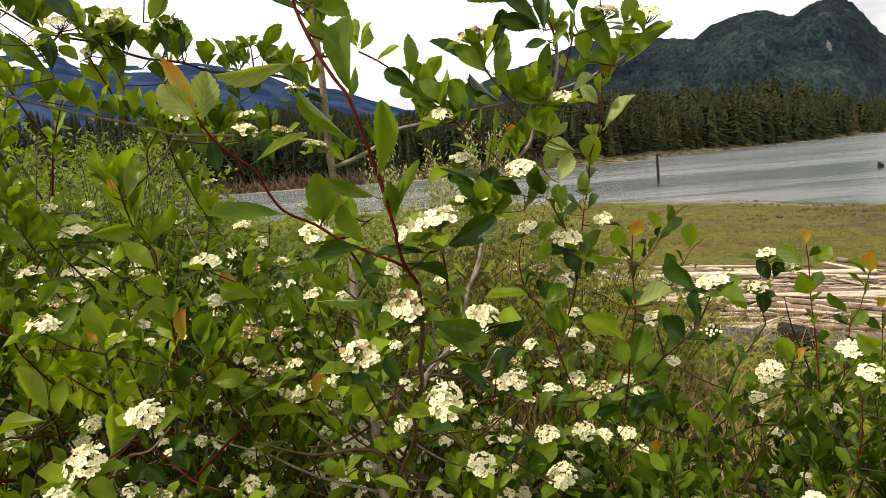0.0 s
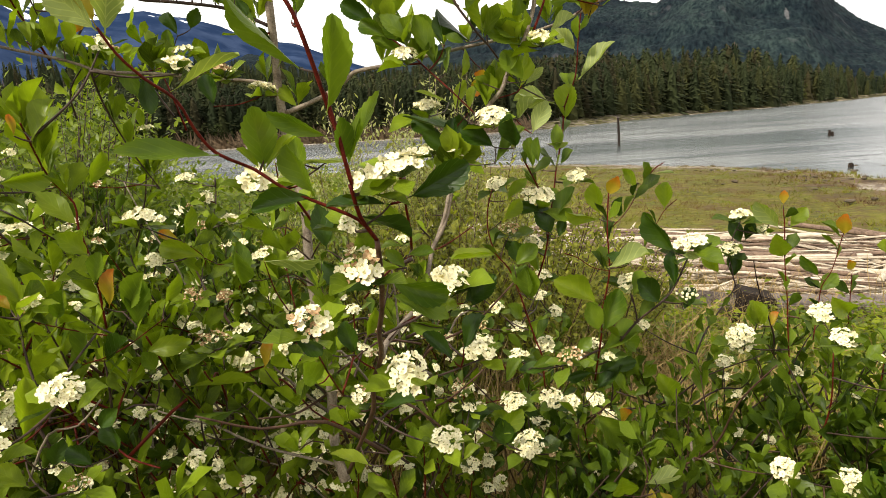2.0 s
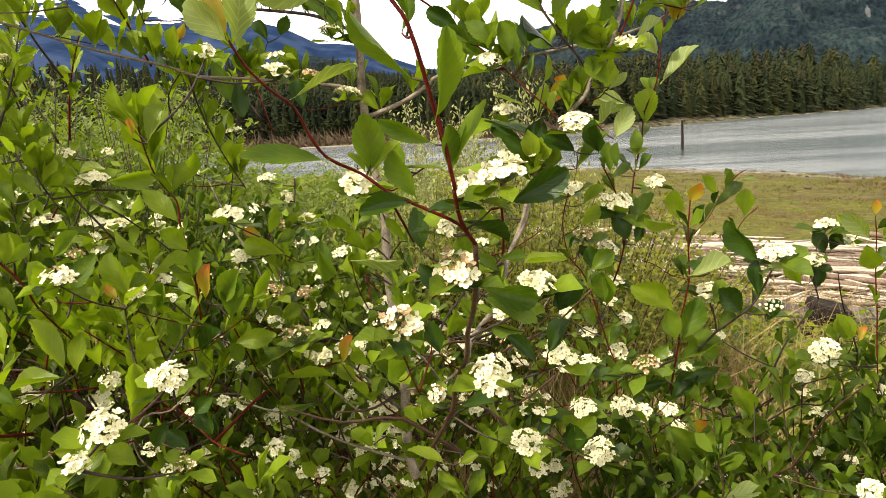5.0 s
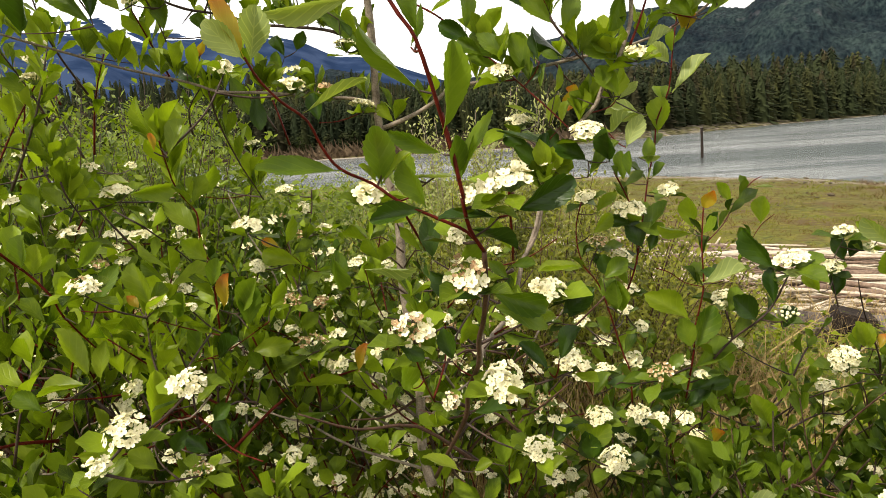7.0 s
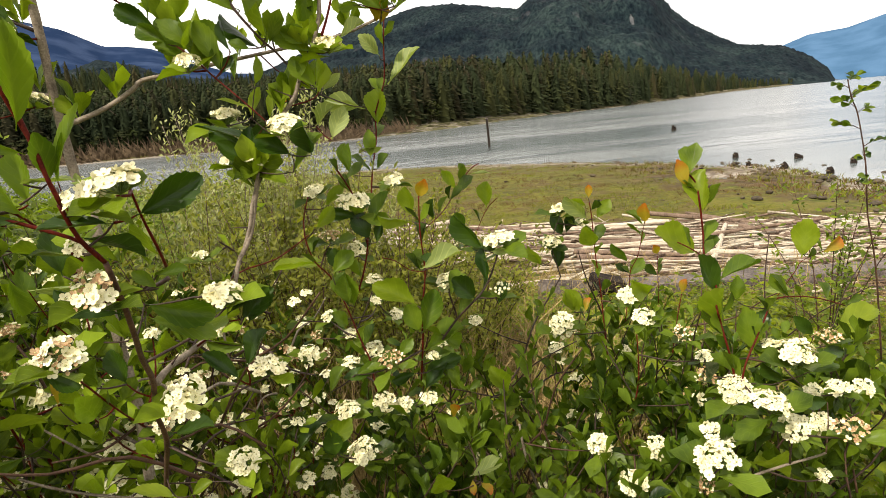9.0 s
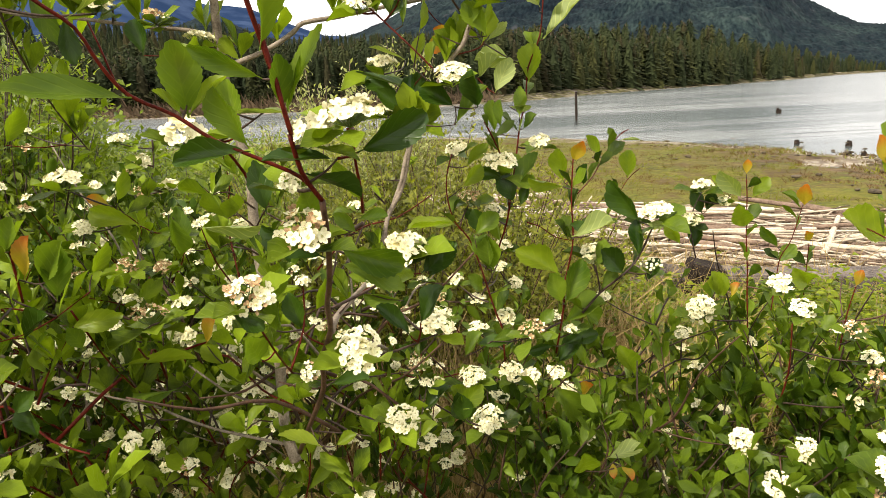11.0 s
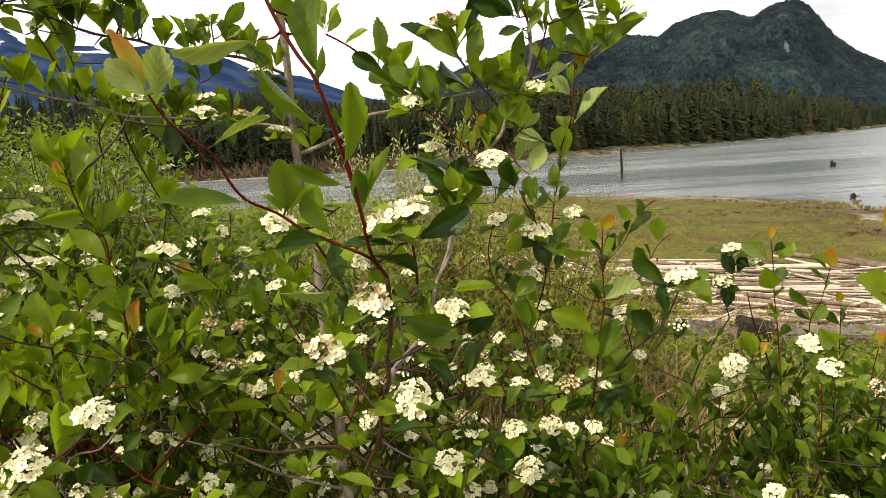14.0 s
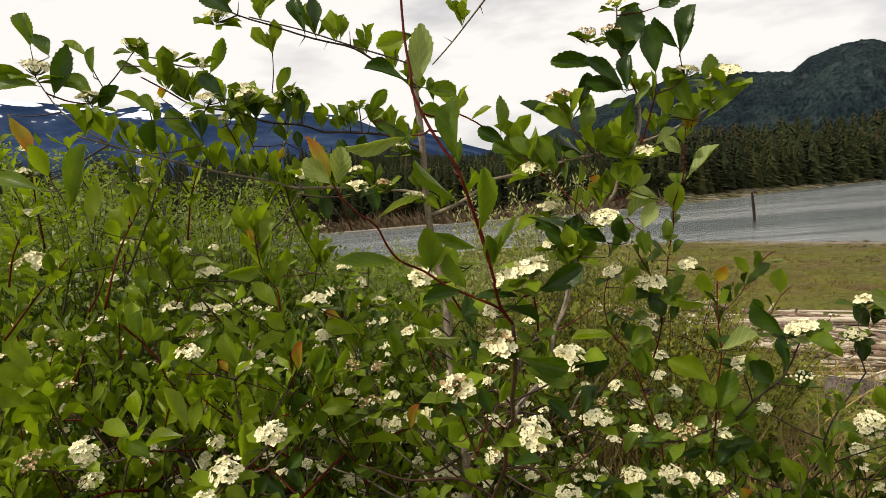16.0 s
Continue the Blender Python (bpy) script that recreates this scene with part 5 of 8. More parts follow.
leaf(MAIN, 'y', (-0.618, 1.000, 1.693), (-0.574, 1.000, 1.695), 0.023, -65)
leaf(MAIN, 'y', (-0.563, 1.100, 1.686), (-0.517, 1.100, 1.670), 0.025, -46)
leaf(MAIN, 'g', (-0.528, 1.100, 1.660), (-0.482, 1.100, 1.636), 0.024, 0)
leaf(MAIN, 'd', (-0.423, 1.050, 1.636), (-0.491, 1.050, 1.671), 0.030, 0)
leaf(MAIN, 'g', (-0.412, 1.050, 1.658), (-0.384, 1.050, 1.590), 0.026, 0)
leaf(MAIN, 'd', (-0.374, 1.050, 1.624), (-0.371, 1.050, 1.563), 0.026, 0)
leaf(MAIN, 'g', (-0.347, 1.100, 1.643), (-0.347, 1.100, 1.690), 0.019, -5)
leaf(MAIN, 'd', (-0.334, 1.100, 1.679), (-0.345, 1.100, 1.716), 0.022, 0)
leaf(MAIN, 'd', (-0.314, 1.100, 1.687), (-0.296, 1.087, 1.715), 0.020, 0)
leaf(MAIN, 'y', (-0.291, 1.100, 1.630), (-0.293, 1.100, 1.661), 0.016, -42)
leaf(MAIN, 'd', (-0.249, 0.950, 1.565), (-0.254, 0.950, 1.607), 0.023, 0)
leaf(MAIN, 'g', (-0.048, 0.520, 1.536), (-0.031, 0.500, 1.595), 0.020, 52)
leaf(MAIN, 'g', (-0.069, 0.550, 1.601), (-0.058, 0.550, 1.631), 0.011, 44)
leaf(MAIN, 'g', (-0.071, 0.550, 1.654), (-0.095, 0.537, 1.661), 0.016, 0)
leaf(MAIN, 'g', (-0.083, 0.550, 1.668), (-0.084, 0.550, 1.693), 0.009, 0)
leaf(MAIN, 'g', (-0.062, 0.520, 1.567), (-0.097, 0.490, 1.606), 0.016, -50)
leaf(MAIN, 'g', (-0.039, 0.535, 1.500), (-0.014, 0.520, 1.551), 0.015, -58)
leaf(MAIN, 'g', (-0.040, 0.535, 1.502), (-0.039, 0.520, 1.535), 0.015, 20)
leaf(MAIN, 'd', (-0.217, 1.000, 1.711), (-0.202, 1.000, 1.687), 0.013, 0)
leaf(MAIN, 'd', (-0.173, 0.900, 1.766), (-0.233, 0.900, 1.803), 0.028, 47)
leaf(MAIN, 'g', (-0.256, 1.000, 1.743), (-0.224, 1.000, 1.777), 0.019, 23)
leaf(MAIN, 'g', (-0.258, 1.000, 1.726), (-0.233, 1.000, 1.743), 0.013, 0)
leaf(MAIN, 'p', (-0.106, 0.540, 1.637), (-0.175, 0.540, 1.631), 0.019, -48)
leaf(MAIN, 'p', (-0.148, 0.522, 1.557), (-0.097, 0.500, 1.578), 0.011, -48)
leaf(MAIN, 'g', (-0.033, 0.970, 1.677), (-0.028, 0.970, 1.742), 0.028, 27)
leaf(MAIN, 'y', (-0.083, 0.980, 1.706), (-0.044, 0.980, 1.724), 0.021, -60)
leaf(MAIN, 'd', (-0.024, 0.970, 1.658), (-0.070, 0.970, 1.691), 0.025, 0)
leaf(MAIN, 'g', (-0.012, 0.950, 1.639), (-0.044, 0.950, 1.666), 0.023, 0)
leaf(MAIN, 'g', (0.023, 0.930, 1.629), (-0.019, 0.930, 1.667), 0.026, 0)
leaf(MAIN, 'g', (0.049, 0.920, 1.599), (0.026, 0.920, 1.661), 0.026, 0)
leaf(MAIN, 'd', (0.062, 0.920, 1.622), (0.055, 0.920, 1.661), 0.016, -42)
leaf(MAIN, 'g', (0.062, 0.920, 1.587), (0.070, 0.920, 1.621), 0.014, -13)
leaf(MAIN, 'd', (0.046, 0.920, 1.596), (0.063, 0.920, 1.618), 0.014, 0)
leaf(MAIN, 'd', (0.082, 0.900, 1.667), (0.001, 0.900, 1.712), 0.029, 36)
leaf(MAIN, 'd', (0.082, 0.900, 1.700), (0.109, 0.900, 1.747), 0.022, 37)
leaf(MAIN, 'g', (0.092, 0.900, 1.651), (0.104, 0.900, 1.721), 0.024, 40)
leaf(MAIN, 'g', (0.087, 0.900, 1.622), (0.062, 0.900, 1.632), 0.014, 0)
leaf(MAIN, 'd', (0.156, 0.880, 1.713), (0.099, 0.880, 1.731), 0.023, 0)
leaf(MAIN, 'd', (0.156, 0.880, 1.706), (0.101, 0.880, 1.765), 0.028, 41)
leaf(MAIN, 'd', (0.156, 0.880, 1.709), (0.166, 0.880, 1.764), 0.026, 0)
leaf(MAIN, 'd', (0.163, 0.880, 1.698), (0.131, 0.880, 1.692), 0.015, 0)
leaf(MAIN, 'g', (0.166, 0.880, 1.687), (0.192, 0.880, 1.715), 0.017, -38)
leaf(MAIN, 'g', (0.163, 0.900, 1.613), (0.115, 0.900, 1.643), 0.027, 0)
leaf(MAIN, 'g', (0.139, 0.900, 1.581), (0.157, 0.900, 1.609), 0.019, 0)
leaf(MAIN, 'y', (0.075, 0.950, 1.539), (0.087, 0.950, 1.581), 0.020, -44)
leaf(MAIN, 'o', (0.133, 1.070, 1.598), (0.116, 1.070, 1.561), 0.023, 0)
leaf(MAIN, 'p', (0.236, 1.050, 1.546), (0.179, 1.050, 1.559), 0.026, -63)
leaf(MAIN, 'p', (0.157, 0.950, 1.523), (0.178, 0.928, 1.546), 0.022, 0)
leaf(MAIN, 'p', (0.076, 1.100, 1.555), (0.024, 1.100, 1.580), 0.022, 67)
leaf(MAIN, 'g', (-0.099, 0.548, 1.500), (-0.101, 0.540, 1.546), 0.025, 8)
leaf(MAIN, 'y', (-0.099, 0.548, 1.501), (-0.074, 0.550, 1.525), 0.012, -40)
leaf(MAIN, 'o', (-0.098, 0.548, 1.513), (-0.100, 0.550, 1.545), 0.011, 30)
leaf(MAIN, 'y', (-0.102, 0.548, 1.501), (-0.110, 0.530, 1.518), 0.014, 40)
leaf(MAIN, 'g', (-0.049, 0.530, 1.521), (-0.087, 0.520, 1.541), 0.014, -48)
leaf(MAIN, 'g', (-0.087, 0.620, 1.483), (-0.089, 0.620, 1.525), 0.019, 0)
leaf(MAIN, 'd', (-0.065, 0.550, 1.477), (-0.107, 0.530, 1.479), 0.017, 35)
leaf(MAIN, 'p', (-0.059, 0.600, 1.502), (-0.082, 0.600, 1.502), 0.008, 68)
leaf(MAIN, 'd', (-0.010, 0.540, 1.471), (-0.057, 0.540, 1.471), 0.018, 47)
leaf(MAIN, 'd', (0.002, 0.550, 1.473), (0.050, 0.550, 1.495), 0.023, 38)
leaf(MAIN, 'd', (-0.033, 0.550, 1.461), (0.005, 0.550, 1.448), 0.017, -55)
leaf(MAIN, 'd', (-0.068, 0.600, 1.428), (-0.073, 0.600, 1.467), 0.019, 0)
leaf(MAIN, 'g', (-0.033, 0.580, 1.425), (-0.036, 0.563, 1.451), 0.018, 0)
leaf(MAIN, 'd', (-0.027, 0.580, 1.396), (-0.070, 0.580, 1.422), 0.022, -35)
leaf(MAIN, 'g', (-0.020, 0.620, 1.393), (0.031, 0.620, 1.369), 0.024, 45)
leaf(MAIN, 'd', (0.048, 0.660, 1.354), (0.080, 0.660, 1.381), 0.022, 0)
leaf(MAIN, 'g', (-0.003, 0.600, 1.408), (-0.020, 0.600, 1.424), 0.011, 0)
leaf(MAIN, 'g', (-0.002, 0.600, 1.419), (0.021, 0.600, 1.420), 0.011, 0)
leaf(RIGHT, 'g', (0.209, 1.100, 1.441), (0.208, 1.100, 1.492), 0.022, 9)
leaf(MAIN, 'd', (0.094, 0.950, 1.499), (0.004, 0.950, 1.542), 0.030, 48)
leaf(MAIN, 'd', (0.068, 0.950, 1.476), (0.026, 0.950, 1.514), 0.023, 0)
leaf(MAIN, 'd', (0.060, 0.950, 1.485), (0.072, 0.950, 1.530), 0.019, 0)
leaf(MAIN, 'g', (0.118, 0.900, 1.468), (0.159, 0.900, 1.514), 0.024, -7)
leaf(RIGHT, 'y', (0.163, 1.100, 1.391), (0.197, 1.100, 1.427), 0.023, -32)
leaf(RIGHT, 'y', (0.140, 1.100, 1.301), (0.065, 1.100, 1.294), 0.044, 59)
leaf(RIGHT, 'd', (0.179, 1.050, 1.288), (0.165, 1.050, 1.331), 0.029, 0)
leaf(RIGHT, 'g', (0.174, 1.000, 1.249), (0.174, 1.000, 1.301), 0.032, 0)
leaf(MAIN, 'g', (-0.252, 1.000, 1.309), (-0.256, 1.000, 1.371), 0.028, 0)
leaf(MAIN, 'g', (-0.323, 1.100, 1.318), (-0.284, 1.100, 1.321), 0.015, 33)
leaf(MAIN, 'g', (-0.193, 1.000, 1.305), (-0.214, 1.000, 1.322), 0.015, 0)
leaf(MAIN, 'p', (-0.157, 1.000, 1.466), (-0.160, 1.000, 1.490), 0.009, 16)
leaf(MAIN, 'p', (-0.080, 0.600, 1.500), (-0.045, 0.600, 1.502), 0.015, -78)
leaf(MAIN, 'p', (-0.171, 0.800, 1.381), (-0.107, 0.800, 1.379), 0.026, 79)
leaf(MAIN, 'y', (-0.349, 0.705, 1.532), (-0.332, 0.723, 1.572), 0.024, -25)
leaf(MAIN, 'o', (-0.355, 0.690, 1.538), (-0.355, 0.690, 1.558), 0.007, 30)
leaf(MAIN, 'y', (-0.383, 0.820, 1.434), (-0.424, 0.820, 1.478), 0.027, 0)
leaf(MAIN, 'y', (-0.371, 0.810, 1.400), (-0.394, 0.789, 1.430), 0.024, 0)
leaf(MAIN, 'g', (-0.372, 0.810, 1.366), (-0.359, 0.810, 1.403), 0.020, 0)
leaf(MAIN, 'y', (-0.451, 0.800, 1.344), (-0.463, 0.800, 1.405), 0.028, 0)
leaf(MAIN, 'o', (-0.465, 0.800, 1.345), (-0.479, 0.800, 1.363), 0.013, 0)
leaf(MAIN, 'g', (-0.127, 0.538, 1.514), (-0.181, 0.500, 1.520), 0.018, 18)
leaf(MAIN, 'y', (-0.430, 1.200, 1.476), (-0.444, 1.180, 1.502), 0.020, 0)
leaf(MAIN, 'y', (-0.342, 1.100, 1.330), (-0.411, 1.100, 1.362), 0.034, 0)
leaf(MAIN, 'y', (-0.368, 1.100, 1.367), (-0.349, 1.100, 1.416), 0.026, 39)
leaf(MAIN, 'o', (-0.378, 1.100, 1.362), (-0.410, 1.100, 1.378), 0.018, 0)
leaf(MAIN, 'y', (-0.517, 0.900, 1.485), (-0.443, 0.900, 1.491), 0.029, 67)
leaf(MAIN, 'g', (-0.610, 0.900, 1.383), (-0.568, 0.900, 1.415), 0.022, 23)
leaf(MAIN, 'y', (-0.614, 0.900, 1.470), (-0.639, 0.900, 1.503), 0.023, 0)
leaf(MAIN, 'g', (-0.647, 0.900, 1.460), (-0.669, 0.900, 1.493), 0.022, 0)
leaf(MAIN, 'y', (-0.574, 0.770, 1.400), (-0.564, 0.770, 1.439), 0.021, 0)
leaf(MAIN, 'g', (-0.571, 0.750, 1.415), (-0.561, 0.750, 1.453), 0.021, 0)
leaf(MAIN, 'g', (-0.560, 0.850, 1.336), (-0.521, 0.850, 1.396), 0.029, -37)
leaf(MAIN, 'y', (-0.508, 0.750, 1.359), (-0.510, 0.731, 1.407), 0.029, 0)
leaf(MAIN, 'p', (-0.717, 1.300, 1.556), (-0.687, 1.300, 1.586), 0.023, 0)
leaf(MAIN, 'p', (-0.687, 1.200, 1.488), (-0.741, 1.200, 1.492), 0.023, 54)
leaf(MAIN, 'y', (-0.793, 1.200, 1.538), (-0.807, 1.200, 1.568), 0.019, 0)
leaf(MAIN, 'y', (-0.505, 1.100, 1.460), (-0.477, 1.100, 1.513), 0.028, 38)
leaf(MAIN, 'g', (-0.335, 0.800, 1.333), (-0.301, 0.778, 1.380), 0.028, 0)
leaf(MAIN, 'o', (-0.365, 0.820, 1.333), (-0.353, 0.820, 1.379), 0.019, 0)
leaf(MAIN, 'y', (-0.333, 0.900, 1.311), (-0.308, 0.900, 1.349), 0.022, 42)
leaf(MAIN, 'p', (-0.308, 1.100, 1.317), (-0.275, 1.100, 1.321), 0.013, -17)
leaf(MAIN, 'p', (-0.675, 1.100, 1.422), (-0.656, 1.100, 1.432), 0.010, 0)
leaf(MAIN, 'g', (-0.247, 0.950, 1.370), (-0.243, 0.950, 1.316), 0.026, 0)
leaf(MAIN, 'y', (-0.449, 0.800, 1.331), (-0.515, 0.800, 1.331), 0.027, 61)
leaf(MAIN, 'g', (-0.327, 0.800, 1.312), (-0.315, 0.800, 1.374), 0.028, 0)
leaf(MAIN, 'g', (-0.446, 0.850, 1.315), (-0.420, 0.826, 1.356), 0.024, 0)
leaf(MAIN, 'g', (-0.427, 0.850, 1.253), (-0.411, 0.850, 1.307), 0.024, 0)
leaf(MAIN, 'y', (-0.372, 0.900, 1.244), (-0.308, 0.900, 1.259), 0.029, 0)
leaf(MAIN, 'g', (-0.359, 0.900, 1.217), (-0.367, 0.885, 1.252), 0.022, 0)
leaf(MAIN, 'd', (-0.395, 0.850, 1.256), (-0.350, 0.813, 1.293), 0.031, 0)
leaf(MAIN, 'y', (-0.515, 0.750, 1.265), (-0.579, 0.750, 1.261), 0.026, 61)
leaf(MAIN, 'y', (-0.535, 0.800, 1.249), (-0.522, 0.800, 1.304), 0.026, -49)
leaf(MAIN, 'y', (-0.511, 0.750, 1.272), (-0.543, 0.750, 1.338), 0.029, 30)
leaf(MAIN, 'g', (-0.538, 0.700, 1.254), (-0.567, 0.700, 1.279), 0.021, 0)
leaf(MAIN, 'y', (-0.402, 0.680, 1.236), (-0.378, 0.680, 1.304), 0.029, 58)
leaf(MAIN, 'y', (-0.433, 0.600, 1.252), (-0.382, 0.600, 1.255), 0.023, 48)
leaf(MAIN, 'y', (-0.348, 0.600, 1.235), (-0.376, 0.600, 1.256), 0.020, 0)
leaf(MAIN, 'y', (-0.342, 0.950, 1.168), (-0.243, 0.950, 1.173), 0.034, -62)
leaf(MAIN, 'g', (-0.276, 0.950, 1.127), (-0.336, 0.950, 1.121), 0.025, -57)
leaf(MAIN, 'd', (-0.391, 0.700, 1.197), (-0.376, 0.700, 1.227), 0.019, 0)
leaf(MAIN, 'd', (-0.365, 0.750, 1.212), (-0.339, 0.750, 1.235), 0.020, 0)
leaf(MAIN, 'd', (-0.349, 0.700, 1.195), (-0.371, 0.700, 1.219), 0.019, 0)
leaf(MAIN, 'd', (-0.348, 0.750, 1.182), (-0.351, 0.750, 1.219), 0.021, 0)
leaf(MAIN, 'g', (-0.384, 0.700, 1.252), (-0.382, 0.688, 1.276), 0.015, 0)
leaf(MAIN, 'y', (-0.368, 0.720, 1.248), (-0.334, 0.720, 1.273), 0.020, -31)
leaf(MAIN, 'y', (-0.207, 0.950, 1.155), (-0.233, 0.950, 1.188), 0.023, 0)
leaf(MAIN, 'o', (-0.228, 0.950, 1.189), (-0.209, 0.950, 1.231), 0.020, 0)
leaf(MAIN, 'g', (-0.080, 0.660, 1.339), (-0.072, 0.660, 1.369), 0.015, 0)
leaf(MAIN, 'd', (-0.113, 0.640, 1.339), (-0.088, 0.640, 1.321), 0.017, 0)
leaf(MAIN, 'd', (-0.063, 0.680, 1.303), (-0.070, 0.680, 1.339), 0.019, 0)
leaf(MAIN, 'g', (-0.082, 0.660, 1.312), (-0.076, 0.650, 1.339), 0.017, 0)
leaf(MAIN, 'y', (-0.061, 0.800, 1.276), (-0.046, 0.800, 1.313), 0.019, 39)
leaf(MAIN, 'g', (-0.116, 0.750, 1.244), (-0.124, 0.721, 1.284), 0.028, 0)
leaf(MAIN, 'd', (0.037, 0.680, 1.287), (0.008, 0.680, 1.321), 0.018, 31)
leaf(MAIN, 'd', (0.046, 0.670, 1.303), (0.068, 0.670, 1.336), 0.022, 0)
leaf(MAIN, 'g', (-0.021, 0.620, 1.381), (0.033, 0.620, 1.357), 0.022, -25)
leaf(MAIN, 'd', (0.054, 0.660, 1.349), (0.078, 0.660, 1.381), 0.021, 0)
leaf(MAIN, 'g', (0.037, 0.800, 1.281), (-0.007, 0.800, 1.292), 0.020, -41)
leaf(MAIN, 'd', (-0.049, 0.750, 1.211), (-0.007, 0.750, 1.213), 0.021, 0)
leaf(MAIN, 'y', (-0.069, 0.800, 1.107), (-0.117, 0.800, 1.132), 0.028, 36)
leaf(MAIN, 'g', (-0.013, 0.850, 1.083), (-0.015, 0.850, 1.130), 0.024, 0)
leaf(MAIN, 'y', (-0.054, 0.800, 1.106), (-0.029, 0.800, 1.118), 0.016, 0)
leaf(MAIN, 'y', (0.052, 0.900, 1.043), (0.077, 0.900, 1.061), 0.017, 0)
leaf(RIGHT, 'y', (0.115, 0.950, 1.048), (0.151, 0.950, 1.087), 0.031, 13)
leaf(RIGHT, 'd', (0.123, 0.950, 1.029), (0.120, 0.950, 1.076), 0.029, 0)
leaf(RIGHT, 'g', (0.167, 0.950, 1.155), (0.203, 0.950, 1.163), 0.018, 0)
leaf(RIGHT, 'g', (0.127, 0.950, 1.135), (0.153, 0.950, 1.169), 0.022, 0)
leaf(RIGHT, 'p', (0.275, 1.070, 1.621), (0.246, 1.070, 1.655), 0.025, 0)
leaf(RIGHT, 'p', (0.289, 1.100, 1.578), (0.348, 1.100, 1.633), 0.039, -49)
leaf(RIGHT, 'y', (0.265, 1.100, 1.515), (0.272, 1.100, 1.574), 0.037, 0)
leaf(RIGHT, 'p', (0.247, 1.100, 1.543), (0.183, 1.100, 1.561), 0.031, 66)
leaf(RIGHT, 'g', (0.245, 1.080, 1.464), (0.245, 1.080, 1.511), 0.021, 0)
leaf(RIGHT, 'p', (0.229, 1.080, 1.481), (0.264, 1.080, 1.480), 0.013, 61)
leaf(RIGHT, 'g', (0.208, 1.050, 1.452), (0.208, 1.050, 1.493), 0.017, -22)
leaf(RIGHT, 'g', (0.255, 1.100, 1.444), (0.278, 1.100, 1.467), 0.018, 0)
leaf(MAIN, 'p', (0.173, 0.920, 1.503), (0.194, 0.920, 1.546), 0.025, 0)
leaf(MAIN, 'g', (0.167, 0.900, 1.624), (0.125, 0.900, 1.641), 0.025, 0)
leaf(MAIN, 'g', (0.161, 0.900, 1.570), (0.134, 0.900, 1.610), 0.025, 0)
leaf(MAIN, 'p', (0.198, 0.920, 1.631), (0.234, 0.920, 1.651), 0.020, 0)
leaf(MAIN, 'p', (0.171, 0.950, 1.568), (0.197, 0.950, 1.591), 0.013, 0)
leaf(MAIN, 'o', (0.139, 1.070, 1.580), (0.113, 1.050, 1.594), 0.020, 0)
leaf(MAIN, 'y', (0.097, 1.000, 1.537), (0.113, 1.000, 1.575), 0.020, -35)
leaf(MAIN, 'd', (0.051, 1.000, 1.506), (0.017, 1.000, 1.535), 0.024, 0)
leaf(MAIN, 'd', (0.060, 1.000, 1.490), (0.026, 1.000, 1.519), 0.025, 0)
leaf(MAIN, 'd', (0.076, 1.000, 1.492), (0.086, 1.000, 1.535), 0.024, 0)
leaf(MAIN, 'd', (0.119, 0.900, 1.489), (0.076, 0.900, 1.517), 0.026, 0)
leaf(MAIN, 'd', (0.143, 0.880, 1.488), (0.135, 0.857, 1.527), 0.026, 0)
leaf(MAIN, 'y', (0.085, 0.950, 1.581), (0.094, 0.950, 1.620), 0.021, 51)
leaf(MAIN, 'd', (0.100, 0.930, 1.638), (0.107, 0.930, 1.660), 0.013, 0)
leaf(MAIN, 'd', (0.107, 0.920, 1.636), (0.131, 0.920, 1.661), 0.016, 24)
leaf(MAIN, 'd', (0.098, 0.930, 1.626), (0.052, 0.930, 1.666), 0.024, -59)
leaf(MAIN, 'g', (0.089, 0.880, 1.648), (0.105, 0.880, 1.700), 0.024, 0)
leaf(MAIN, 'g', (0.078, 0.880, 1.661), (0.035, 0.880, 1.701), 0.024, 0)
leaf(MAIN, 'g', (0.060, 0.950, 1.629), (0.025, 0.950, 1.665), 0.022, 34)
leaf(MAIN, 'g', (0.018, 0.970, 1.626), (-0.022, 0.970, 1.679), 0.030, 0)
leaf(MAIN, 'g', (0.012, 0.970, 1.623), (-0.034, 0.970, 1.645), 0.022, 0)
leaf(MAIN, 'g', (0.047, 0.920, 1.599), (0.044, 0.920, 1.629), 0.016, 0)
leaf(MAIN, 'g', (0.259, 0.920, 1.663), (0.233, 0.920, 1.687), 0.019, 0)
leaf(MAIN, 'g', (0.231, 0.920, 1.671), (0.203, 0.920, 1.670), 0.013, 0)
leaf(MAIN, 'o', (0.260, 0.950, 1.650), (0.269, 0.950, 1.678), 0.016, 0)
leaf(MAIN, 'y', (0.260, 0.950, 1.657), (0.268, 0.950, 1.693), 0.020, 0)
leaf(MAIN, 'g', (0.290, 0.920, 1.675), (0.271, 0.920, 1.692), 0.014, 0)
leaf(MAIN, 'd', (0.168, 0.900, 1.664), (0.162, 0.891, 1.666), 0.006, 0)
leaf(RIGHT, 'o', (0.296, 0.980, 1.405), (0.301, 0.957, 1.432), 0.020, 0)
leaf(RIGHT, 'y', (0.289, 1.000, 1.373), (0.281, 1.000, 1.422), 0.029, -32)
leaf(RIGHT, 'y', (0.282, 0.980, 1.370), (0.231, 0.980, 1.383), 0.024, -58)
leaf(RIGHT, 'd', (0.319, 1.000, 1.367), (0.318, 0.984, 1.396), 0.019, 0)
leaf(RIGHT, 'p', (0.415, 1.100, 1.418), (0.452, 1.100, 1.420), 0.016, -68)
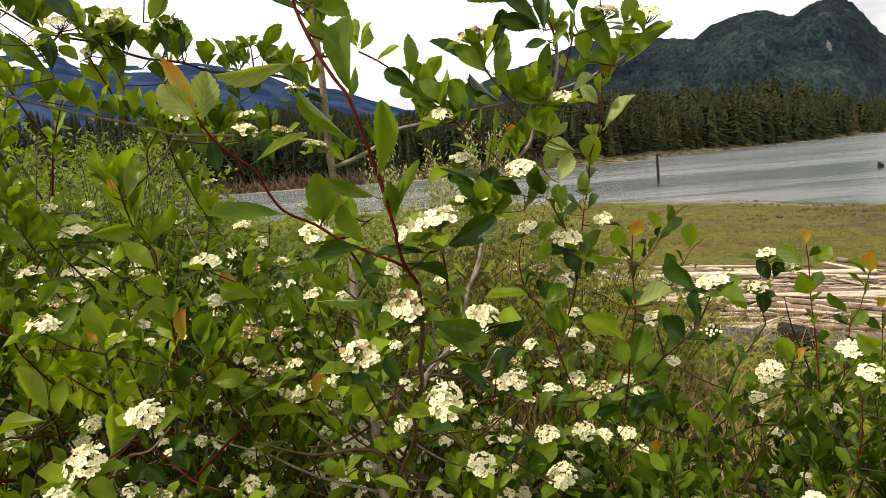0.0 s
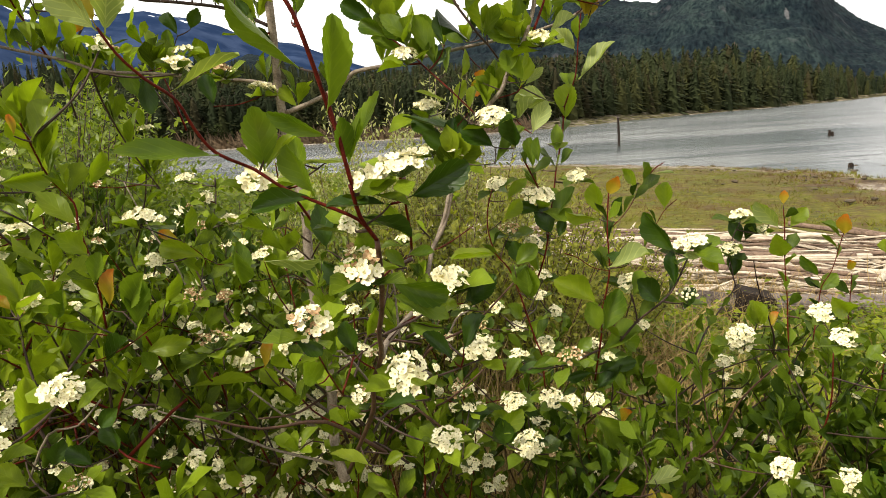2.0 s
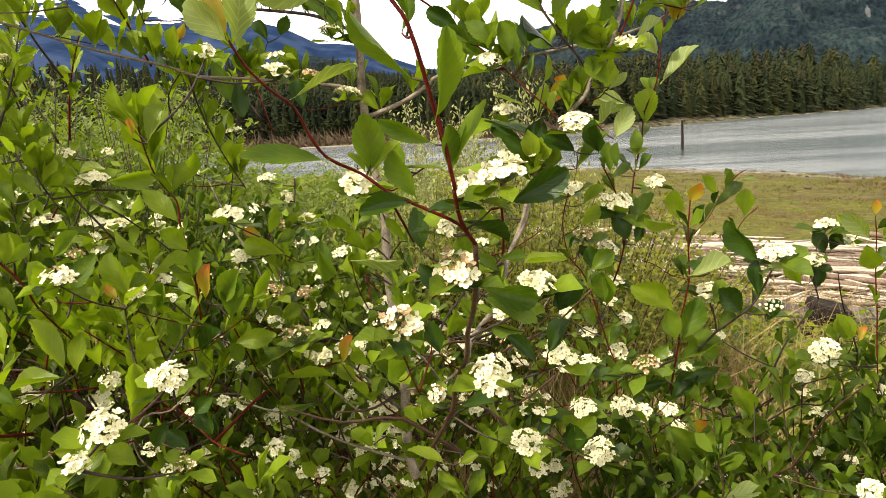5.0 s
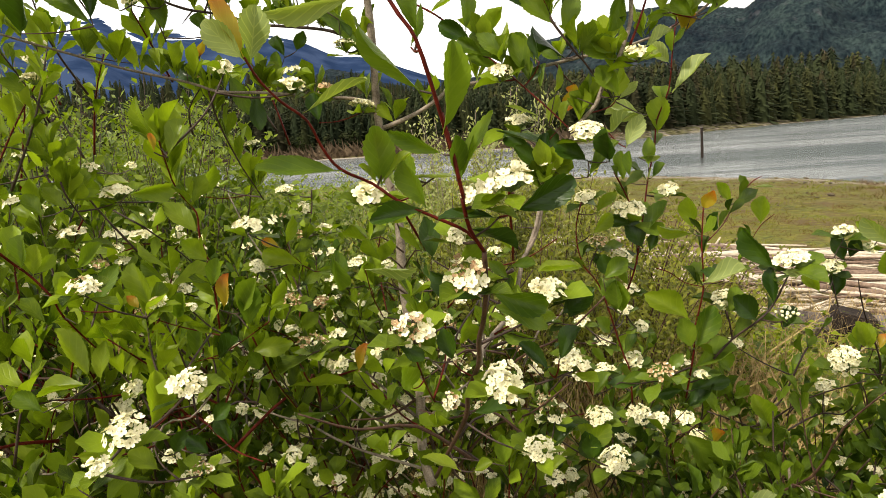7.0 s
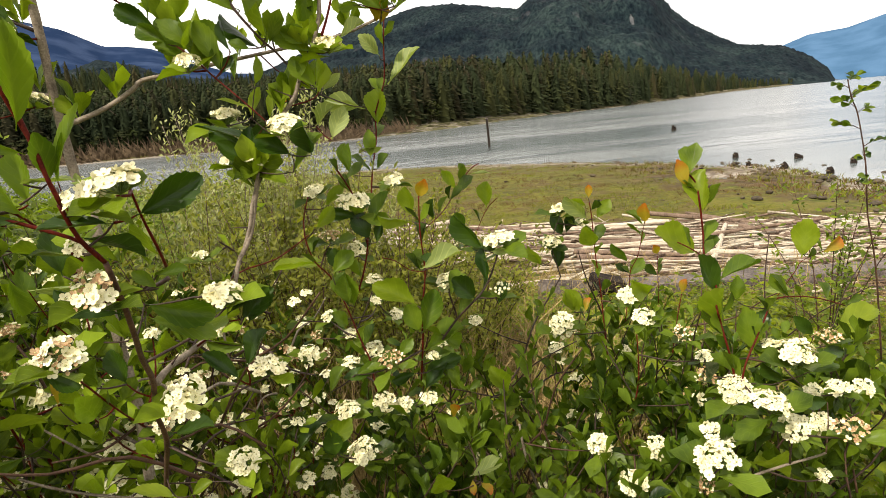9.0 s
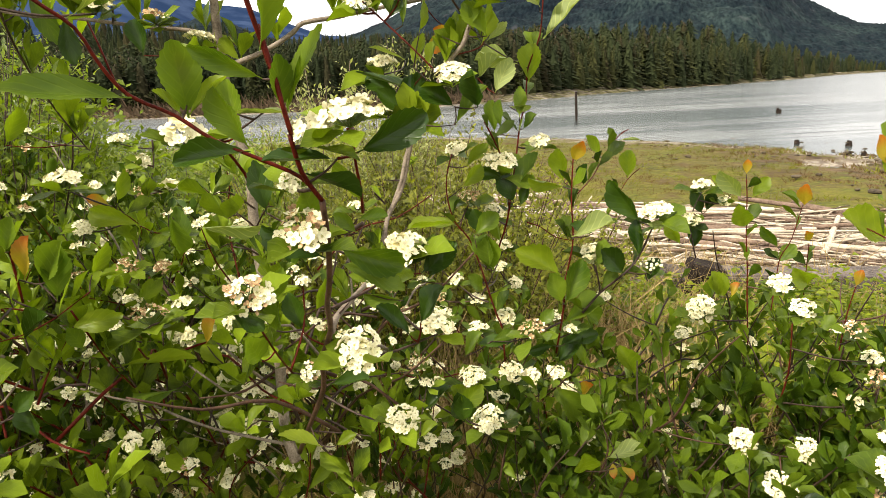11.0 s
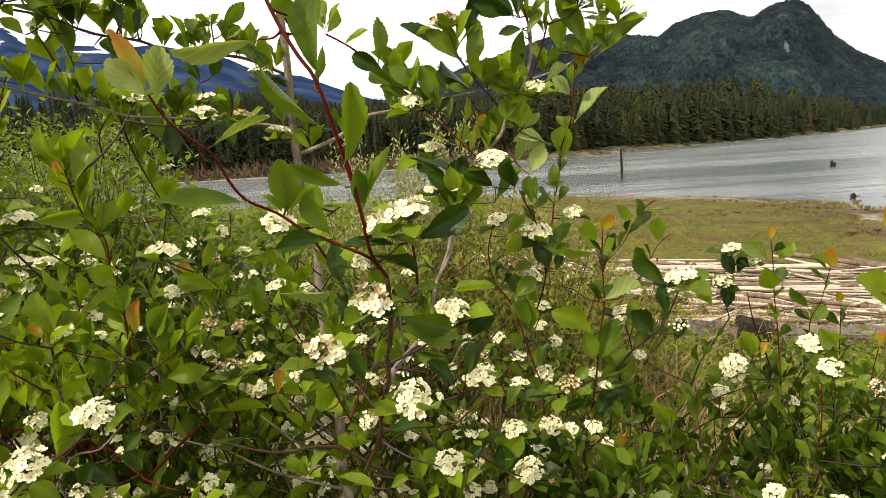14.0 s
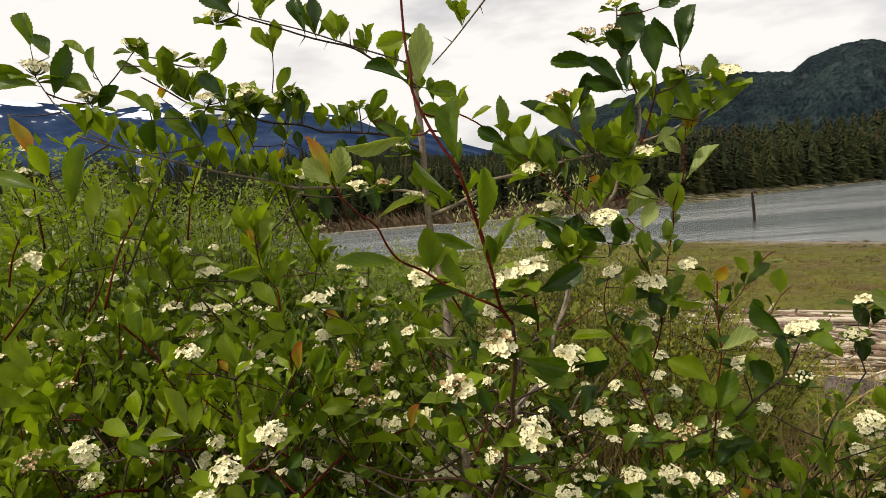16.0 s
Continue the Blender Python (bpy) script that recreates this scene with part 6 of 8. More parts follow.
leaf(RIGHT, 'y', (0.403, 1.150, 1.388), (0.377, 1.150, 1.425), 0.021, 15)
leaf(RIGHT, 'y', (0.475, 1.200, 1.340), (0.478, 1.200, 1.391), 0.031, 0)
leaf(RIGHT, 'p', (0.278, 0.930, 1.307), (0.341, 0.930, 1.326), 0.032, 0)
leaf(RIGHT, 'd', (0.317, 0.950, 1.305), (0.285, 0.950, 1.321), 0.020, 0)
leaf(RIGHT, 'g', (0.272, 0.950, 1.203), (0.255, 0.950, 1.252), 0.029, 0)
leaf(RIGHT, 'g', (0.276, 0.950, 1.202), (0.303, 0.950, 1.267), 0.034, 31)
leaf(RIGHT, 'y', (0.275, 0.970, 1.240), (0.217, 0.970, 1.289), 0.038, 28)
leaf(RIGHT, 'y', (0.079, 1.200, 1.271), (0.153, 1.200, 1.285), 0.040, -55)
leaf(RIGHT, 'g', (0.155, 1.000, 1.303), (0.192, 1.000, 1.332), 0.029, 0)
leaf(RIGHT, 'g', (0.183, 1.000, 1.246), (0.175, 1.000, 1.299), 0.034, 0)
leaf(RIGHT, 'd', (0.205, 1.030, 1.378), (0.166, 1.030, 1.398), 0.022, 0)
leaf(RIGHT, 'd', (0.223, 1.030, 1.341), (0.199, 1.030, 1.388), 0.034, 0)
leaf(RIGHT, 'g', (0.221, 1.030, 1.359), (0.261, 1.030, 1.413), 0.031, -37)
leaf(RIGHT, 'd', (0.232, 1.030, 1.335), (0.244, 1.030, 1.364), 0.017, 0)
leaf(RIGHT, 'd', (0.181, 1.080, 1.304), (0.158, 1.080, 1.328), 0.019, 0)
leaf(RIGHT, 'g', (0.175, 1.050, 1.199), (0.151, 1.029, 1.230), 0.025, 0)
leaf(RIGHT, 'g', (0.217, 1.050, 1.207), (0.187, 1.050, 1.168), 0.023, 0)
leaf(RIGHT, 'd', (0.380, 0.940, 1.320), (0.336, 0.940, 1.377), 0.034, -33)
leaf(RIGHT, 'd', (0.381, 0.940, 1.268), (0.380, 0.940, 1.322), 0.021, 0)
leaf(RIGHT, 'p', (0.424, 0.940, 1.312), (0.394, 0.940, 1.314), 0.012, -45)
leaf(RIGHT, 'd', (0.365, 0.950, 1.241), (0.328, 0.950, 1.281), 0.034, 0)
leaf(RIGHT, 'd', (0.400, 0.950, 1.227), (0.417, 0.950, 1.260), 0.021, 0)
leaf(RIGHT, 'y', (0.584, 1.200, 1.207), (0.559, 1.200, 1.248), 0.023, 0)
leaf(RIGHT, 'd', (0.672, 1.280, 1.244), (0.645, 1.280, 1.294), 0.030, 0)
leaf(RIGHT, 'd', (0.679, 1.280, 1.249), (0.695, 1.280, 1.288), 0.023, 0)
leaf(RIGHT, 'd', (0.656, 1.280, 1.172), (0.666, 1.280, 1.226), 0.031, 0)
leaf(RIGHT, 'y', (0.713, 1.250, 1.309), (0.675, 1.250, 1.327), 0.023, 0)
leaf(RIGHT, 'y', (0.590, 1.050, 1.152), (0.564, 1.050, 1.197), 0.032, 0)
leaf(RIGHT, 'g', (0.369, 1.000, 1.341), (0.356, 1.000, 1.372), 0.019, 0)
leaf(RIGHT, 'y', (0.139, 1.000, 1.374), (0.170, 1.000, 1.403), 0.022, 40)
leaf(RIGHT, 'y', (0.668, 0.820, 1.354), (0.673, 0.820, 1.417), 0.039, 0)
leaf(RIGHT, 'o', (0.651, 0.830, 1.394), (0.636, 0.830, 1.433), 0.020, 0)
leaf(RIGHT, 'y', (0.677, 0.840, 1.291), (0.603, 0.840, 1.335), 0.047, 14)
leaf(RIGHT, 'o', (0.777, 1.130, 1.282), (0.767, 1.114, 1.322), 0.025, 0)
leaf(RIGHT, 'p', (0.636, 1.100, 1.309), (0.597, 1.100, 1.357), 0.029, 0)
leaf(RIGHT, 'y', (0.655, 1.100, 1.309), (0.684, 1.100, 1.344), 0.025, 0)
leaf(RIGHT, 'o', (0.641, 1.100, 1.350), (0.642, 1.100, 1.375), 0.014, 0)
leaf(RIGHT, 'y', (0.645, 1.100, 1.258), (0.620, 1.079, 1.300), 0.034, 0)
leaf(RIGHT, 'g', (0.749, 1.150, 1.201), (0.716, 1.150, 1.243), 0.020, 0)
leaf(RIGHT, 'g', (0.752, 1.150, 1.172), (0.784, 1.150, 1.206), 0.029, 0)
leaf(RIGHT, 'd', (0.679, 0.800, 1.236), (0.646, 0.800, 1.302), 0.035, 32)
leaf(RIGHT, 'g', (0.681, 0.800, 1.260), (0.752, 0.800, 1.278), 0.036, -29)
leaf(RIGHT, 'y', (0.682, 0.800, 1.194), (0.663, 0.770, 1.248), 0.040, 0)
leaf(RIGHT, 'g', (0.756, 0.850, 1.201), (0.755, 0.850, 1.241), 0.022, 0)
leaf(RIGHT, 'y', (1.228, 1.200, 1.130), (1.243, 1.200, 1.221), 0.058, 0)
leaf(RIGHT, 'o', (1.284, 1.200, 1.135), (1.342, 1.200, 1.161), 0.029, 52)
leaf(RIGHT, 'p', (0.911, 0.900, 1.182), (0.856, 0.900, 1.196), 0.023, 35)
leaf(RIGHT, 'd', (0.744, 0.800, 1.163), (0.764, 0.800, 1.202), 0.025, 0)
leaf(RIGHT, 'o', (0.851, 1.200, 1.194), (0.834, 1.190, 1.218), 0.018, 0)
leaf(RIGHT, 'o', (0.693, 0.900, 1.210), (0.701, 0.900, 1.234), 0.014, 0)
leaf(RIGHT, 'y', (0.696, 1.000, 1.182), (0.661, 0.974, 1.216), 0.034, 0)
leaf(RIGHT, 'd', (0.854, 0.800, 1.144), (0.816, 0.800, 1.180), 0.020, -30)
leaf(RIGHT, 'y', (1.117, 1.000, 1.045), (1.214, 1.000, 1.067), 0.050, -14)
leaf(RIGHT, 'y', (0.577, 1.050, 1.154), (0.567, 1.050, 1.197), 0.024, 0)
leaf(RIGHT, 'o', (0.599, 1.050, 1.151), (0.612, 1.050, 1.175), 0.015, 0)
leaf(RIGHT, 'g', (0.727, 0.780, 1.149), (0.709, 0.780, 1.218), 0.036, 0)
leaf(RIGHT, 'd', (0.659, 0.780, 1.124), (0.631, 0.764, 1.159), 0.024, 0)
leaf(RIGHT, 'd', (0.752, 0.750, 1.111), (0.715, 0.750, 1.145), 0.022, -43)
leaf(RIGHT, 'g', (0.784, 0.740, 1.122), (0.836, 0.740, 1.126), 0.023, 31)
leaf(RIGHT, 'd', (0.864, 0.800, 1.113), (0.916, 0.800, 1.109), 0.021, 0)
leaf(RIGHT, 'y', (1.214, 1.100, 0.966), (1.321, 1.100, 0.958), 0.060, -27)
leaf(RIGHT, 'd', (0.777, 0.700, 1.096), (0.732, 0.700, 1.105), 0.019, -12)
leaf(RIGHT, 'y', (0.697, 0.750, 0.993), (0.772, 0.750, 0.966), 0.044, -52)
leaf(RIGHT, 'd', (0.618, 0.700, 1.073), (0.595, 0.683, 1.109), 0.022, 0)
leaf(RIGHT, 'y', (0.751, 1.000, 0.912), (0.798, 1.000, 0.909), 0.029, 0)
leaf(RIGHT, 'g', (0.307, 0.980, 1.189), (0.340, 0.980, 1.157), 0.029, 0)
leaf(RIGHT, 'g', (0.280, 0.970, 1.165), (0.348, 0.970, 1.194), 0.039, 0)
leaf(RIGHT, 'd', (0.201, 0.950, 1.155), (0.149, 0.950, 1.154), 0.021, 0)
leaf(RIGHT, 'd', (0.290, 0.990, 1.122), (0.343, 0.990, 1.134), 0.025, 0)
leaf(RIGHT, 'd', (0.278, 0.990, 1.090), (0.318, 0.990, 1.132), 0.030, 0)
leaf(RIGHT, 'd', (0.260, 0.950, 1.139), (0.221, 0.950, 1.136), 0.017, 0)
leaf(RIGHT, 'g', (0.237, 0.950, 1.171), (0.258, 0.950, 1.197), 0.019, 0)
leaf(RIGHT, 'g', (0.311, 1.100, 0.991), (0.360, 1.100, 0.925), 0.052, 0)
leaf(RIGHT, 'o', (0.323, 1.000, 1.027), (0.329, 0.975, 1.055), 0.021, 0)
leaf(RIGHT, 'o', (0.312, 0.820, 1.018), (0.318, 0.800, 1.010), 0.013, 0)
leaf(RIGHT, 'o', (0.300, 0.820, 1.025), (0.297, 0.806, 1.010), 0.011, 0)
leaf(RIGHT, 'y', (0.255, 0.800, 1.031), (0.243, 0.772, 1.079), 0.034, 0)
leaf(RIGHT, 'p', (0.304, 0.850, 1.010), (0.357, 0.850, 1.023), 0.024, 0)
leaf(RIGHT, 'y', (0.457, 1.100, 0.996), (0.436, 1.100, 1.056), 0.036, 33)
leaf(RIGHT, 'y', (0.489, 1.100, 0.973), (0.427, 1.100, 0.979), 0.030, -37)
leaf(RIGHT, 'y', (0.150, 1.050, 1.007), (0.116, 1.050, 1.037), 0.025, 0)
leaf(RIGHT, 'd', (0.135, 1.000, 1.002), (0.120, 0.979, 1.060), 0.039, 0)
leaf(RIGHT, 'd', (0.067, 1.000, 1.027), (0.106, 1.000, 1.062), 0.030, 0)
leaf(MAIN, 'p', (-0.095, 0.530, 1.680), (-0.085, 0.530, 1.741), 0.024, 0)
leaf(MAIN, 'y', (-0.095, 0.550, 1.736), (-0.135, 0.550, 1.728), 0.019, 0)
leaf(MAIN, 'g', (-0.093, 0.550, 1.684), (-0.060, 0.550, 1.672), 0.019, 0)
leaf(MAIN, 'd', (-0.345, 0.950, 1.874), (-0.354, 0.950, 1.938), 0.029, 0)
leaf(MAIN, 'd', (-0.325, 0.950, 1.878), (-0.327, 0.950, 1.934), 0.026, 0)
leaf(MAIN, 'd', (-0.439, 0.900, 1.902), (-0.501, 0.900, 1.944), 0.030, 0)
leaf(MAIN, 'g', (-0.298, 1.000, 1.875), (-0.291, 1.000, 1.903), 0.016, 0)
leaf(MAIN, 'g', (-0.770, 0.850, 1.876), (-0.773, 0.850, 1.937), 0.028, 0)
leaf(MAIN, 'g', (-0.738, 0.850, 1.860), (-0.763, 0.850, 1.903), 0.028, 0)
leaf(MAIN, 'y', (-0.709, 0.900, 1.868), (-0.753, 0.900, 1.898), 0.023, 33)
leaf(MAIN, 'g', (-0.703, 0.900, 1.836), (-0.696, 0.900, 1.884), 0.021, -40)
leaf(MAIN, 'g', (-0.759, 0.850, 1.814), (-0.841, 0.850, 1.840), 0.030, 0)
leaf(MAIN, 'd', (-0.741, 0.850, 1.794), (-0.706, 0.850, 1.877), 0.030, 0)
leaf(MAIN, 'g', (-0.705, 0.900, 1.798), (-0.750, 0.900, 1.842), 0.029, 0)
leaf(MAIN, 'd', (-0.704, 0.900, 1.779), (-0.660, 0.900, 1.813), 0.026, 0)
leaf(MAIN, 'g', (-0.632, 0.950, 1.857), (-0.646, 0.950, 1.907), 0.029, 0)
leaf(MAIN, 'g', (-0.641, 0.950, 1.845), (-0.696, 0.950, 1.866), 0.022, -51)
leaf(MAIN, 'g', (-0.538, 0.980, 1.833), (-0.506, 0.980, 1.896), 0.024, 25)
leaf(MAIN, 'g', (-0.442, 1.050, 1.808), (-0.413, 1.050, 1.848), 0.022, 0)
leaf(MAIN, 'o', (-0.405, 0.950, 1.853), (-0.398, 0.950, 1.880), 0.016, 0)
leaf(MAIN, 'g', (-0.396, 1.050, 1.753), (-0.406, 1.050, 1.814), 0.029, 0)
leaf(MAIN, 'y', (-0.681, 0.750, 1.655), (-0.683, 0.721, 1.703), 0.025, 0)
leaf(MAIN, 'o', (-0.781, 0.800, 1.766), (-0.753, 0.800, 1.705), 0.024, 0)
leaf(MAIN, 'g', (-0.658, 0.750, 1.604), (-0.617, 0.750, 1.698), 0.031, 0)
leaf(MAIN, 'y', (-0.702, 0.850, 1.581), (-0.685, 0.850, 1.655), 0.030, -48)
leaf(MAIN, 'g', (-0.696, 0.750, 1.640), (-0.769, 0.750, 1.666), 0.027, 0)
leaf(MAIN, 'g', (-0.186, 1.000, 1.659), (-0.248, 1.000, 1.724), 0.029, 42)
leaf(MAIN, 'd', (0.132, 0.890, 1.749), (0.053, 0.890, 1.774), 0.026, 27)
leaf(MAIN, 'd', (0.158, 0.890, 1.723), (0.103, 0.890, 1.723), 0.023, 0)
leaf(MAIN, 'd', (0.204, 0.900, 1.731), (0.197, 0.900, 1.807), 0.032, 0)
leaf(MAIN, 'd', (0.239, 0.900, 1.766), (0.205, 0.900, 1.816), 0.026, -29)
leaf(MAIN, 'd', (0.238, 0.900, 1.755), (0.266, 0.900, 1.831), 0.032, 0)
leaf(MAIN, 'd', (0.156, 0.900, 1.754), (0.180, 0.900, 1.844), 0.042, 0)
leaf(MAIN, 'd', (0.163, 0.900, 1.775), (0.130, 0.873, 1.797), 0.027, 0)
leaf(MAIN, 'g', (0.260, 0.920, 1.666), (0.221, 0.920, 1.747), 0.030, 23)
leaf(MAIN, 'g', (0.270, 0.920, 1.660), (0.345, 0.920, 1.712), 0.026, 0)
leaf(MAIN, 'g', (0.284, 0.920, 1.704), (0.287, 0.920, 1.760), 0.026, 0)
leaf(MAIN, 'y', (0.221, 0.920, 1.671), (0.218, 0.920, 1.716), 0.025, 0)
leaf(MAIN, 'o', (0.255, 0.950, 1.653), (0.258, 0.930, 1.677), 0.017, 0)
leaf(MAIN, 'g', (0.169, 0.900, 1.702), (0.148, 0.900, 1.653), 0.023, 4)
leaf(MAIN, 'd', (0.210, 0.900, 1.830), (0.238, 0.865, 1.839), 0.026, 0)
leaf(MAIN, 'g', (-0.039, 0.540, 1.498), (-0.025, 0.530, 1.534), 0.013, -62)
leaf(MAIN, 'g', (-0.066, 0.550, 1.480), (-0.081, 0.540, 1.518), 0.020, -30)

leaf(MAIN, 'g', (-0.062, 0.530, 1.605), (-0.058, 0.510, 1.662), 0.028, -35)
leaf(MAIN, 'y', (-0.069, 0.530, 1.637), (-0.056, 0.530, 1.669), 0.016, 45)

# flower clusters
flowers(MAIN, 'w', (-0.439, 0.900, 1.785), 0.032, 0.71)
flowers(MAIN, 'w', (-0.477, 0.850, 1.764), 0.036, 0.45)
flowers(MAIN, 'w', (-0.480, 0.800, 1.729), 0.020, 0.83)
flowers(MAIN, 'w', (-0.427, 0.880, 1.767), 0.037, 0.40)
flowers(MAIN, 'w', (-0.401, 1.000, 1.792), 0.034, 0.38)
flowers(MAIN, 'w', (-0.428, 1.000, 1.780), 0.021, 1.00)
flowers(MAIN, 'w', (-0.315, 0.800, 1.631), 0.021, 1.00)
flowers(MAIN, 'w', (-0.237, 0.800, 1.603), 0.034, 0.50)
flowers(MAIN, 'w', (-0.295, 1.000, 1.643), 0.026, 0.50)
flowers(MAIN, 'b', (-0.244, 1.000, 1.614), 0.030, 0.43)
flowers(MAIN, 'b', (-0.290, 1.050, 1.765), 0.022, 0.50)
flowers(MAIN, 'w', (-0.235, 1.050, 1.713), 0.016, 0.43)
flowers(MAIN, 'w', (-0.212, 1.000, 1.675), 0.034, 0.31)
flowers(MAIN, 'b', (-0.244, 1.000, 1.612), 0.026, 0.58)
flowers(MAIN, 'w', (-0.198, 1.020, 1.588), 0.035, 0.31)
flowers(MAIN, 'b', (0.059, 0.890, 1.713), 0.041, 0.55)
flowers(MAIN, 'w', (0.010, 0.920, 1.612), 0.035, 0.56)
flowers(MAIN, 'w', (0.038, 1.020, 1.546), 0.049, 0.45)
flowers(MAIN, 'w', (0.114, 0.880, 1.529), 0.038, 0.70)
flowers(MAIN, 'w', (0.180, 0.880, 1.619), 0.034, 0.50)
flowers(MAIN, 'w', (-0.752, 1.100, 1.565), 0.029, 0.42)
flowers(MAIN, 'w', (-0.740, 1.300, 1.518), 0.023, 0.62)
flowers(MAIN, 'w', (-0.565, 0.950, 1.483), 0.050, 0.38)
flowers(MAIN, 'w', (-0.642, 0.950, 1.426), 0.047, 0.45)
flowers(MAIN, 'w', (-0.701, 1.150, 1.395), 0.046, 0.39)
flowers(MAIN, 'w', (-0.628, 1.100, 1.396), 0.039, 0.56)
flowers(MAIN, 'w', (-0.676, 1.100, 1.377), 0.025, 0.80)
flowers(MAIN, 'w', (-0.557, 1.100, 1.389), 0.025, 1.00)
flowers(MAIN, 'w', (-0.405, 1.030, 1.413), 0.050, 0.41)
flowers(MAIN, 'w', (-0.524, 1.200, 1.474), 0.016, 0.67)
flowers(MAIN, 'w', (-0.425, 1.300, 1.450), 0.035, 0.50)
flowers(MAIN, 'w', (-0.391, 1.300, 1.410), 0.029, 0.80)
flowers(MAIN, 'w', (-0.352, 1.300, 1.362), 0.035, 0.58)
flowers(MAIN, 'b', (-0.406, 1.300, 1.355), 0.023, 0.75)
flowers(MAIN, 'w', (-0.418, 1.090, 1.334), 0.029, 0.75)
flowers(MAIN, 'w', (-0.435, 1.100, 1.303), 0.025, 0.50)
flowers(MAIN, 'w', (-0.564, 1.100, 1.298), 0.030, 0.42)
flowers(MAIN, 'w', (-0.523, 1.100, 1.285), 0.020, 0.75)
flowers(MAIN, 'm', (-0.477, 0.720, 1.393), 0.036, 0.64)
flowers(MAIN, 'w', (-0.428, 0.780, 1.356), 0.021, 0.75)
flowers(MAIN, 'w', (-0.450, 0.900, 1.317), 0.016, 0.75)
flowers(MAIN, 'b', (-0.576, 0.900, 1.385), 0.024, 0.67)
flowers(MAIN, 'b', (-0.499, 1.000, 1.473), 0.018, 0.75)
flowers(MAIN, 'b', (-0.352, 1.050, 1.281), 0.033, 0.57)
flowers(MAIN, 'b', (-0.300, 1.050, 1.275), 0.028, 0.83)
flowers(MAIN, 'w', (-0.122, 0.610, 1.488), 0.029, 0.73)
flowers(MAIN, 'w', (-0.025, 0.535, 1.489), 0.025, 0.82)
flowers(MAIN, 'w', (-0.002, 0.530, 1.498), 0.034, 0.63)
flowers(MAIN, 'w', (-0.045, 0.570, 1.453), 0.017, 0.86)
flowers(MAIN, 'm', (-0.039, 0.560, 1.422), 0.037, 0.87)
flowers(MAIN, 'w', (-0.010, 0.900, 1.375), 0.020, 0.50)
flowers(MAIN, 'w', (0.037, 0.665, 1.377), 0.041, 0.43)
flowers(MAIN, 'w', (0.040, 1.000, 1.487), 0.035, 0.50)
flowers(MAIN, 'w', (0.068, 0.950, 1.482), 0.037, 0.44)
flowers(RIGHT, 'w', (0.149, 1.110, 1.418), 0.034, 0.71)
flowers(RIGHT, 'w', (0.204, 1.040, 1.401), 0.055, 0.58)
flowers(RIGHT, 'b', (0.164, 1.090, 1.343), 0.039, 0.62)
flowers(RIGHT, 'w', (0.206, 1.100, 1.314), 0.029, 1.00)
flowers(MAIN, 'w', (-0.352, 1.300, 1.363), 0.029, 0.60)
flowers(MAIN, 'w', (-0.243, 1.100, 1.328), 0.039, 0.50)
flowers(MAIN, 'w', (-0.196, 1.100, 1.318), 0.025, 1.00)
flowers(MAIN, 'b', (-0.302, 1.050, 1.275), 0.024, 0.80)
flowers(MAIN, 'b', (-0.623, 1.000, 1.222), 0.028, 0.58)
flowers(MAIN, 'w', (-0.340, 0.660, 1.298), 0.036, 0.83)
flowers(MAIN, 'w', (-0.357, 0.570, 1.290), 0.039, 0.67)
flowers(MAIN, 'w', (-0.372, 0.550, 1.268), 0.023, 0.56)
flowers(MAIN, 'w', (-0.558, 0.900, 1.197), 0.029, 0.86)
flowers(MAIN, 'b', (-0.306, 0.600, 1.234), 0.022, 0.38)
flowers(MAIN, 'b', (-0.295, 0.950, 1.236), 0.056, 0.27)
flowers(MAIN, 'w', (-0.404, 1.000, 1.170), 0.014, 0.83)
flowers(MAIN, 'w', (-0.395, 1.100, 1.118), 0.025, 0.80)
flowers(MAIN, 'w', (-0.399, 1.100, 1.032), 0.031, 1.00)
flowers(MAIN, 'w', (-0.439, 1.000, 1.112), 0.019, 1.00)
flowers(MAIN, 'w', (-0.396, 1.100, 1.152), 0.020, 0.38)
flowers(MAIN, 'w', (-0.266, 1.000, 1.233), 0.027, 0.50)
flowers(MAIN, 'w', (-0.380, 1.000, 1.014), 0.033, 0.43)
flowers(MAIN, 'w', (-0.335, 1.000, 1.011), 0.019, 1.00)
flowers(MAIN, 'w', (-0.607, 0.800, 1.230), 0.018, 0.50)
flowers(MAIN, 'w', (-0.315, 1.100, 1.150), 0.030, 1.00)
flowers(MAIN, 'm', (-0.096, 0.635, 1.354), 0.037, 1.00)
flowers(MAIN, 'w', (-0.085, 0.900, 1.283), 0.020, 0.80)
flowers(MAIN, 'w', (-0.172, 0.900, 1.292), 0.012, 1.00)
flowers(MAIN, 'w', (0.006, 0.800, 1.307), 0.018, 1.00)
flowers(MAIN, 'w', (-0.205, 1.000, 1.198), 0.023, 1.00)
flowers(MAIN, 'w', (-0.160, 1.000, 1.191), 0.014, 1.00)
flowers(MAIN, 'w', (-0.235, 1.000, 1.193), 0.027, 0.83)
flowers(MAIN, 'w', (-0.296, 1.100, 1.135), 0.030, 0.50)
flowers(MAIN, 'm', (-0.081, 0.850, 1.181), 0.023, 1.00)
flowers(MAIN, 'w', (-0.011, 0.660, 1.287), 0.042, 0.86)
flowers(MAIN, 'w', (0.063, 0.700, 1.287), 0.035, 0.55)
flowers(MAIN, 'w', (0.024, 0.700, 1.189), 0.032, 0.80)
flowers(MAIN, 'b', (0.059, 1.000, 1.103), 0.028, 0.67)
flowers(MAIN, 'w', (0.073, 1.000, 1.073), 0.023, 0.40)
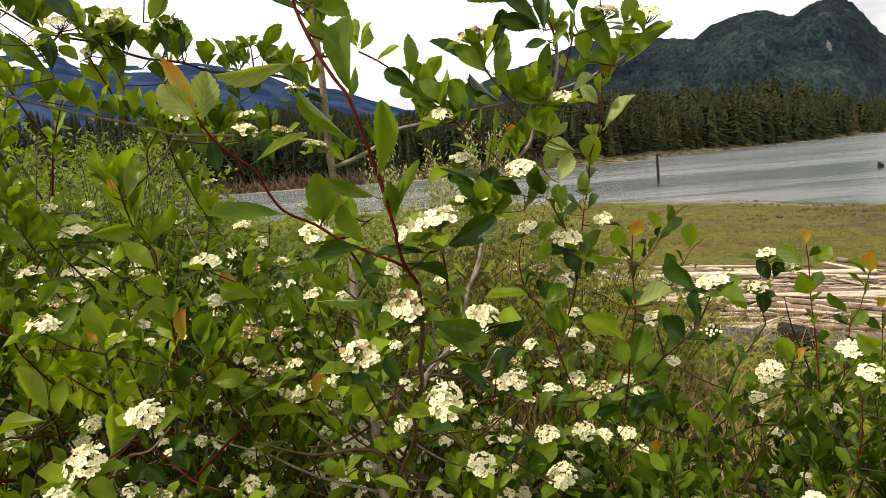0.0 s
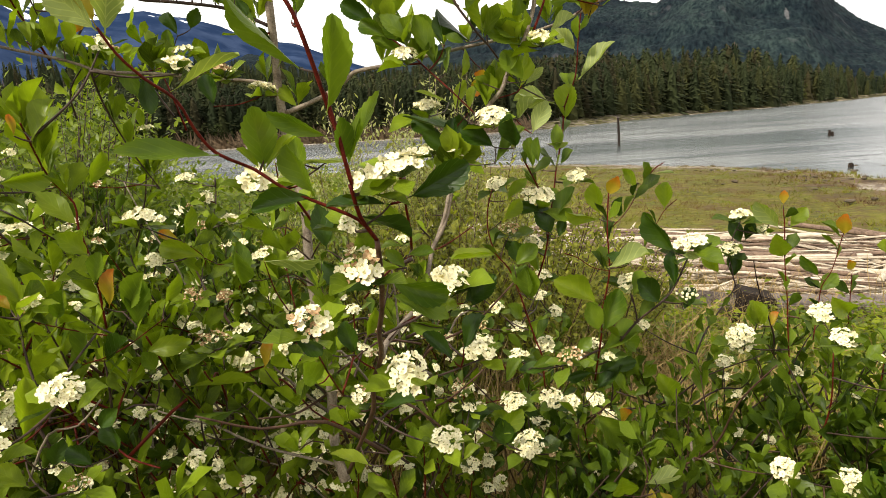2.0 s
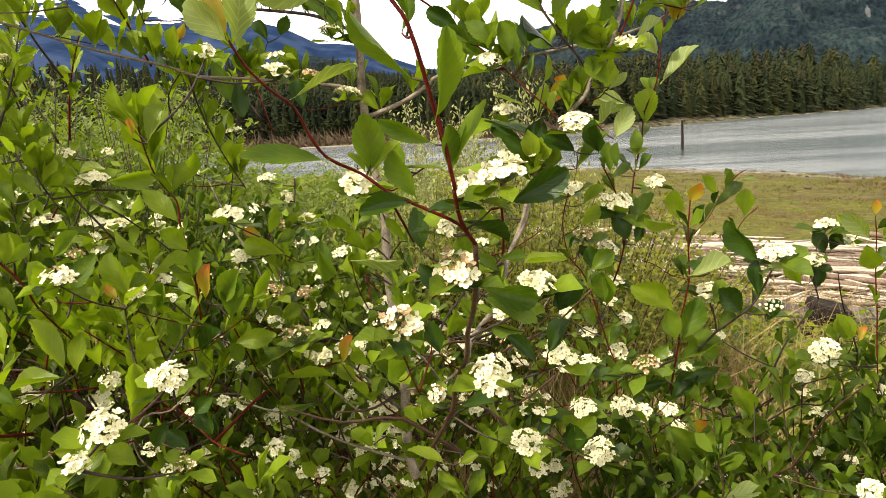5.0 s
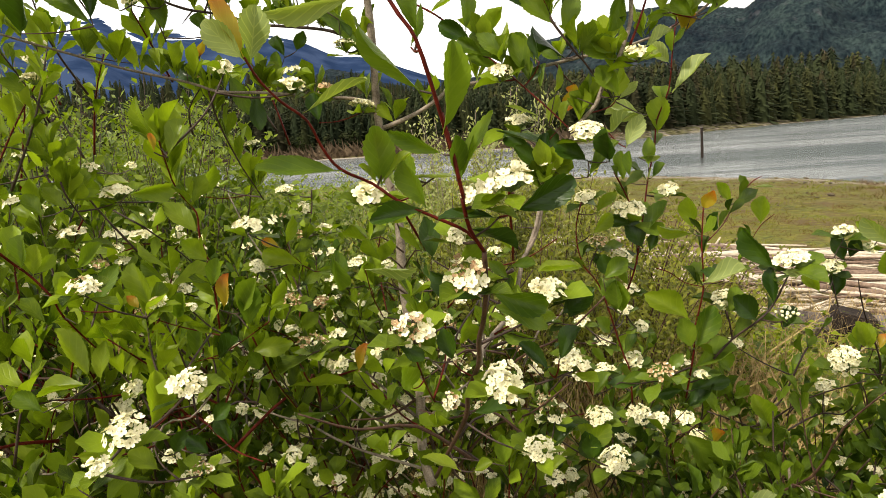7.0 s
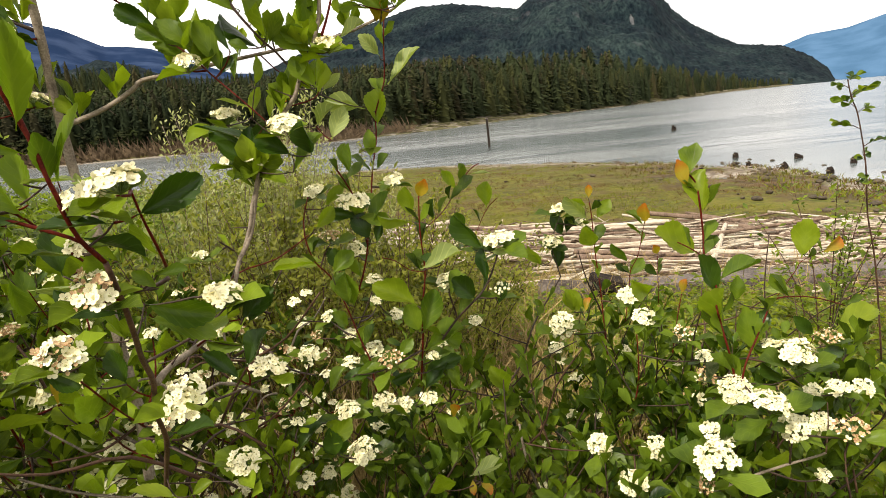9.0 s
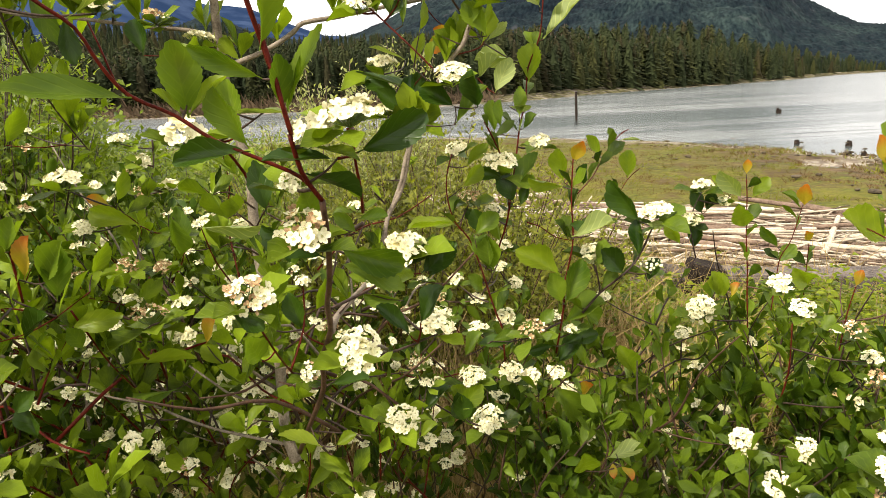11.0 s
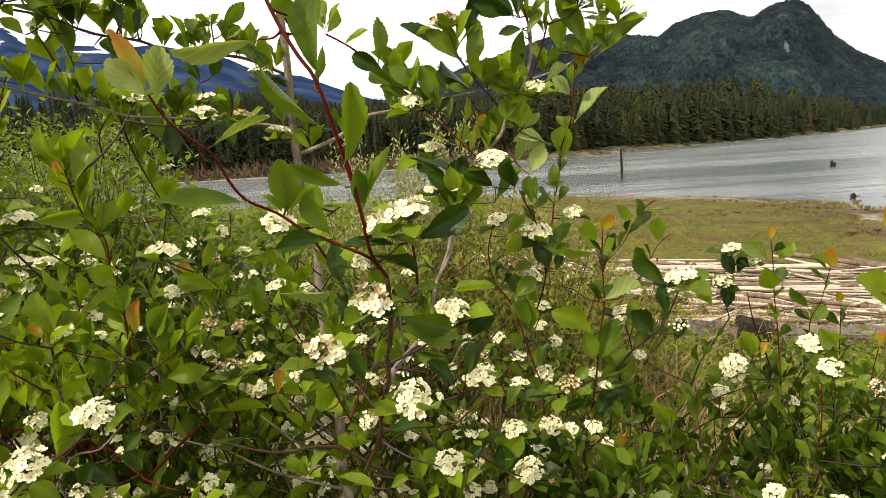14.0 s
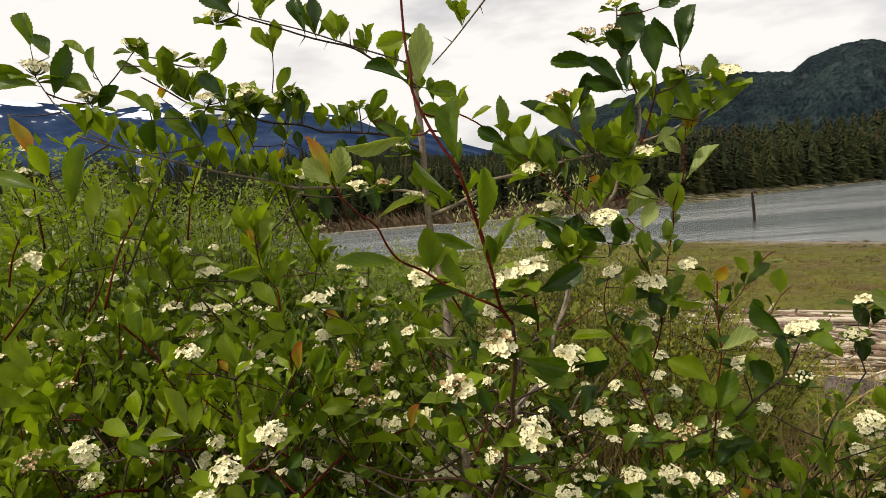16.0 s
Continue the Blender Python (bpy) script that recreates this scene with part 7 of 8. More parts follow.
flowers(MAIN, 'w', (-0.252, 1.100, 1.066), 0.023, 0.89)
flowers(MAIN, 'w', (-0.180, 1.000, 1.088), 0.042, 0.33)
flowers(MAIN, 'w', (-0.253, 1.100, 1.029), 0.056, 0.73)
flowers(MAIN, 'w', (-0.269, 1.100, 0.991), 0.031, 0.67)
flowers(MAIN, 'w', (-0.243, 1.100, 0.995), 0.021, 1.00)
flowers(MAIN, 'w', (-0.199, 1.000, 1.030), 0.037, 0.50)
flowers(MAIN, 'w', (-0.160, 1.000, 1.026), 0.019, 0.62)
flowers(RIGHT, 'w', (0.149, 1.180, 1.179), 0.027, 0.60)
flowers(RIGHT, 'w', (0.187, 1.180, 1.138), 0.032, 0.58)
flowers(RIGHT, 'w', (0.213, 1.050, 1.151), 0.029, 1.00)
flowers(RIGHT, 'w', (0.282, 1.100, 1.423), 0.033, 0.64)
flowers(RIGHT, 'w', (0.242, 1.200, 1.230), 0.034, 0.54)
flowers(RIGHT, 'w', (0.259, 1.320, 1.155), 0.032, 0.45)
flowers(RIGHT, 'w', (0.299, 1.350, 1.106), 0.030, 0.70)
flowers(RIGHT, 'w', (0.097, 1.300, 1.147), 0.022, 0.38)
flowers(RIGHT, 'w', (0.333, 0.990, 1.264), 0.039, 0.61)
flowers(RIGHT, 'u', (0.384, 1.100, 1.295), 0.019, 0.88)
flowers(RIGHT, 'w', (0.409, 0.950, 1.329), 0.046, 0.55)
flowers(RIGHT, 'u', (0.406, 0.950, 1.248), 0.034, 0.44)
flowers(RIGHT, 'w', (0.629, 1.250, 1.240), 0.041, 0.57)
flowers(RIGHT, 'w', (0.668, 1.280, 1.302), 0.047, 0.50)
flowers(RIGHT, 'w', (0.705, 1.260, 1.273), 0.024, 0.88)
flowers(RIGHT, 'w', (0.577, 1.100, 1.112), 0.057, 0.91)
flowers(RIGHT, 'w', (0.434, 1.200, 1.116), 0.025, 0.89)
flowers(RIGHT, 'b', (0.123, 1.200, 1.142), 0.021, 1.00)
flowers(RIGHT, 'w', (0.106, 1.030, 1.170), 0.035, 0.81)
flowers(RIGHT, 'w', (0.174, 1.100, 1.114), 0.034, 0.57)
flowers(RIGHT, 'b', (0.219, 0.920, 1.179), 0.040, 0.55)
flowers(RIGHT, 'w', (0.292, 0.970, 1.153), 0.022, 0.50)
flowers(RIGHT, 'w', (0.155, 1.060, 1.047), 0.047, 0.70)
flowers(RIGHT, 'w', (0.100, 1.100, 1.015), 0.039, 0.50)
flowers(RIGHT, 'w', (0.217, 1.040, 1.057), 0.037, 1.00)
flowers(RIGHT, 'w', (0.249, 1.040, 1.043), 0.033, 0.86)
flowers(RIGHT, 'w', (0.293, 1.050, 1.045), 0.029, 0.67)
flowers(RIGHT, 'w', (0.168, 1.000, 1.000), 0.054, 0.67)
flowers(RIGHT, 'b', (0.206, 1.000, 0.987), 0.032, 0.86)
flowers(RIGHT, 'w', (0.096, 1.100, 0.957), 0.020, 0.75)
flowers(RIGHT, 'w', (0.110, 1.100, 0.916), 0.025, 0.80)
flowers(RIGHT, 'w', (0.411, 1.200, 0.816), 0.023, 0.75)
flowers(RIGHT, 'w', (0.459, 1.200, 0.809), 0.029, 1.00)
flowers(RIGHT, 'b', (0.459, 1.200, 0.901), 0.029, 0.60)
flowers(RIGHT, 'w', (0.578, 1.200, 0.805), 0.024, 0.50)
flowers(RIGHT, 'w', (0.629, 1.250, 1.002), 0.030, 0.90)
flowers(RIGHT, 'w', (0.520, 1.100, 0.776), 0.027, 0.80)
flowers(RIGHT, 'w', (0.691, 1.050, 1.166), 0.043, 0.65)
flowers(RIGHT, 'w', (0.662, 0.960, 1.157), 0.037, 0.81)
flowers(RIGHT, 'b', (0.665, 0.860, 1.159), 0.030, 0.86)
flowers(RIGHT, 'w', (0.737, 0.900, 1.094), 0.027, 0.83)
flowers(RIGHT, 'b', (0.692, 0.840, 1.092), 0.030, 0.79)
flowers(RIGHT, 'w', (0.679, 0.760, 1.108), 0.050, 0.88)
flowers(RIGHT, 'w', (0.665, 0.680, 1.126), 0.054, 0.65)
flowers(RIGHT, 'w', (0.703, 0.680, 1.085), 0.036, 0.90)
flowers(RIGHT, 'w', (0.759, 0.740, 1.157), 0.061, 0.56)
flowers(RIGHT, 'w', (0.755, 0.780, 1.155), 0.024, 0.50)
flowers(RIGHT, 'b', (0.913, 0.830, 1.118), 0.048, 0.41)
flowers(RIGHT, 'w', (0.858, 0.800, 1.050), 0.026, 1.00)
flowers(RIGHT, 'w', (0.905, 0.800, 1.046), 0.035, 0.62)
flowers(RIGHT, 'w', (0.947, 0.790, 1.042), 0.030, 1.00)
flowers(RIGHT, 'w', (0.823, 0.750, 1.027), 0.032, 1.00)
flowers(RIGHT, 'b', (0.727, 0.620, 1.106), 0.043, 0.69)
flowers(RIGHT, 'w', (0.540, 0.900, 0.977), 0.040, 1.00)
flowers(RIGHT, 'w', (0.636, 0.890, 0.954), 0.041, 1.00)
flowers(RIGHT, 'w', (0.615, 0.720, 1.073), 0.051, 0.43)
flowers(RIGHT, 'w', (0.576, 0.670, 1.074), 0.058, 0.53)
flowers(RIGHT, 'w', (0.568, 0.850, 0.932), 0.047, 0.82)
flowers(RIGHT, 'b', (0.586, 0.700, 1.016), 0.022, 1.00)
flowers(RIGHT, 'w', (0.763, 0.950, 0.989), 0.024, 0.80)
flowers(RIGHT, 'w', (0.701, 1.200, 0.845), 0.024, 0.62)
flowers(RIGHT, 'w', (0.777, 0.700, 0.983), 0.019, 1.00)
flowers(MAIN, 'w', (-0.776, 0.860, 1.848), 0.056, 0.50)
flowers(MAIN, 'w', (-0.768, 0.800, 1.674), 0.024, 0.50)
flowers(MAIN, 'w', (-0.715, 0.900, 1.800), 0.039, 0.50)
flowers(MAIN, 'w', (-0.657, 0.950, 1.893), 0.040, 0.50)
flowers(MAIN, 'w', (-0.595, 0.950, 1.866), 0.040, 0.67)
flowers(MAIN, 'w', (-0.537, 0.950, 1.849), 0.026, 1.00)
flowers(MAIN, 'w', (-0.485, 0.920, 1.911), 0.038, 0.67)
flowers(MAIN, 'w', (0.306, 0.920, 1.726), 0.054, 0.58)
flowers(MAIN, 'w', (0.250, 0.920, 1.736), 0.034, 0.50)
flowers(MAIN, 'b', (0.143, 0.900, 1.803), 0.034, 0.58)
flowers(MAIN, 'b', (0.107, 0.900, 1.802), 0.034, 1.00)
flowers(MAIN, 'w', (0.154, 0.900, 1.843), 0.028, 0.60)
flowers(MAIN, 'u', (0.257, 0.950, 1.677), 0.027, 0.44)
flowers(MAIN, 'w', (-0.904, 0.950, 1.526), 0.077, 0.55)
flowers(MAIN, 'b', (-0.768, 0.750, 1.234), 0.052, 0.78)
flowers(MAIN, 'w', (-0.632, 0.690, 1.267), 0.037, 1.00)
flowers(MAIN, 'w', (-0.803, 0.900, 1.134), 0.047, 0.71)


# ---- twigs that fill the shrubs' inside
rng = random.Random(23)


deep_heads = Heap()


def twig(heap, wood, shrub, tip, lean, length, leaves, size, flower):
    """A short shoot that rises to its tip, with alternate leaves and perhaps a flower cluster at its end."""
    tip = Vector(tip)
    foot = tip - Vector(lean) * length
    mid = foot.lerp(tip, 0.5) + Vector((rng.uniform(-0.2, 0.2), rng.uniform(-0.2, 0.2), rng.uniform(-0.1, 0.1))) * length * 0.5
    v, f = tube([foot, mid, tip], 0.002, 0.0009, 4, 3)
    wood.add([tuple(p) for p in v], f, slot=int(rng.random() < 0.3))
    for i in range(leaves):
        t = 0.3 + 0.7 * (i + 1) / leaves
        p = foot.lerp(mid, t * 2) if t < 0.5 else mid.lerp(tip, t * 2 - 1)
        a = i * 2.4 + rng.uniform(-0.5, 0.5)
        out = Vector((math.cos(a), math.sin(a), rng.uniform(0.4, 2.4)))
        s = size * rng.uniform(0.55, 1.25)
        normal = Vector((rng.uniform(-1.3, 1.3), rng.uniform(-1.1, 0.8), rng.uniform(0.0, 1)))
        put_leaf(heap, SMALL[rng.randrange(4)], p, out, normal, s, s * rng.uniform(0.34, 0.5))
    if flower and shrub is MAIN and tip.y > 1.3:
        form, faces, slots = FAR_HEADS[rng.randrange(4)]
        deep_heads.add(form @ np.array(Vector((rng.uniform(-0.4, 0.4), rng.uniform(-0.9, 0.1), 1)).to_track_quat("Z", "Y").to_matrix().transposed()) * rng.uniform(0.022, 0.036) + np.array(tip), faces)
        deep_heads.s[-len(slots):] = slots
    elif flower:
        flowers(shrub, rng.choice("wwwwwwmb"), tip + Vector((0, 0, 0.008)), rng.uniform(0.022, 0.036), rng.uniform(0.3, 0.75))


def scatter_heads(heap, count, spans, low, top):
    """Small flower clusters deep inside a shrub, on top of its twigs."""
    (x0, x1), (y0, y1) = spans
    for i in range(count):
        x, y = rng.uniform(x0, x1), rng.uniform(y0, y1)
        z = low + (top(x, y) - low) * rng.random()
        form, faces, slots = FAR_HEADS[rng.choice((0, 0, 0, 1, 1, 1, 2, 3))]
        size = rng.uniform(0.016, 0.03)
        turn = Vector((rng.uniform(-0.4, 0.4), rng.uniform(-0.9, 0.1), 1)).to_track_quat("Z", "Y").to_matrix()
        heap.add(form @ np.array(turn.transposed()) * size + np.array((x, y, z)), faces)
        heap.s[-len(slots):] = slots


def fill(shrub, count, spans, low, top, leaf_size, chance, heap, wood):
    (x0, x1), (y0, y1) = spans
    for i in range(count):
        x, y = rng.uniform(x0, x1), rng.uniform(y0, y1)
        high = top(x, y)
        z = low + (high - low) * rng.random() ** 0.75
        lean = (rng.uniform(-0.5, 0.5), rng.uniform(-0.6, 0.3), rng.uniform(0.6, 1.0))
        twig(heap, wood, shrub, (x, y, z), lean, rng.uniform(0.12, 0.22), rng.randint(8, 13), leaf_size, rng.random() < chance)


def top_main(x, y):
    return float(np.interp(x, (-1.6, -0.8, -0.45, -0.2, 0.0, 0.15), (1.56, 1.45, 1.36, 1.2, 1.06, 1.0))) + 0.06 * math.sin(9 * x + 2 * y)


def top_deep(x, y):
    return float(np.interp(x, (-1.8, -0.7, -0.2, 0.2), (1.5, 1.38, 1.16, 0.95)))


def top_near(x, y):
    return 1.1 + 0.05 * math.sin(8 * x)


def top_right(x, y):
    return 1.06 + 0.06 * math.sin(11 * x + 3 * y) - 0.12 * max(0, x - 0.9) - 0.1 * max(0, y - 1.2)



def join_up(shrub, heap, wood):
    """Thin shoots that carry the shrub's outer flower clusters and leaves back to their limbs, with a ruff of leaves under each cluster."""
    spots = [a.lerp(b, k / 6) for s, pts in WOODLINES if s is shrub for a, b in zip(pts, pts[1:]) for k in range(6)]
    table = np.array([tuple(p) for p in spots])
    for kind, p, size in [("head", p, size) for s, p, size in HEADS if s is shrub] + [("leaf", p, 0) for s, p in FEET if s is shrub]:
        foot = p - Vector((0, 0, 0.25 * size))
        away = table - np.array(foot)
        away[:, 2] = np.where(away[:, 2] > 0, away[:, 2] * 2.5, away[:, 2] * 0.8)
        gap = (away ** 2).sum(axis=1)
        near = Vector(table[int(gap.argmin())])
        far = (near - foot).length
        if 0.008 < far < 0.3:
            mid = near.lerp(foot, 0.55) + Vector((rng.uniform(-0.08, 0.08), rng.uniform(-0.08, 0.08), -0.05)) * far
            v, f = tube([near, mid, foot], 0.0016 if kind == "head" else 0.0011, 0.0009 if kind == "head" else 0.0006, 5, 4)
            wood.add([tuple(q) for q in v], f, slot=int(rng.random() < 0.2))
            if far > 0.02:
                table = np.vstack([table] + [np.array(near.lerp(mid, t)) for t in (0.3, 0.6, 1.0)] + [np.array(mid.lerp(foot, t)) for t in (0.5, 1.0)])
        if kind == "head":
            turn = rng.uniform(0, 6.283)
            for k in range(rng.randint(4, 6)):
                c = turn + k * 1.25 + rng.uniform(-0.3, 0.3)
                s = min(0.06, max(0.03, size * rng.uniform(0.8, 1.25)))
                put_leaf(heap, SMALL[rng.randrange(4)], foot - Vector((0, 0, rng.uniform(0.0, 0.2) * size)), Vector((math.cos(c), math.sin(c), rng.uniform(-0.25, 0.7))), Vector((rng.uniform(-0.5, 0.5), rng.uniform(-0.8, 0.2), 1)), s, s * rng.uniform(0.42, 0.56))


inner, inner_wood, young = Heap(), Heap(), Heap()
join_up(MAIN, inner, inner_wood)
# leaf rosettes along the limbs
for shrub, name, pts in DRESSED:
    if shrub is not MAIN:
        continue
    for a, b in zip(pts, pts[1:]):
        upper = a.z > 1.45
        step = 0.08 if a.z > 1.77 else 0.031 if upper else 0.03 if name == "twig" else 0.024
        steps = (b - a).length / step
        steps = int(steps) + int(rng.random() < steps % 1) if upper else max(1, int(steps))
        for k in range(steps):
            if a.z < 1.2 and rng.random() < 0.5:
                continue
            if a.x > -0.25 and rng.random() < (0.5 if upper else 0.55):
                continue
            p = a.lerp(b, (k + rng.random()) / steps)
            turn, bright = rng.uniform(0, 6.283), rng.random() < 0.85
            for q in range(rng.randint(4, 7) if upper else rng.randint(1, 3)):
                c = turn + q * 2.4 if upper else rng.uniform(0, 6.283)
                s = rng.uniform(0.026, 0.052) if upper else rng.uniform(0.024, 0.05)
                rise = rng.uniform(0.9, 3.2) if upper else rng.uniform(0.4, 2.4)
                put_leaf(young if upper and bright else inner, SMALL[rng.randrange(4)], p + Vector((0, 0, 0.003 * q)), Vector((math.cos(c), math.sin(c), rise)), Vector((rng.uniform(-1.2, 1.2), rng.uniform(-1.1, 0.6), 0.7)), s, s * rng.uniform(0.38, 0.54))
for i in range(17):
    p = Vector((-0.145 + rng.uniform(-0.05, 0.05), 0.93 + rng.uniform(-0.03, 0.02), 1.02 + 0.42 * (i + rng.random()) / 17))
    turn = rng.uniform(0, 6.283)
    for q in range(5):
        c = turn + q * 2.4
        put_leaf(inner, SMALL[rng.randrange(4)], p, Vector((math.cos(c), math.sin(c), rng.uniform(0.3, 2.0))), Vector((rng.uniform(-1, 1), rng.uniform(-1.1, 0.4), 0.7)), rng.uniform(0.03, 0.05), rng.uniform(0.014, 0.023))
    v, f = tube([(-0.148, 0.985, p.z - 0.03), p.lerp(Vector((-0.148, 0.985, p.z)), 0.4), p], 0.0014, 0.0008, 4, 2)
    inner_wood.add([tuple(q) for q in v], f, slot=2)
fill(MAIN, 330, ((-1.5, 0.15), (0.92, 1.4)), 0.55, top_main, 0.047, 0.5, inner, inner_wood)
# deep inner leaves: the shade inside the shrub is put into their dark colour
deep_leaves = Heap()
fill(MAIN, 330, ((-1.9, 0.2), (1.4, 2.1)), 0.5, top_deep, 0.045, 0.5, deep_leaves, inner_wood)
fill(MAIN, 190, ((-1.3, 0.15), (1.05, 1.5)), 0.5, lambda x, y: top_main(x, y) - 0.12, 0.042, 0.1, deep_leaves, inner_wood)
tagged(deep_leaves.make("foliage", OLD_SHADE_LEAF, MAIN, smooth=True), "dark older and shade-coloured hawthorn leaves", kind="stuff")
fill(MAIN, 58, ((-0.8, -0.28), (0.6, 0.88)), 0.8, top_near, 0.056, 0.08, inner, inner_wood)
fill(MAIN, 55, ((-1.25, -0.45), (0.78, 1.05)), 0.8, lambda x, y: 1.36, 0.056, 0.2, young, inner_wood)
fill(MAIN, 44, ((-1.3, -0.5), (1.0, 1.4)), 1.05, lambda x, y: 1.4, 0.045, 0.5, young, inner_wood)
fill(MAIN, 36, ((-1.2, -0.42), (0.85, 1.2)), 1.5, lambda x, y: 1.86 - 0.1 * (x + 1.1), 0.042, 0.4, young, inner_wood)
scatter_heads(deep_heads, 250, ((-0.8, 0.15), (0.98, 1.6)), 0.6, lambda x, y: 1.18)
scatter_heads(deep_heads, 110, ((-1.5, -0.6), (1.0, 1.8)), 0.7, lambda x, y: 1.35)
tagged(deep_heads.make("inner_blossom", [PETAL, HEART, STALK, FADED, ANTHER], MAIN), "small ivory flower clusters inside the shrub", kind="stuff")
tagged(young.make("foliage", YOUNGLEAF, MAIN, smooth=True), "bright young hawthorn leaves", kind="stuff")
for i in range(150):
    a = Vector((rng.uniform(-1.0, 0.05), rng.uniform(0.88, 1.6), rng.uniform(0.7, 1.15)))
    d = Vector((rng.uniform(-1, 0.6), rng.uniform(-0.6, 0.4), rng.uniform(-0.1, 0.7))).normalized() * rng.uniform(0.15, 0.36)
    v, f = tube([a, a + d * 0.35 + Vector((0, 0, 0.03)), a + d * 0.7, a + d], rng.uniform(0.0018, 0.0034), 0.0012, 5, 3)
    inner_wood.add([tuple(p) for p in v], f, slot=(2, 3, 1, 0)[i % 4])
tagged(inner.make("foliage", FOLIAGE, MAIN, smooth=True), "dense inner hawthorn leaves", kind="stuff")
tagged(inner_wood.make("brushwood", [DARKBARK, REDBARK, BROWNBARK, BARK], MAIN, smooth=True), "tangle of thin dark twigs", kind="stuff")
inner, inner_wood = Heap(), Heap()
join_up(RIGHT, inner, inner_wood)
for shrub, name, pts in DRESSED:
    if shrub is not RIGHT:
        continue
    for a, b in zip(pts, pts[1:]):
        steps = max(1, int((b - a).length / 0.022))
        for k in range(steps):
            if rng.random() < 0.35:
                continue
            p = a.lerp(b, (k + rng.random()) / steps)
            for q in range(rng.randint(1, 2)):
                c = rng.uniform(0, 6.283)
                s = rng.uniform(0.022, 0.048)
                put_leaf(inner, SMALL[rng.randrange(4)], p, Vector((math.cos(c), math.sin(c), rng.uniform(0.6, 2.4))), Vector((rng.uniform(-1, 1), rng.uniform(-1.1, 0.5), 0.6)), s, s * rng.uniform(0.4, 0.56))
fill(RIGHT, 60, ((0.2, 0.42), (0.85, 1.5)), 0.5, top_right, 0.044, 0.1, inner, inner_wood)
fill(RIGHT, 54, ((0.42, 0.62), (0.85, 1.5)), 0.5, lambda x, y: top_right(x, y) - 0.04, 0.042, 0.1, inner, inner_wood)
fill(RIGHT, 135, ((0.62, 1.28), (0.85, 1.5)), 0.5, top_right, 0.044, 0.1, inner, inner_wood)
fill(RIGHT, 60, ((0.3, 1.0), (0.72, 0.9)), 0.75, lambda x, y: 1.04 + 0.04 * math.sin(14 * x), 0.04, 0.03, inner, inner_wood)
for i in range(60):
    a = Vector((rng.uniform(0.15, 1.2), rng.uniform(0.75, 1.5), rng.uniform(0.55, 0.9)))
    d = Vector((rng.uniform(-0.8, 0.8), rng.uniform(-0.6, 0.4), rng.uniform(0.1, 1.1))).normalized() * rng.uniform(0.2, 0.42)
    v, f = tube([a, a + d * 0.35 + Vector((0.02, 0, -0.02)), a + d * 0.7, a + d], rng.uniform(0.0015, 0.003), 0.001, 5, 3)
    inner_wood.add([tuple(p) for p in v], f, slot=i % 2)
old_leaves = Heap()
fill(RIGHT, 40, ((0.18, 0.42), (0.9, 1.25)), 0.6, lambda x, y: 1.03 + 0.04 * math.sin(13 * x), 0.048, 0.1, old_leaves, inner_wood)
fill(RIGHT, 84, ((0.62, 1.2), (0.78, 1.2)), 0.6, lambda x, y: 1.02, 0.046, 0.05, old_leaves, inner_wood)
tagged(old_leaves.make("foliage", OLD_SHADE_LEAF, RIGHT, smooth=True), "dark older and shade-coloured hawthorn leaves", kind="stuff")
tagged(inner.make("foliage", GLOSSY, RIGHT, smooth=True), "dense inner hawthorn leaves", kind="stuff")
tagged(inner_wood.make("brushwood", [DARKBARK, BROWNBARK], RIGHT, smooth=True), "tangle of thin dark twigs", kind="stuff")


# ---- shrubs behind
def bush(name, place, height, spread, stems, leaves, size, slim, mat, bark, label, upright=0.6, start=0.15):
    """A many-stemmed shrub: curved stems from one foot, each set with leaves all the way up."""
    ob = thing(name, place, label, "shrub", name + " thicket")
    heap = Heap()
    foot = Vector(place)
    for s in range(stems):
        a, reach = rng.uniform(0, 6.283), spread * math.sqrt(rng.random())
        tip = foot + Vector((reach * math.cos(a), reach * math.sin(a), height * rng.uniform(0.7, 1.0)))
        mid = foot + (tip - foot) * 0.5 + Vector((-0.12 * reach * math.cos(a), -0.12 * reach * math.sin(a), 0.08 * height))
        pts = [foot + Vector((0.1 * reach * math.cos(a), 0.1 * reach * math.sin(a), 0)), mid, tip]
        v, f = tube(pts, 0.0035, 0.001, 4, 3)
        mesh_ob("stem", [Vector(p) - foot for p in v], f, bark, ob, smooth=True)
        for i in range(leaves):
            t = start + (1 - start) * (i + rng.random()) / leaves
            p = pts[0].lerp(mid, t * 2) if t < 0.5 else mid.lerp(tip, t * 2 - 1)
            p = p + Vector((rng.gauss(0, 1), rng.gauss(0, 1), rng.gauss(0, 0.6))) * size * 0.8
            b = rng.uniform(0, 6.283)
            out = Vector((math.cos(b), math.sin(b), rng.uniform(0.0, 2.0) * upright + 0.1))
            s2 = size * rng.uniform(0.6, 1.3)
            put_leaf(heap, TINY[rng.randrange(3)], p, out, Vector((rng.uniform(-0.8, 0.8), rng.uniform(-1, 0.3), 0.9)), s2, s2 * slim * rng.uniform(0.8, 1.2))
    tagged(heap.make("foliage", mat, ob, smooth=True), "mass of small leaves", kind="stuff")
    return ob


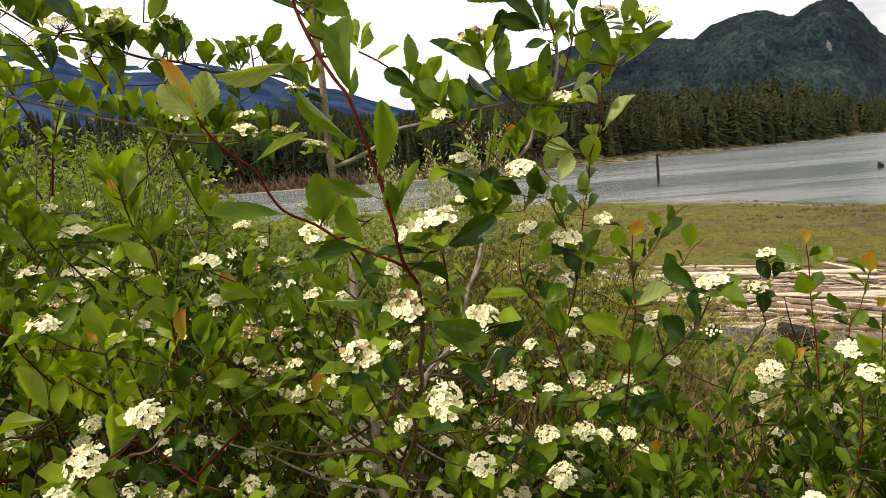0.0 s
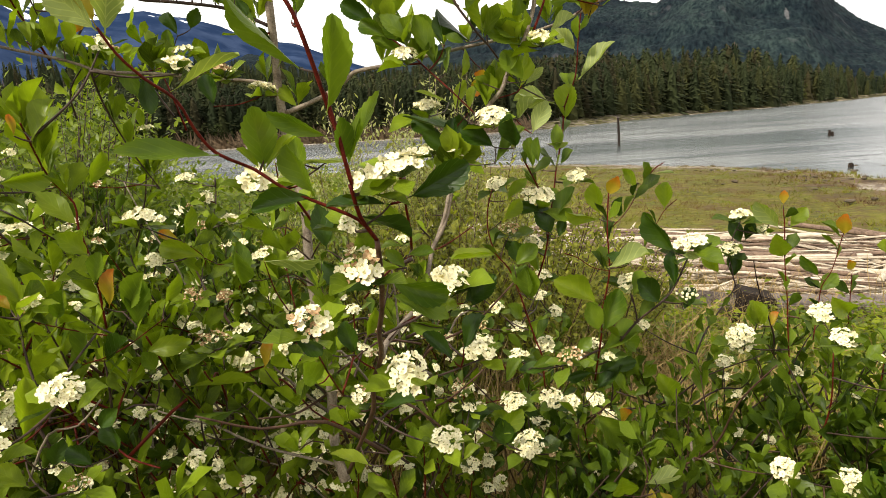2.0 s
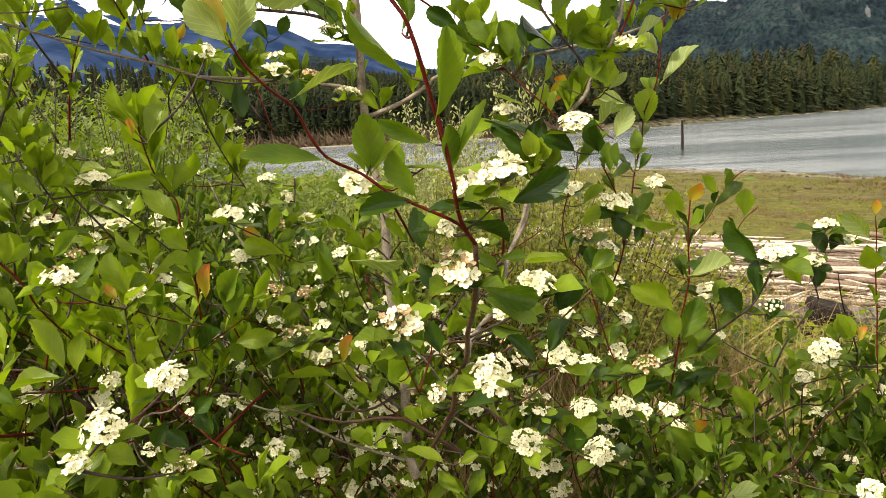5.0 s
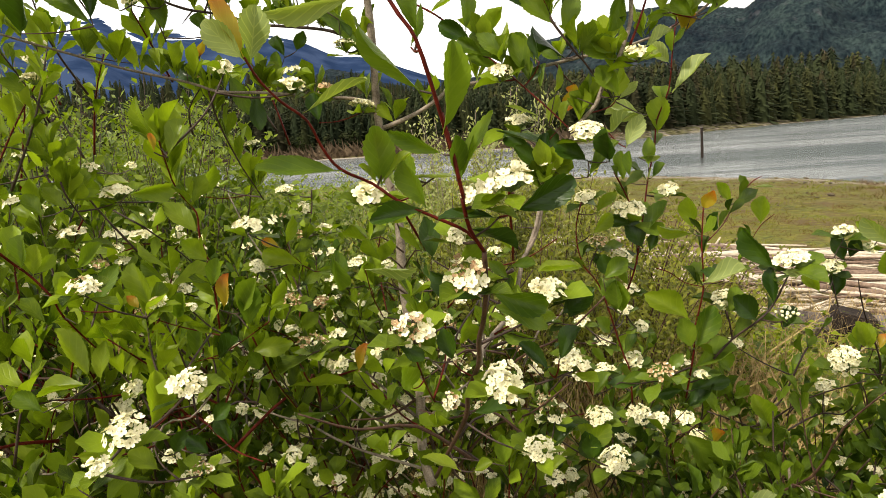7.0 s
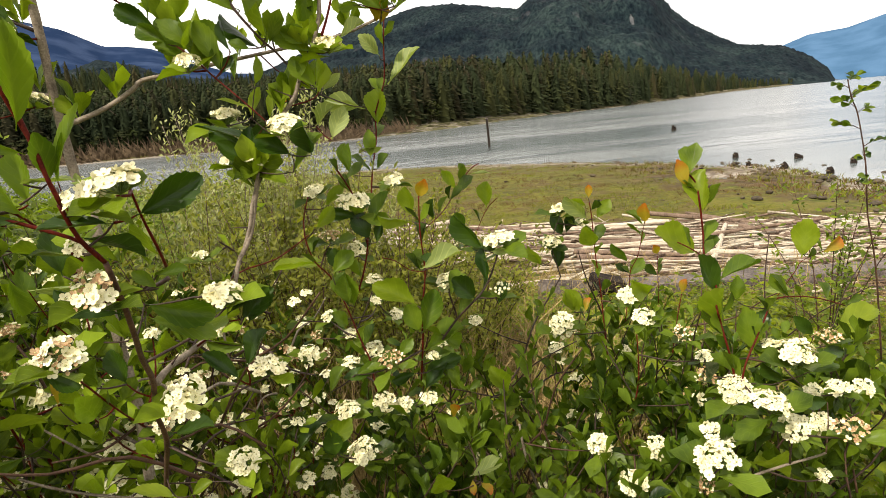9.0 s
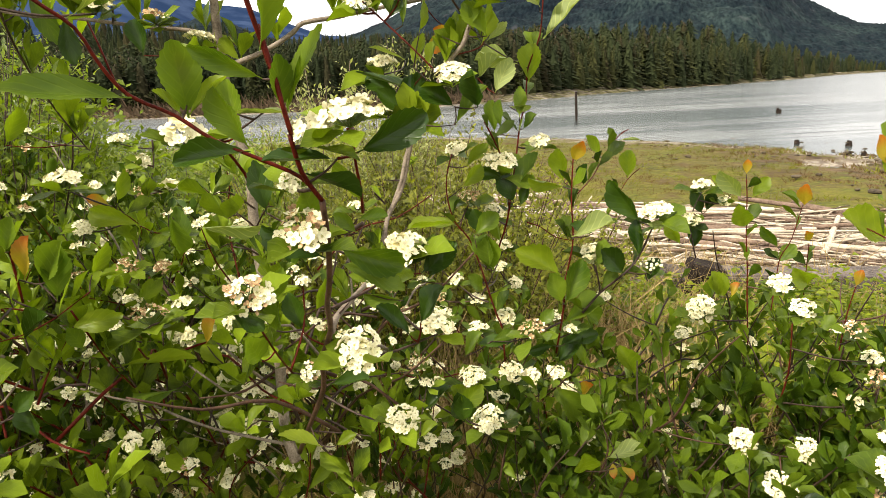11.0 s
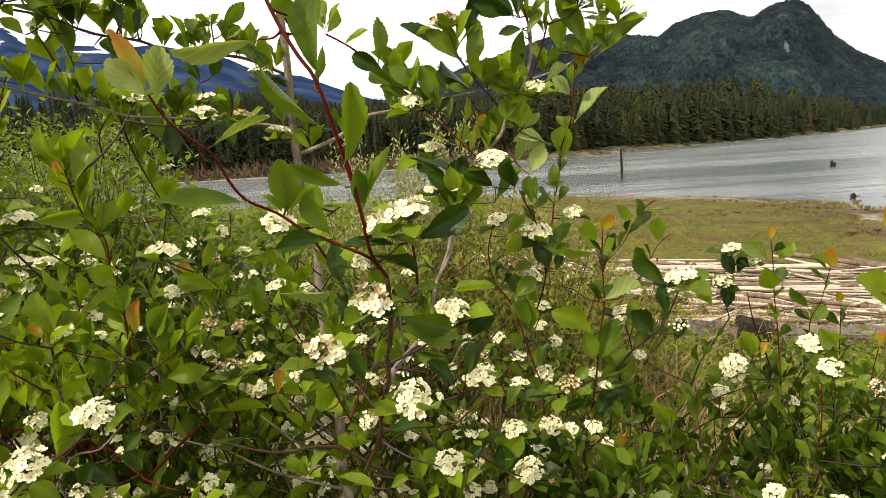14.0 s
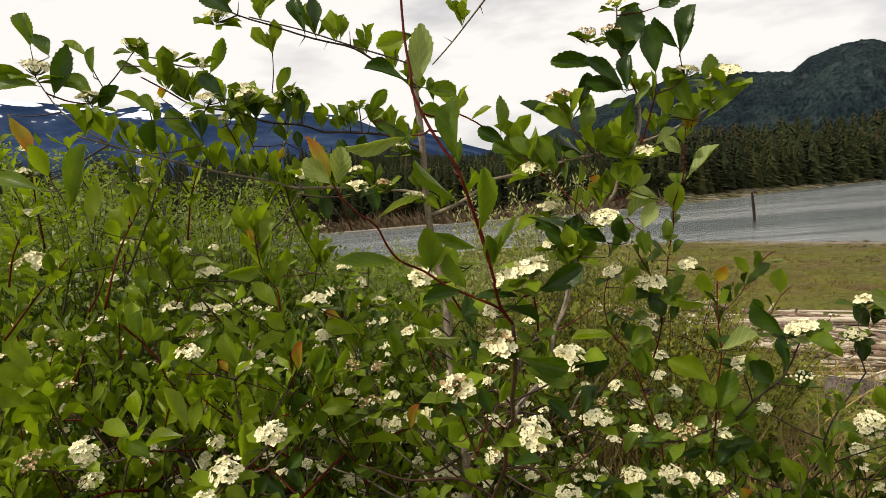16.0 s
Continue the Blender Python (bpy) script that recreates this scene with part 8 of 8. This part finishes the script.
for x, y, h, sp in ((-1.3, 2.6, 1.62, 0.55), (-2.0, 2.3, 1.75, 0.6), (-0.75, 2.7, 1.42, 0.5), (-2.7, 2.9, 1.9, 0.7), (-1.8, 3.4, 1.8, 0.7), (-1.0, 3.6, 1.6, 0.7), (-3.4, 3.6, 2.1, 0.9), (-2.6, 4.4, 2.0, 0.9), (-1.5, 4.8, 1.8, 0.9), (-4.4, 4.4, 2.3, 1.0), (-0.5, 4.4, 1.5, 0.7), (-3.6, 5.8, 2.3, 1.2), (-1.9, 6.4, 1.9, 1.1), (-5.5, 6.0, 2.6, 1.3), (-2.6, 1.6, 1.7, 0.6), (-3.4, 2.3, 1.9, 0.7), (-0.9, 5.9, 1.6, 0.9), (-2.8, 7.6, 2.1, 1.3), (-4.6, 7.8, 2.5, 1.5), (-1.2, 8.2, 1.7, 1.2)):
    sunny = -2.3 < x < -0.6 and y > 2.5
    most = float(np.interp(math.degrees(math.atan2(x + 0.5 * sp, y)), (-40, -27, -23, -19, -15, 0), (9, 5, 2.5, 0.0, -2.5, -4)))
    h = min(h, 1.41 + math.hypot(x, y) * math.tan(radians(most)))
    bush("green_shrub", (x, y, 0.12), h, sp, 26, 170, 0.05, 0.42, SUNNY if sunny else BRAMBLE, DARKBARK, ("bright yellow-green" if sunny else "leafy green") + " shrub growing on the shore", 0.5) 
for x, y, h, sp in ((-1.5, 2.05, 1.8, 0.4), (-1.15, 2.2, 1.68, 0.35), (-1.9, 2.3, 1.9, 0.4), (-1.4, 2.5, 1.8, 0.35)):
    bush("twiggy_shrub", (x, y, 0.12), h, sp, 20, 36, 0.034, 0.42, SUNNY, DARKBARK, "dark-twigged shrub with few leaves among the green shrubs", 0.9, 0.5)
bush("green_shrub", (2.3, 2.1, 0.12), 1.02, 0.36, 9, 110, 0.03, 0.5, SUNNY, BROWNBARK, "thin yellow-green shrub beside the driftwood", 0.5)
bush("green_shrub", (2.75, 2.0, 0.12), 0.9, 0.4, 8, 110, 0.03, 0.5, SUNNY, BROWNBARK, "thin yellow-green shrub beside the driftwood", 0.5)
for x, y, h, sp in ((-1.28, 2.75, 1.62, 0.3), (-1.6, 2.95, 1.68, 0.3), (-1.45, 2.45, 1.35, 0.35), (-0.9, 2.3, 1.2, 0.35), (-0.55, 2.35, 1.14, 0.35), (-1.2, 2.0, 1.2, 0.35)):
    bush("green_shrub", (x, y, 0.12), h, sp, 26, 150, 0.042, 0.36, SUNNY, DARKBARK, "bright yellow-green shrub growing on the shore", 0.9)
for x, y, h, sp in ((-0.12, 2.5, 1.52, 0.26), (0.1, 2.75, 1.62, 0.28), (-0.4, 2.9, 1.3, 0.3), (0.35, 2.7, 1.2, 0.3)):
    bush("willow_shrub", (x, y, 0.12), h, sp, 34, 230, 0.022, 0.38, WILLOW, GREYBARK, "grey-green willow shrub with narrow upright leaves", 1.0)
for x, y, h, sp in ((0.1, 2.0, 1.28, 0.3), (0.42, 2.1, 1.2, 0.34), (-0.2, 2.05, 1.3, 0.3), (0.25, 2.5, 1.35, 0.4), (0.75, 2.4, 0.95, 0.4), (0.0, 2.9, 1.35, 0.45), (0.7, 3.0, 0.9, 0.45), (0.55, 2.6, 1.15, 0.35)):
    bush("olive_shrub", (x, y, 0.12), h, sp, 26, 240, 0.024, 0.42, OLIVE, BROWNBARK, "olive-green thicket of small narrow leaves", 0.7, 0.05)


# ---- low growth between the hawthorns and the driftwood
low_heap, straw_heap = Heap(), Heap()
for i in range(5200):
    az = radians(rng.uniform(8, 66))
    r = 1.75 + 2.6 * rng.random() ** 0.8
    x, y = r * math.sin(az), r * math.cos(az)
    h = rng.uniform(0.05, 0.42) * max(0.3, 1.65 - 0.33 * r)
    if noise.noise((x * 1.6, y * 1.6, 5.0)) < -0.22:
        continue
    for k in range(5):
        b = rng.uniform(0, 6.283)
        s = rng.uniform(0.024, 0.056)
        p = Vector((x + rng.gauss(0, 0.05), y + rng.gauss(0, 0.05), 0.15 + h + rng.gauss(0, 0.04)))
        put_leaf(low_heap, LOW[rng.randrange(3)], p, Vector((math.cos(b), math.sin(b), rng.uniform(-0.2, 0.6))), Vector((rng.uniform(-0.4, 0.4), rng.uniform(-0.6, 0.2), 1)), s, s * rng.uniform(0.6, 0.9))
for i in range(800):
    az, r = radians(rng.uniform(36, 64)), rng.uniform(2.3, 3.9)
    x, y = r * math.sin(az), r * math.cos(az)
    h = rng.uniform(0.08, 0.34)
    for k in range(5):
        b, s = rng.uniform(0, 6.283), rng.uniform(0.025, 0.05)
        p = Vector((x + rng.gauss(0, 0.05), y + rng.gauss(0, 0.05), 0.15 + h + rng.gauss(0, 0.04)))
        put_leaf(low_heap, LOW[rng.randrange(3)], p, Vector((math.cos(b), math.sin(b), rng.uniform(-0.2, 0.6))), Vector((rng.uniform(-0.4, 0.4), rng.uniform(-0.6, 0.2), 1)), s, s * rng.uniform(0.5, 0.8))
tagged(low_heap.make("undergrowth", UNDERGROWTH, smooth=True), "low bright green leafy plants covering the bank", "undergrowth", kind="stuff")


def stroke(heap, p, way, length, width, bend=0.2):
    """A narrow stalk or grass blade: a bent, tapering three-sided strip."""
    y = way.normalized()
    x = y.cross(Vector((rng.uniform(-1, 1), rng.uniform(-1, 1), 0.2))).normalized() * width
    droop = Vector((rng.uniform(-1, 1), rng.uniform(-1, 1), -0.4)) * bend * length
    q, e = p + y * length * 0.55 + droop * 0.3, p + y * length + droop
    heap.add([tuple(p - x), tuple(p + x), tuple(q - x * 0.7), tuple(q + x * 0.7), tuple(e)], [(0, 1, 3, 2), (2, 3, 4)])


for i in range(9000):
    az = radians(rng.uniform(-8, 66))
    r = 1.3 + 3.6 * rng.random()
    p = Vector((r * math.sin(az), r * math.cos(az), 0.14 + rng.random() * 0.06))
    flat = rng.random() < 0.6
    stroke(straw_heap, p, Vector((rng.uniform(-1, 1), rng.uniform(-1, 1), rng.uniform(0.05, 0.35) if flat else rng.uniform(0.8, 2.5))), rng.uniform(0.15, 0.5), rng.uniform(0.0012, 0.003))
for i in range(1000):
    p = Vector((rng.uniform(0.15, 1.7), rng.uniform(1.35, 2.7), 0.14))
    stroke(straw_heap, p, Vector((rng.uniform(-0.5, 0.5), rng.uniform(-0.5, 0.5), 1.2)), rng.uniform(0.25, 0.75), rng.uniform(0.001, 0.003), 0.4)
for i in range(1700):
    p = Vector((rng.uniform(-0.25, 0.95), rng.uniform(1.6, 3.0), 0.14))
    stroke(straw_heap, p, Vector((rng.uniform(-0.4, 0.4), rng.uniform(-0.4, 0.4), 1.2)), rng.uniform(0.35, 1.05) * (1.1 - 0.35 * max(0.0, p.x)), rng.uniform(0.001, 0.0028), 0.3)
for i in range(420):
    p = Vector((rng.uniform(0.08, 0.5), rng.uniform(1.25, 1.9), 0.14))
    stroke(straw_heap, p, Vector((rng.uniform(-0.3, 0.3), rng.uniform(-0.3, 0.3), 1.4)), rng.uniform(0.5, 0.95), rng.uniform(0.001, 0.0022), 0.3)
for i in range(600):
    p = Vector((rng.uniform(0.3, 1.3), rng.uniform(1.7, 3.0), 0.14 + rng.random() * 0.35))
    stroke(straw_heap, p, Vector((rng.uniform(-1, 1), rng.uniform(-0.6, 0.6), rng.uniform(0.1, 1.6))), rng.uniform(0.2, 0.6), rng.uniform(0.0012, 0.003), 0.4)
tagged(straw_heap.make("straw", STRAW), "dry straw-coloured dead stalks on the ground", "straw", kind="stuff")

grass_heap = Heap()
for i in range(15000):
    az = rng.uniform(-12, 66)
    r = 5.0 + 16 * rng.random() ** 1.2
    if r > shore_near(az) - 0.4 or (az > 37 and noise.noise((r * math.sin(radians(az)) * 0.7, r * math.cos(radians(az)) * 0.7, 1.0)) < 0.1):
        continue
    if r < 7.9 and az > 14 and rng.random() < 0.75:
        continue
    a = radians(az)
    x, y = r * math.sin(a), r * math.cos(a)
    p = Vector((x, y, land_height(az, r) - 0.01))
    patch = noise.noise((x * 0.55, y * 0.9, 4.0)) + 0.5 * noise.noise((x * 2.1, y * 2.1, 8.0)) + rng.gauss(0, 0.12)
    slot = 1 if patch > 0.2 else 2 if patch < -0.08 else 0
    tall = rng.uniform(0.6, 1.3) * (1.2 if slot == 1 else 0.9)
    for k in range(7):
        n0 = len(grass_heap.s)
        stroke(grass_heap, p + Vector((rng.gauss(0, 0.045), rng.gauss(0, 0.045), 0)), Vector((rng.uniform(-0.8, 0.8), rng.uniform(-0.8, 0.8), 1)), rng.uniform(0.03, 0.085) * tall, rng.uniform(0.002, 0.0045), 0.5)
        grass_heap.s[n0:] = [slot] * (len(grass_heap.s) - n0)
wild = random.Random(77)
for i in range(260):
    az = 30 + 28 * wild.random() ** 0.7
    r = float(shore_near(az)) * wild.uniform(0.68, 1.0)
    x, y = r * math.sin(radians(az)), r * math.cos(radians(az))
    wide, slot = wild.uniform(0.05, 0.16), wild.choice((1, 1, 2, 2, 0))
    for k in range(int(60 * wide) + 10):
        n0 = len(grass_heap.s)
        p = Vector((x + wild.gauss(0, wide), y + wild.gauss(0, wide), land_height(az, r) - 0.02))
        stroke(grass_heap, p, Vector((wild.uniform(-0.6, 0.6), wild.uniform(-0.6, 0.6), 1)), wild.uniform(0.06, 0.15), wild.uniform(0.005, 0.01), 0.5)
        grass_heap.s[n0:] = [slot] * (len(grass_heap.s) - n0)
tagged(grass_heap.make("meadow_grass", [GRASS, GREEN_GRASS, BROWN_GRASS]), "short olive-brown marsh grass", "grass", kind="stuff")


# ---- driftwood
def log_mesh(seed, mat):
    """A bleached log one metre long on X, 0.1 thick: crooked, tapered, with a broken end and the stub of a branch."""
    r2 = random.Random(seed)
    pts = [(x, r2.uniform(-0.032, 0.032), r2.uniform(-0.016, 0.016)) for x in (-0.5, -0.25, 0.0, 0.25, 0.5)]
    v, f = tube(pts, 0.05, 0.05 * r2.uniform(0.45, 0.9), 8, 3, 0.1, r2)
    v, f = [tuple(p) for p in v], list(f)
    if seed % 2:
        x = r2.uniform(-0.3, 0.3)
        v2, f2 = tube([(x, 0, 0.02), (x + 0.02, 0.03 * r2.choice((-1, 1)), 0.1), (x + 0.05, 0.06 * r2.choice((-1, 1)), 0.16)], 0.018, 0.007, 5, 2)
        f += [tuple(i + len(v) for i in g) for g in f2]
        v += [tuple(p) for p in v2]
    ob = mesh_ob("driftwood_log", v, f, mat, smooth=True)
    me = ob.data
    bpy.data.objects.remove(ob)
    return me


LOGS = [log_mesh(40 + i, DRIFT if i < 6 else DRIFTDARK) for i in range(10)]
drift_from, drift_way = Vector((0.5, 7.5, 0)), Vector((6.5, -3.7, 0)).normalized()
drift_in = Vector((-drift_way.y, drift_way.x, 0)) * -1
for i in range(299):
    u = 10.0 * rng.random()
    depth = float(np.interp(u, (0, 2, 3.5, 5, 10), (0.35, 0.7, 1.7, 2.0, 2.2)))
    v = depth * rng.random() ** 1.1
    c = drift_from + drift_way * u + drift_in * v
    r = rng.choice((0.008, 0.01, 0.012, 0.014, 0.016, 0.02, 0.024, 0.028, 0.034))
    length = rng.uniform(0.8, 3.2)
    level = 0.14 + r + rng.random() ** 2 * 0.09
    yaw = math.atan2(drift_way.y, drift_way.x) + rng.gauss(0, 0.24) + (rng.uniform(-1.3, 1.3) if rng.random() < 0.18 else 0)
    ob = new("driftwood_log", LOGS[rng.randrange(10)])
    ob.matrix_world = Matrix.Translation((c.x, c.y, level)) @ Euler((rng.uniform(0, 6), rng.gauss(0, 0.035), yaw)).to_matrix().to_4x4() @ Matrix.Diagonal((length, r / 0.05, r / 0.05, 1))
    dark = "damp brown" if ob.data.materials[0] == DRIFTDARK else "bleached grey"
    tagged(ob, dark + " driftwood log lying on the shore", "log", "driftwood logs")


drift_bits = Heap()
for i in range(3600):
    u = 10.5 * rng.random()
    depth = float(np.interp(u, (0, 2, 3.5, 5, 10), (0.4, 0.9, 2.1, 2.5, 2.7)))
    c = drift_from + drift_way * u + drift_in * depth * rng.random() + Vector((0, 0, 0.15 + rng.random() ** 2 * 0.1))
    yaw = math.atan2(drift_way.y, drift_way.x) + rng.gauss(0, 0.5)
    half = Vector((math.cos(yaw), math.sin(yaw), rng.gauss(0, 0.04))) * rng.uniform(0.1, 0.6)
    v, f = tube([c - half, c + Vector((0, 0, rng.uniform(-0.01, 0.015))), c + half], rng.uniform(0.004, 0.014), rng.uniform(0.003, 0.009), 4, 1)
    drift_bits.add([tuple(p) for p in v], f, slot=rng.randrange(5) // 3)
tagged(drift_bits.make("driftwood_sticks", [DRIFT, DRIFTDARK], smooth=True), "tangle of bleached sticks and broken twigs", "driftwood", kind="stuff")


def box(name, size, mat, parent, place, turn=(0, 0, 0), bevel=0.012, label=""):
    bm = bmesh.new()
    bmesh.ops.create_cube(bm, size=1.0)
    bmesh.ops.scale(bm, vec=size, verts=bm.verts)
    bmesh.ops.subdivide_edges(bm, edges=[e for e in bm.edges if e.calc_length() > 0.6], cuts=5)
    for vert in bm.verts:
        vert.co += Vector((0, noise.noise(vert.co * 4) * 0.012, noise.noise(vert.co * 3 + Vector((7, 0, 0))) * 0.012))
    bmesh.ops.bevel(bm, geom=[e for e in bm.edges if e.is_manifold and e.calc_face_angle() > 0.8], offset=bevel, segments=2, affect="EDGES")
    me = bpy.data.meshes.new(name)
    bm.to_mesh(me)
    bm.free()
    me.materials.append(mat)
    ob = new(name, me)
    ob.parent = parent
    ob.matrix_local = Matrix.Translation(place) @ Euler([radians(a) for a in turn]).to_matrix().to_4x4()
    if label:
        ob["label"] = label
    return ob


TIMBER_DARK = mottled("dark_wet_timber", (0.012, 0.009, 0.007), (0.045, 0.034, 0.027), 9, 70, 0.9, 0.6, 0.006, 0.08)
beam = thing("timber_beam", (3.40, 3.34, 0.07), "grey weathered squared timber with a notched end", "beam")
beam.rotation_euler = (0, 0, radians(-18))
box("beam_body", (3.3, 0.24, 0.19), TIMBER, beam, (0.25, 0, 0.12))
box("board", (0.36, 0.05, 0.34), TIMBER, beam, (-1.62, -0.10, 0.12), (-14, 6, 0), label="pale weathered end board")
notch = box("notch_block", (0.22, 0.2, 0.3), TIMBER_DARK, beam, (-1.34, -0.04, 0.13), (0, 14, 0), label="dark wet notched block")
for k in range(6):
    box("rib", (0.012, 0.02, 0.2), TIMBER_DARK, notch, (0.03 * (k - 2.5), -0.108, 0.0), (0, 0, 0), 0.003)
box("board", (0.75, 0.16, 0.035), DRIFT, beam, (-1.5, -0.22, 0.02), (0, 2, 6), label="pale thin board")

# ---- post and stump in the water, stones on the shore
post = thing("mooring_post", (9.4, 27.0, -0.3), "weathered wooden post standing in the shallow water", "post")
v, f = tube([(0, 0, 0), (-0.02, 0, 0.8), (-0.05, 0, 1.46)], 0.06, 0.05, 9, 3, 0.06, rng)
shaft = mesh_ob("post_shaft", v, f, TIMBER_DARK, post, smooth=True)
v, f = tube([(-0.05, 0, 1.45), (-0.05, 0, 1.5)], 0.075, 0.06, 9, 1)
mesh_ob("post_head", v, f, TIMBER, shaft, smooth=True)
stump = thing("stump", (17.6, 24.8, -0.4), "dark broken stump rising from the water", "stump")
for dx, hh in ((-0.05, 0.54), (0.06, 0.46)):
    v, f = tube([(dx, 0, 0), (dx, 0.02, 0.35), (dx * 1.2, 0, hh)], 0.075, 0.05, 8, 2, 0.15, rng)
    mesh_ob("stub", v, f, TIMBER_DARK, stump, smooth=True)


def stone_mesh(seed):
    bm = bmesh.new()
    bmesh.ops.create_icosphere(bm, subdivisions=2, radius=0.5)
    for vert in bm.verts:
        vert.co *= 1 + 0.35 * noise.noise(vert.co * 1.8 + Vector((seed * 5.0, 0, 0)))
        vert.co.z *= 0.65
    me = bpy.data.meshes.new("shore_stone")
    bm.to_mesh(me)
    bm.free()
    me.materials.append(STONE)
    me.polygons.foreach_set("use_smooth", [True] * len(me.polygons))
    return me


STONES = [stone_mesh(i) for i in range(6)]
for i in range(250):
    az = 18 + 36 * rng.random() ** 0.6
    r = float(shore_near(az)) * rng.uniform(0.8, 1.12) if i % 4 else float(shore_near(az)) * rng.uniform(0.55, 0.85)
    s = rng.choice((0.05, 0.06, 0.08, 0.1, 0.12, 0.15)) * (0.6 if az < 36 else 0.75)
    ob = new("shore_stone", STONES[i % 6])
    ob.matrix_world = Matrix.Translation((r * math.sin(radians(az)), r * math.cos(radians(az)), max(-0.13, land_height(az, r)) + 0.2 * s)) @ Euler((0, 0, rng.uniform(0, 6))).to_matrix().to_4x4() @ Matrix.Diagonal((s * rng.uniform(0.9, 1.6), s, s * rng.uniform(0.6, 1.1), 1))
    tagged(ob, "brown weedy stone at the water's edge", "stone", "shore stones")

for az, r, hh, w in ((36.7, 16.8, -0.05, 0.06), (40.2, 16.5, -0.03, 0.07), (40.2, 14.2, 0.0, 0.065), (41.2, 14.4, -0.01, 0.055), (43.8, 13.9, -0.02, 0.075), (44.8, 15.8, -0.08, 0.09), (47.0, 13.0, -0.05, 0.07), (48.5, 14.6, -0.03, 0.06)):
    x, y = r * math.sin(radians(az)), r * math.cos(radians(az))
    old = thing("old_piling", (x, y, -0.25), "dark rotten piling stub in the shallow water", "piling", "old pilings")
    v, f = tube([(0, 0, 0), (0.01, 0, 0.2), (-0.01, 0.01, 0.25 + hh)], w * 1.15, w * 0.85, 9, 3, 0.12, rng)
    pile = mesh_ob("piling_shaft", v, f, TIMBER_DARK, old, smooth=True)
    v, f = tube([(-0.01, 0.01, 0.245 + hh), (-0.01, 0.01, 0.27 + hh)], w * 0.9, w * 0.6, 9, 1, 0.15, rng)
    mesh_ob("weed_cap", v, f, STONE, pile, smooth=True)

# side twigs and leaves of the sapling
rib = [Vector(p) for p in ((1.553, 1.4, 1.522), (1.57, 1.4, 1.471), (1.593, 1.4, 1.429), (1.63, 1.4, 1.294), (1.647, 1.4, 1.156))]
for i in range(11):
    t = (i + 0.3) / 11 * (len(rib) - 1)
    node = rib[int(t)].lerp(rib[int(t) + 1], t - int(t))
    b = i * 2.5 + rng.uniform(-0.4, 0.4)
    way = Vector((math.cos(b), math.sin(b) * 0.7, 0.35)).normalized()
    reach = rng.uniform(0.035, 0.08) * (0.5 + 0.12 * i if i < 5 else 1)
    limb(SAPLING, "twig", BROWNBARK, 0.0011, 0.0007, [node, node + way * reach * 0.5 + Vector((0, 0, 0.004)), node + way * reach])
    for k in range(5 if i else 7):
        p = node + way * reach * (0.35 + 0.16 * k)
        c = b + rng.choice((-1, 1)) * rng.uniform(0.3, 1.1)
        d = Vector((math.cos(c), math.sin(c), rng.uniform(-0.2, 0.6))).normalized() * rng.uniform(0.02, 0.034)
        leaf(SAPLING, rng.choice("ggyd"), p, p + d, d.length * 0.55, rng.uniform(-50, 50))

# thorns of the older wood
THORN = mesh_ob("thorn", *tube([(0, 0, 0), (0.02, 0, 0.5), (0, 0, 1)], 0.055, 0.006, 5, 2), DARKBARK, smooth=True)
thorn_form = THORN.data
bpy.data.objects.remove(THORN)
placed = 0
for shrub, name, pts in DRESSED:
    if shrub is not MAIN or name != "branch":
        continue
    for a, b in zip(pts, pts[1:]):
        if a.z < 1.25 or placed >= 60 or rng.random() < 0.35:
            continue
        p, along = a, (b - a).normalized()
        out = along.cross(Vector((rng.uniform(-0.4, 0.4), 1, rng.uniform(-0.3, 0.3)))).normalized() * rng.choice((-1, 1)) + along * 0.3
        ob = new("thorn", thorn_form)
        ob.parent = shrub
        ob.matrix_local = Matrix.Translation(p - shrub.location) @ out.normalized().to_track_quat("Z", "Y").to_matrix().to_4x4() @ Matrix.Scale(rng.uniform(0.014, 0.028), 4)
        placed += 1
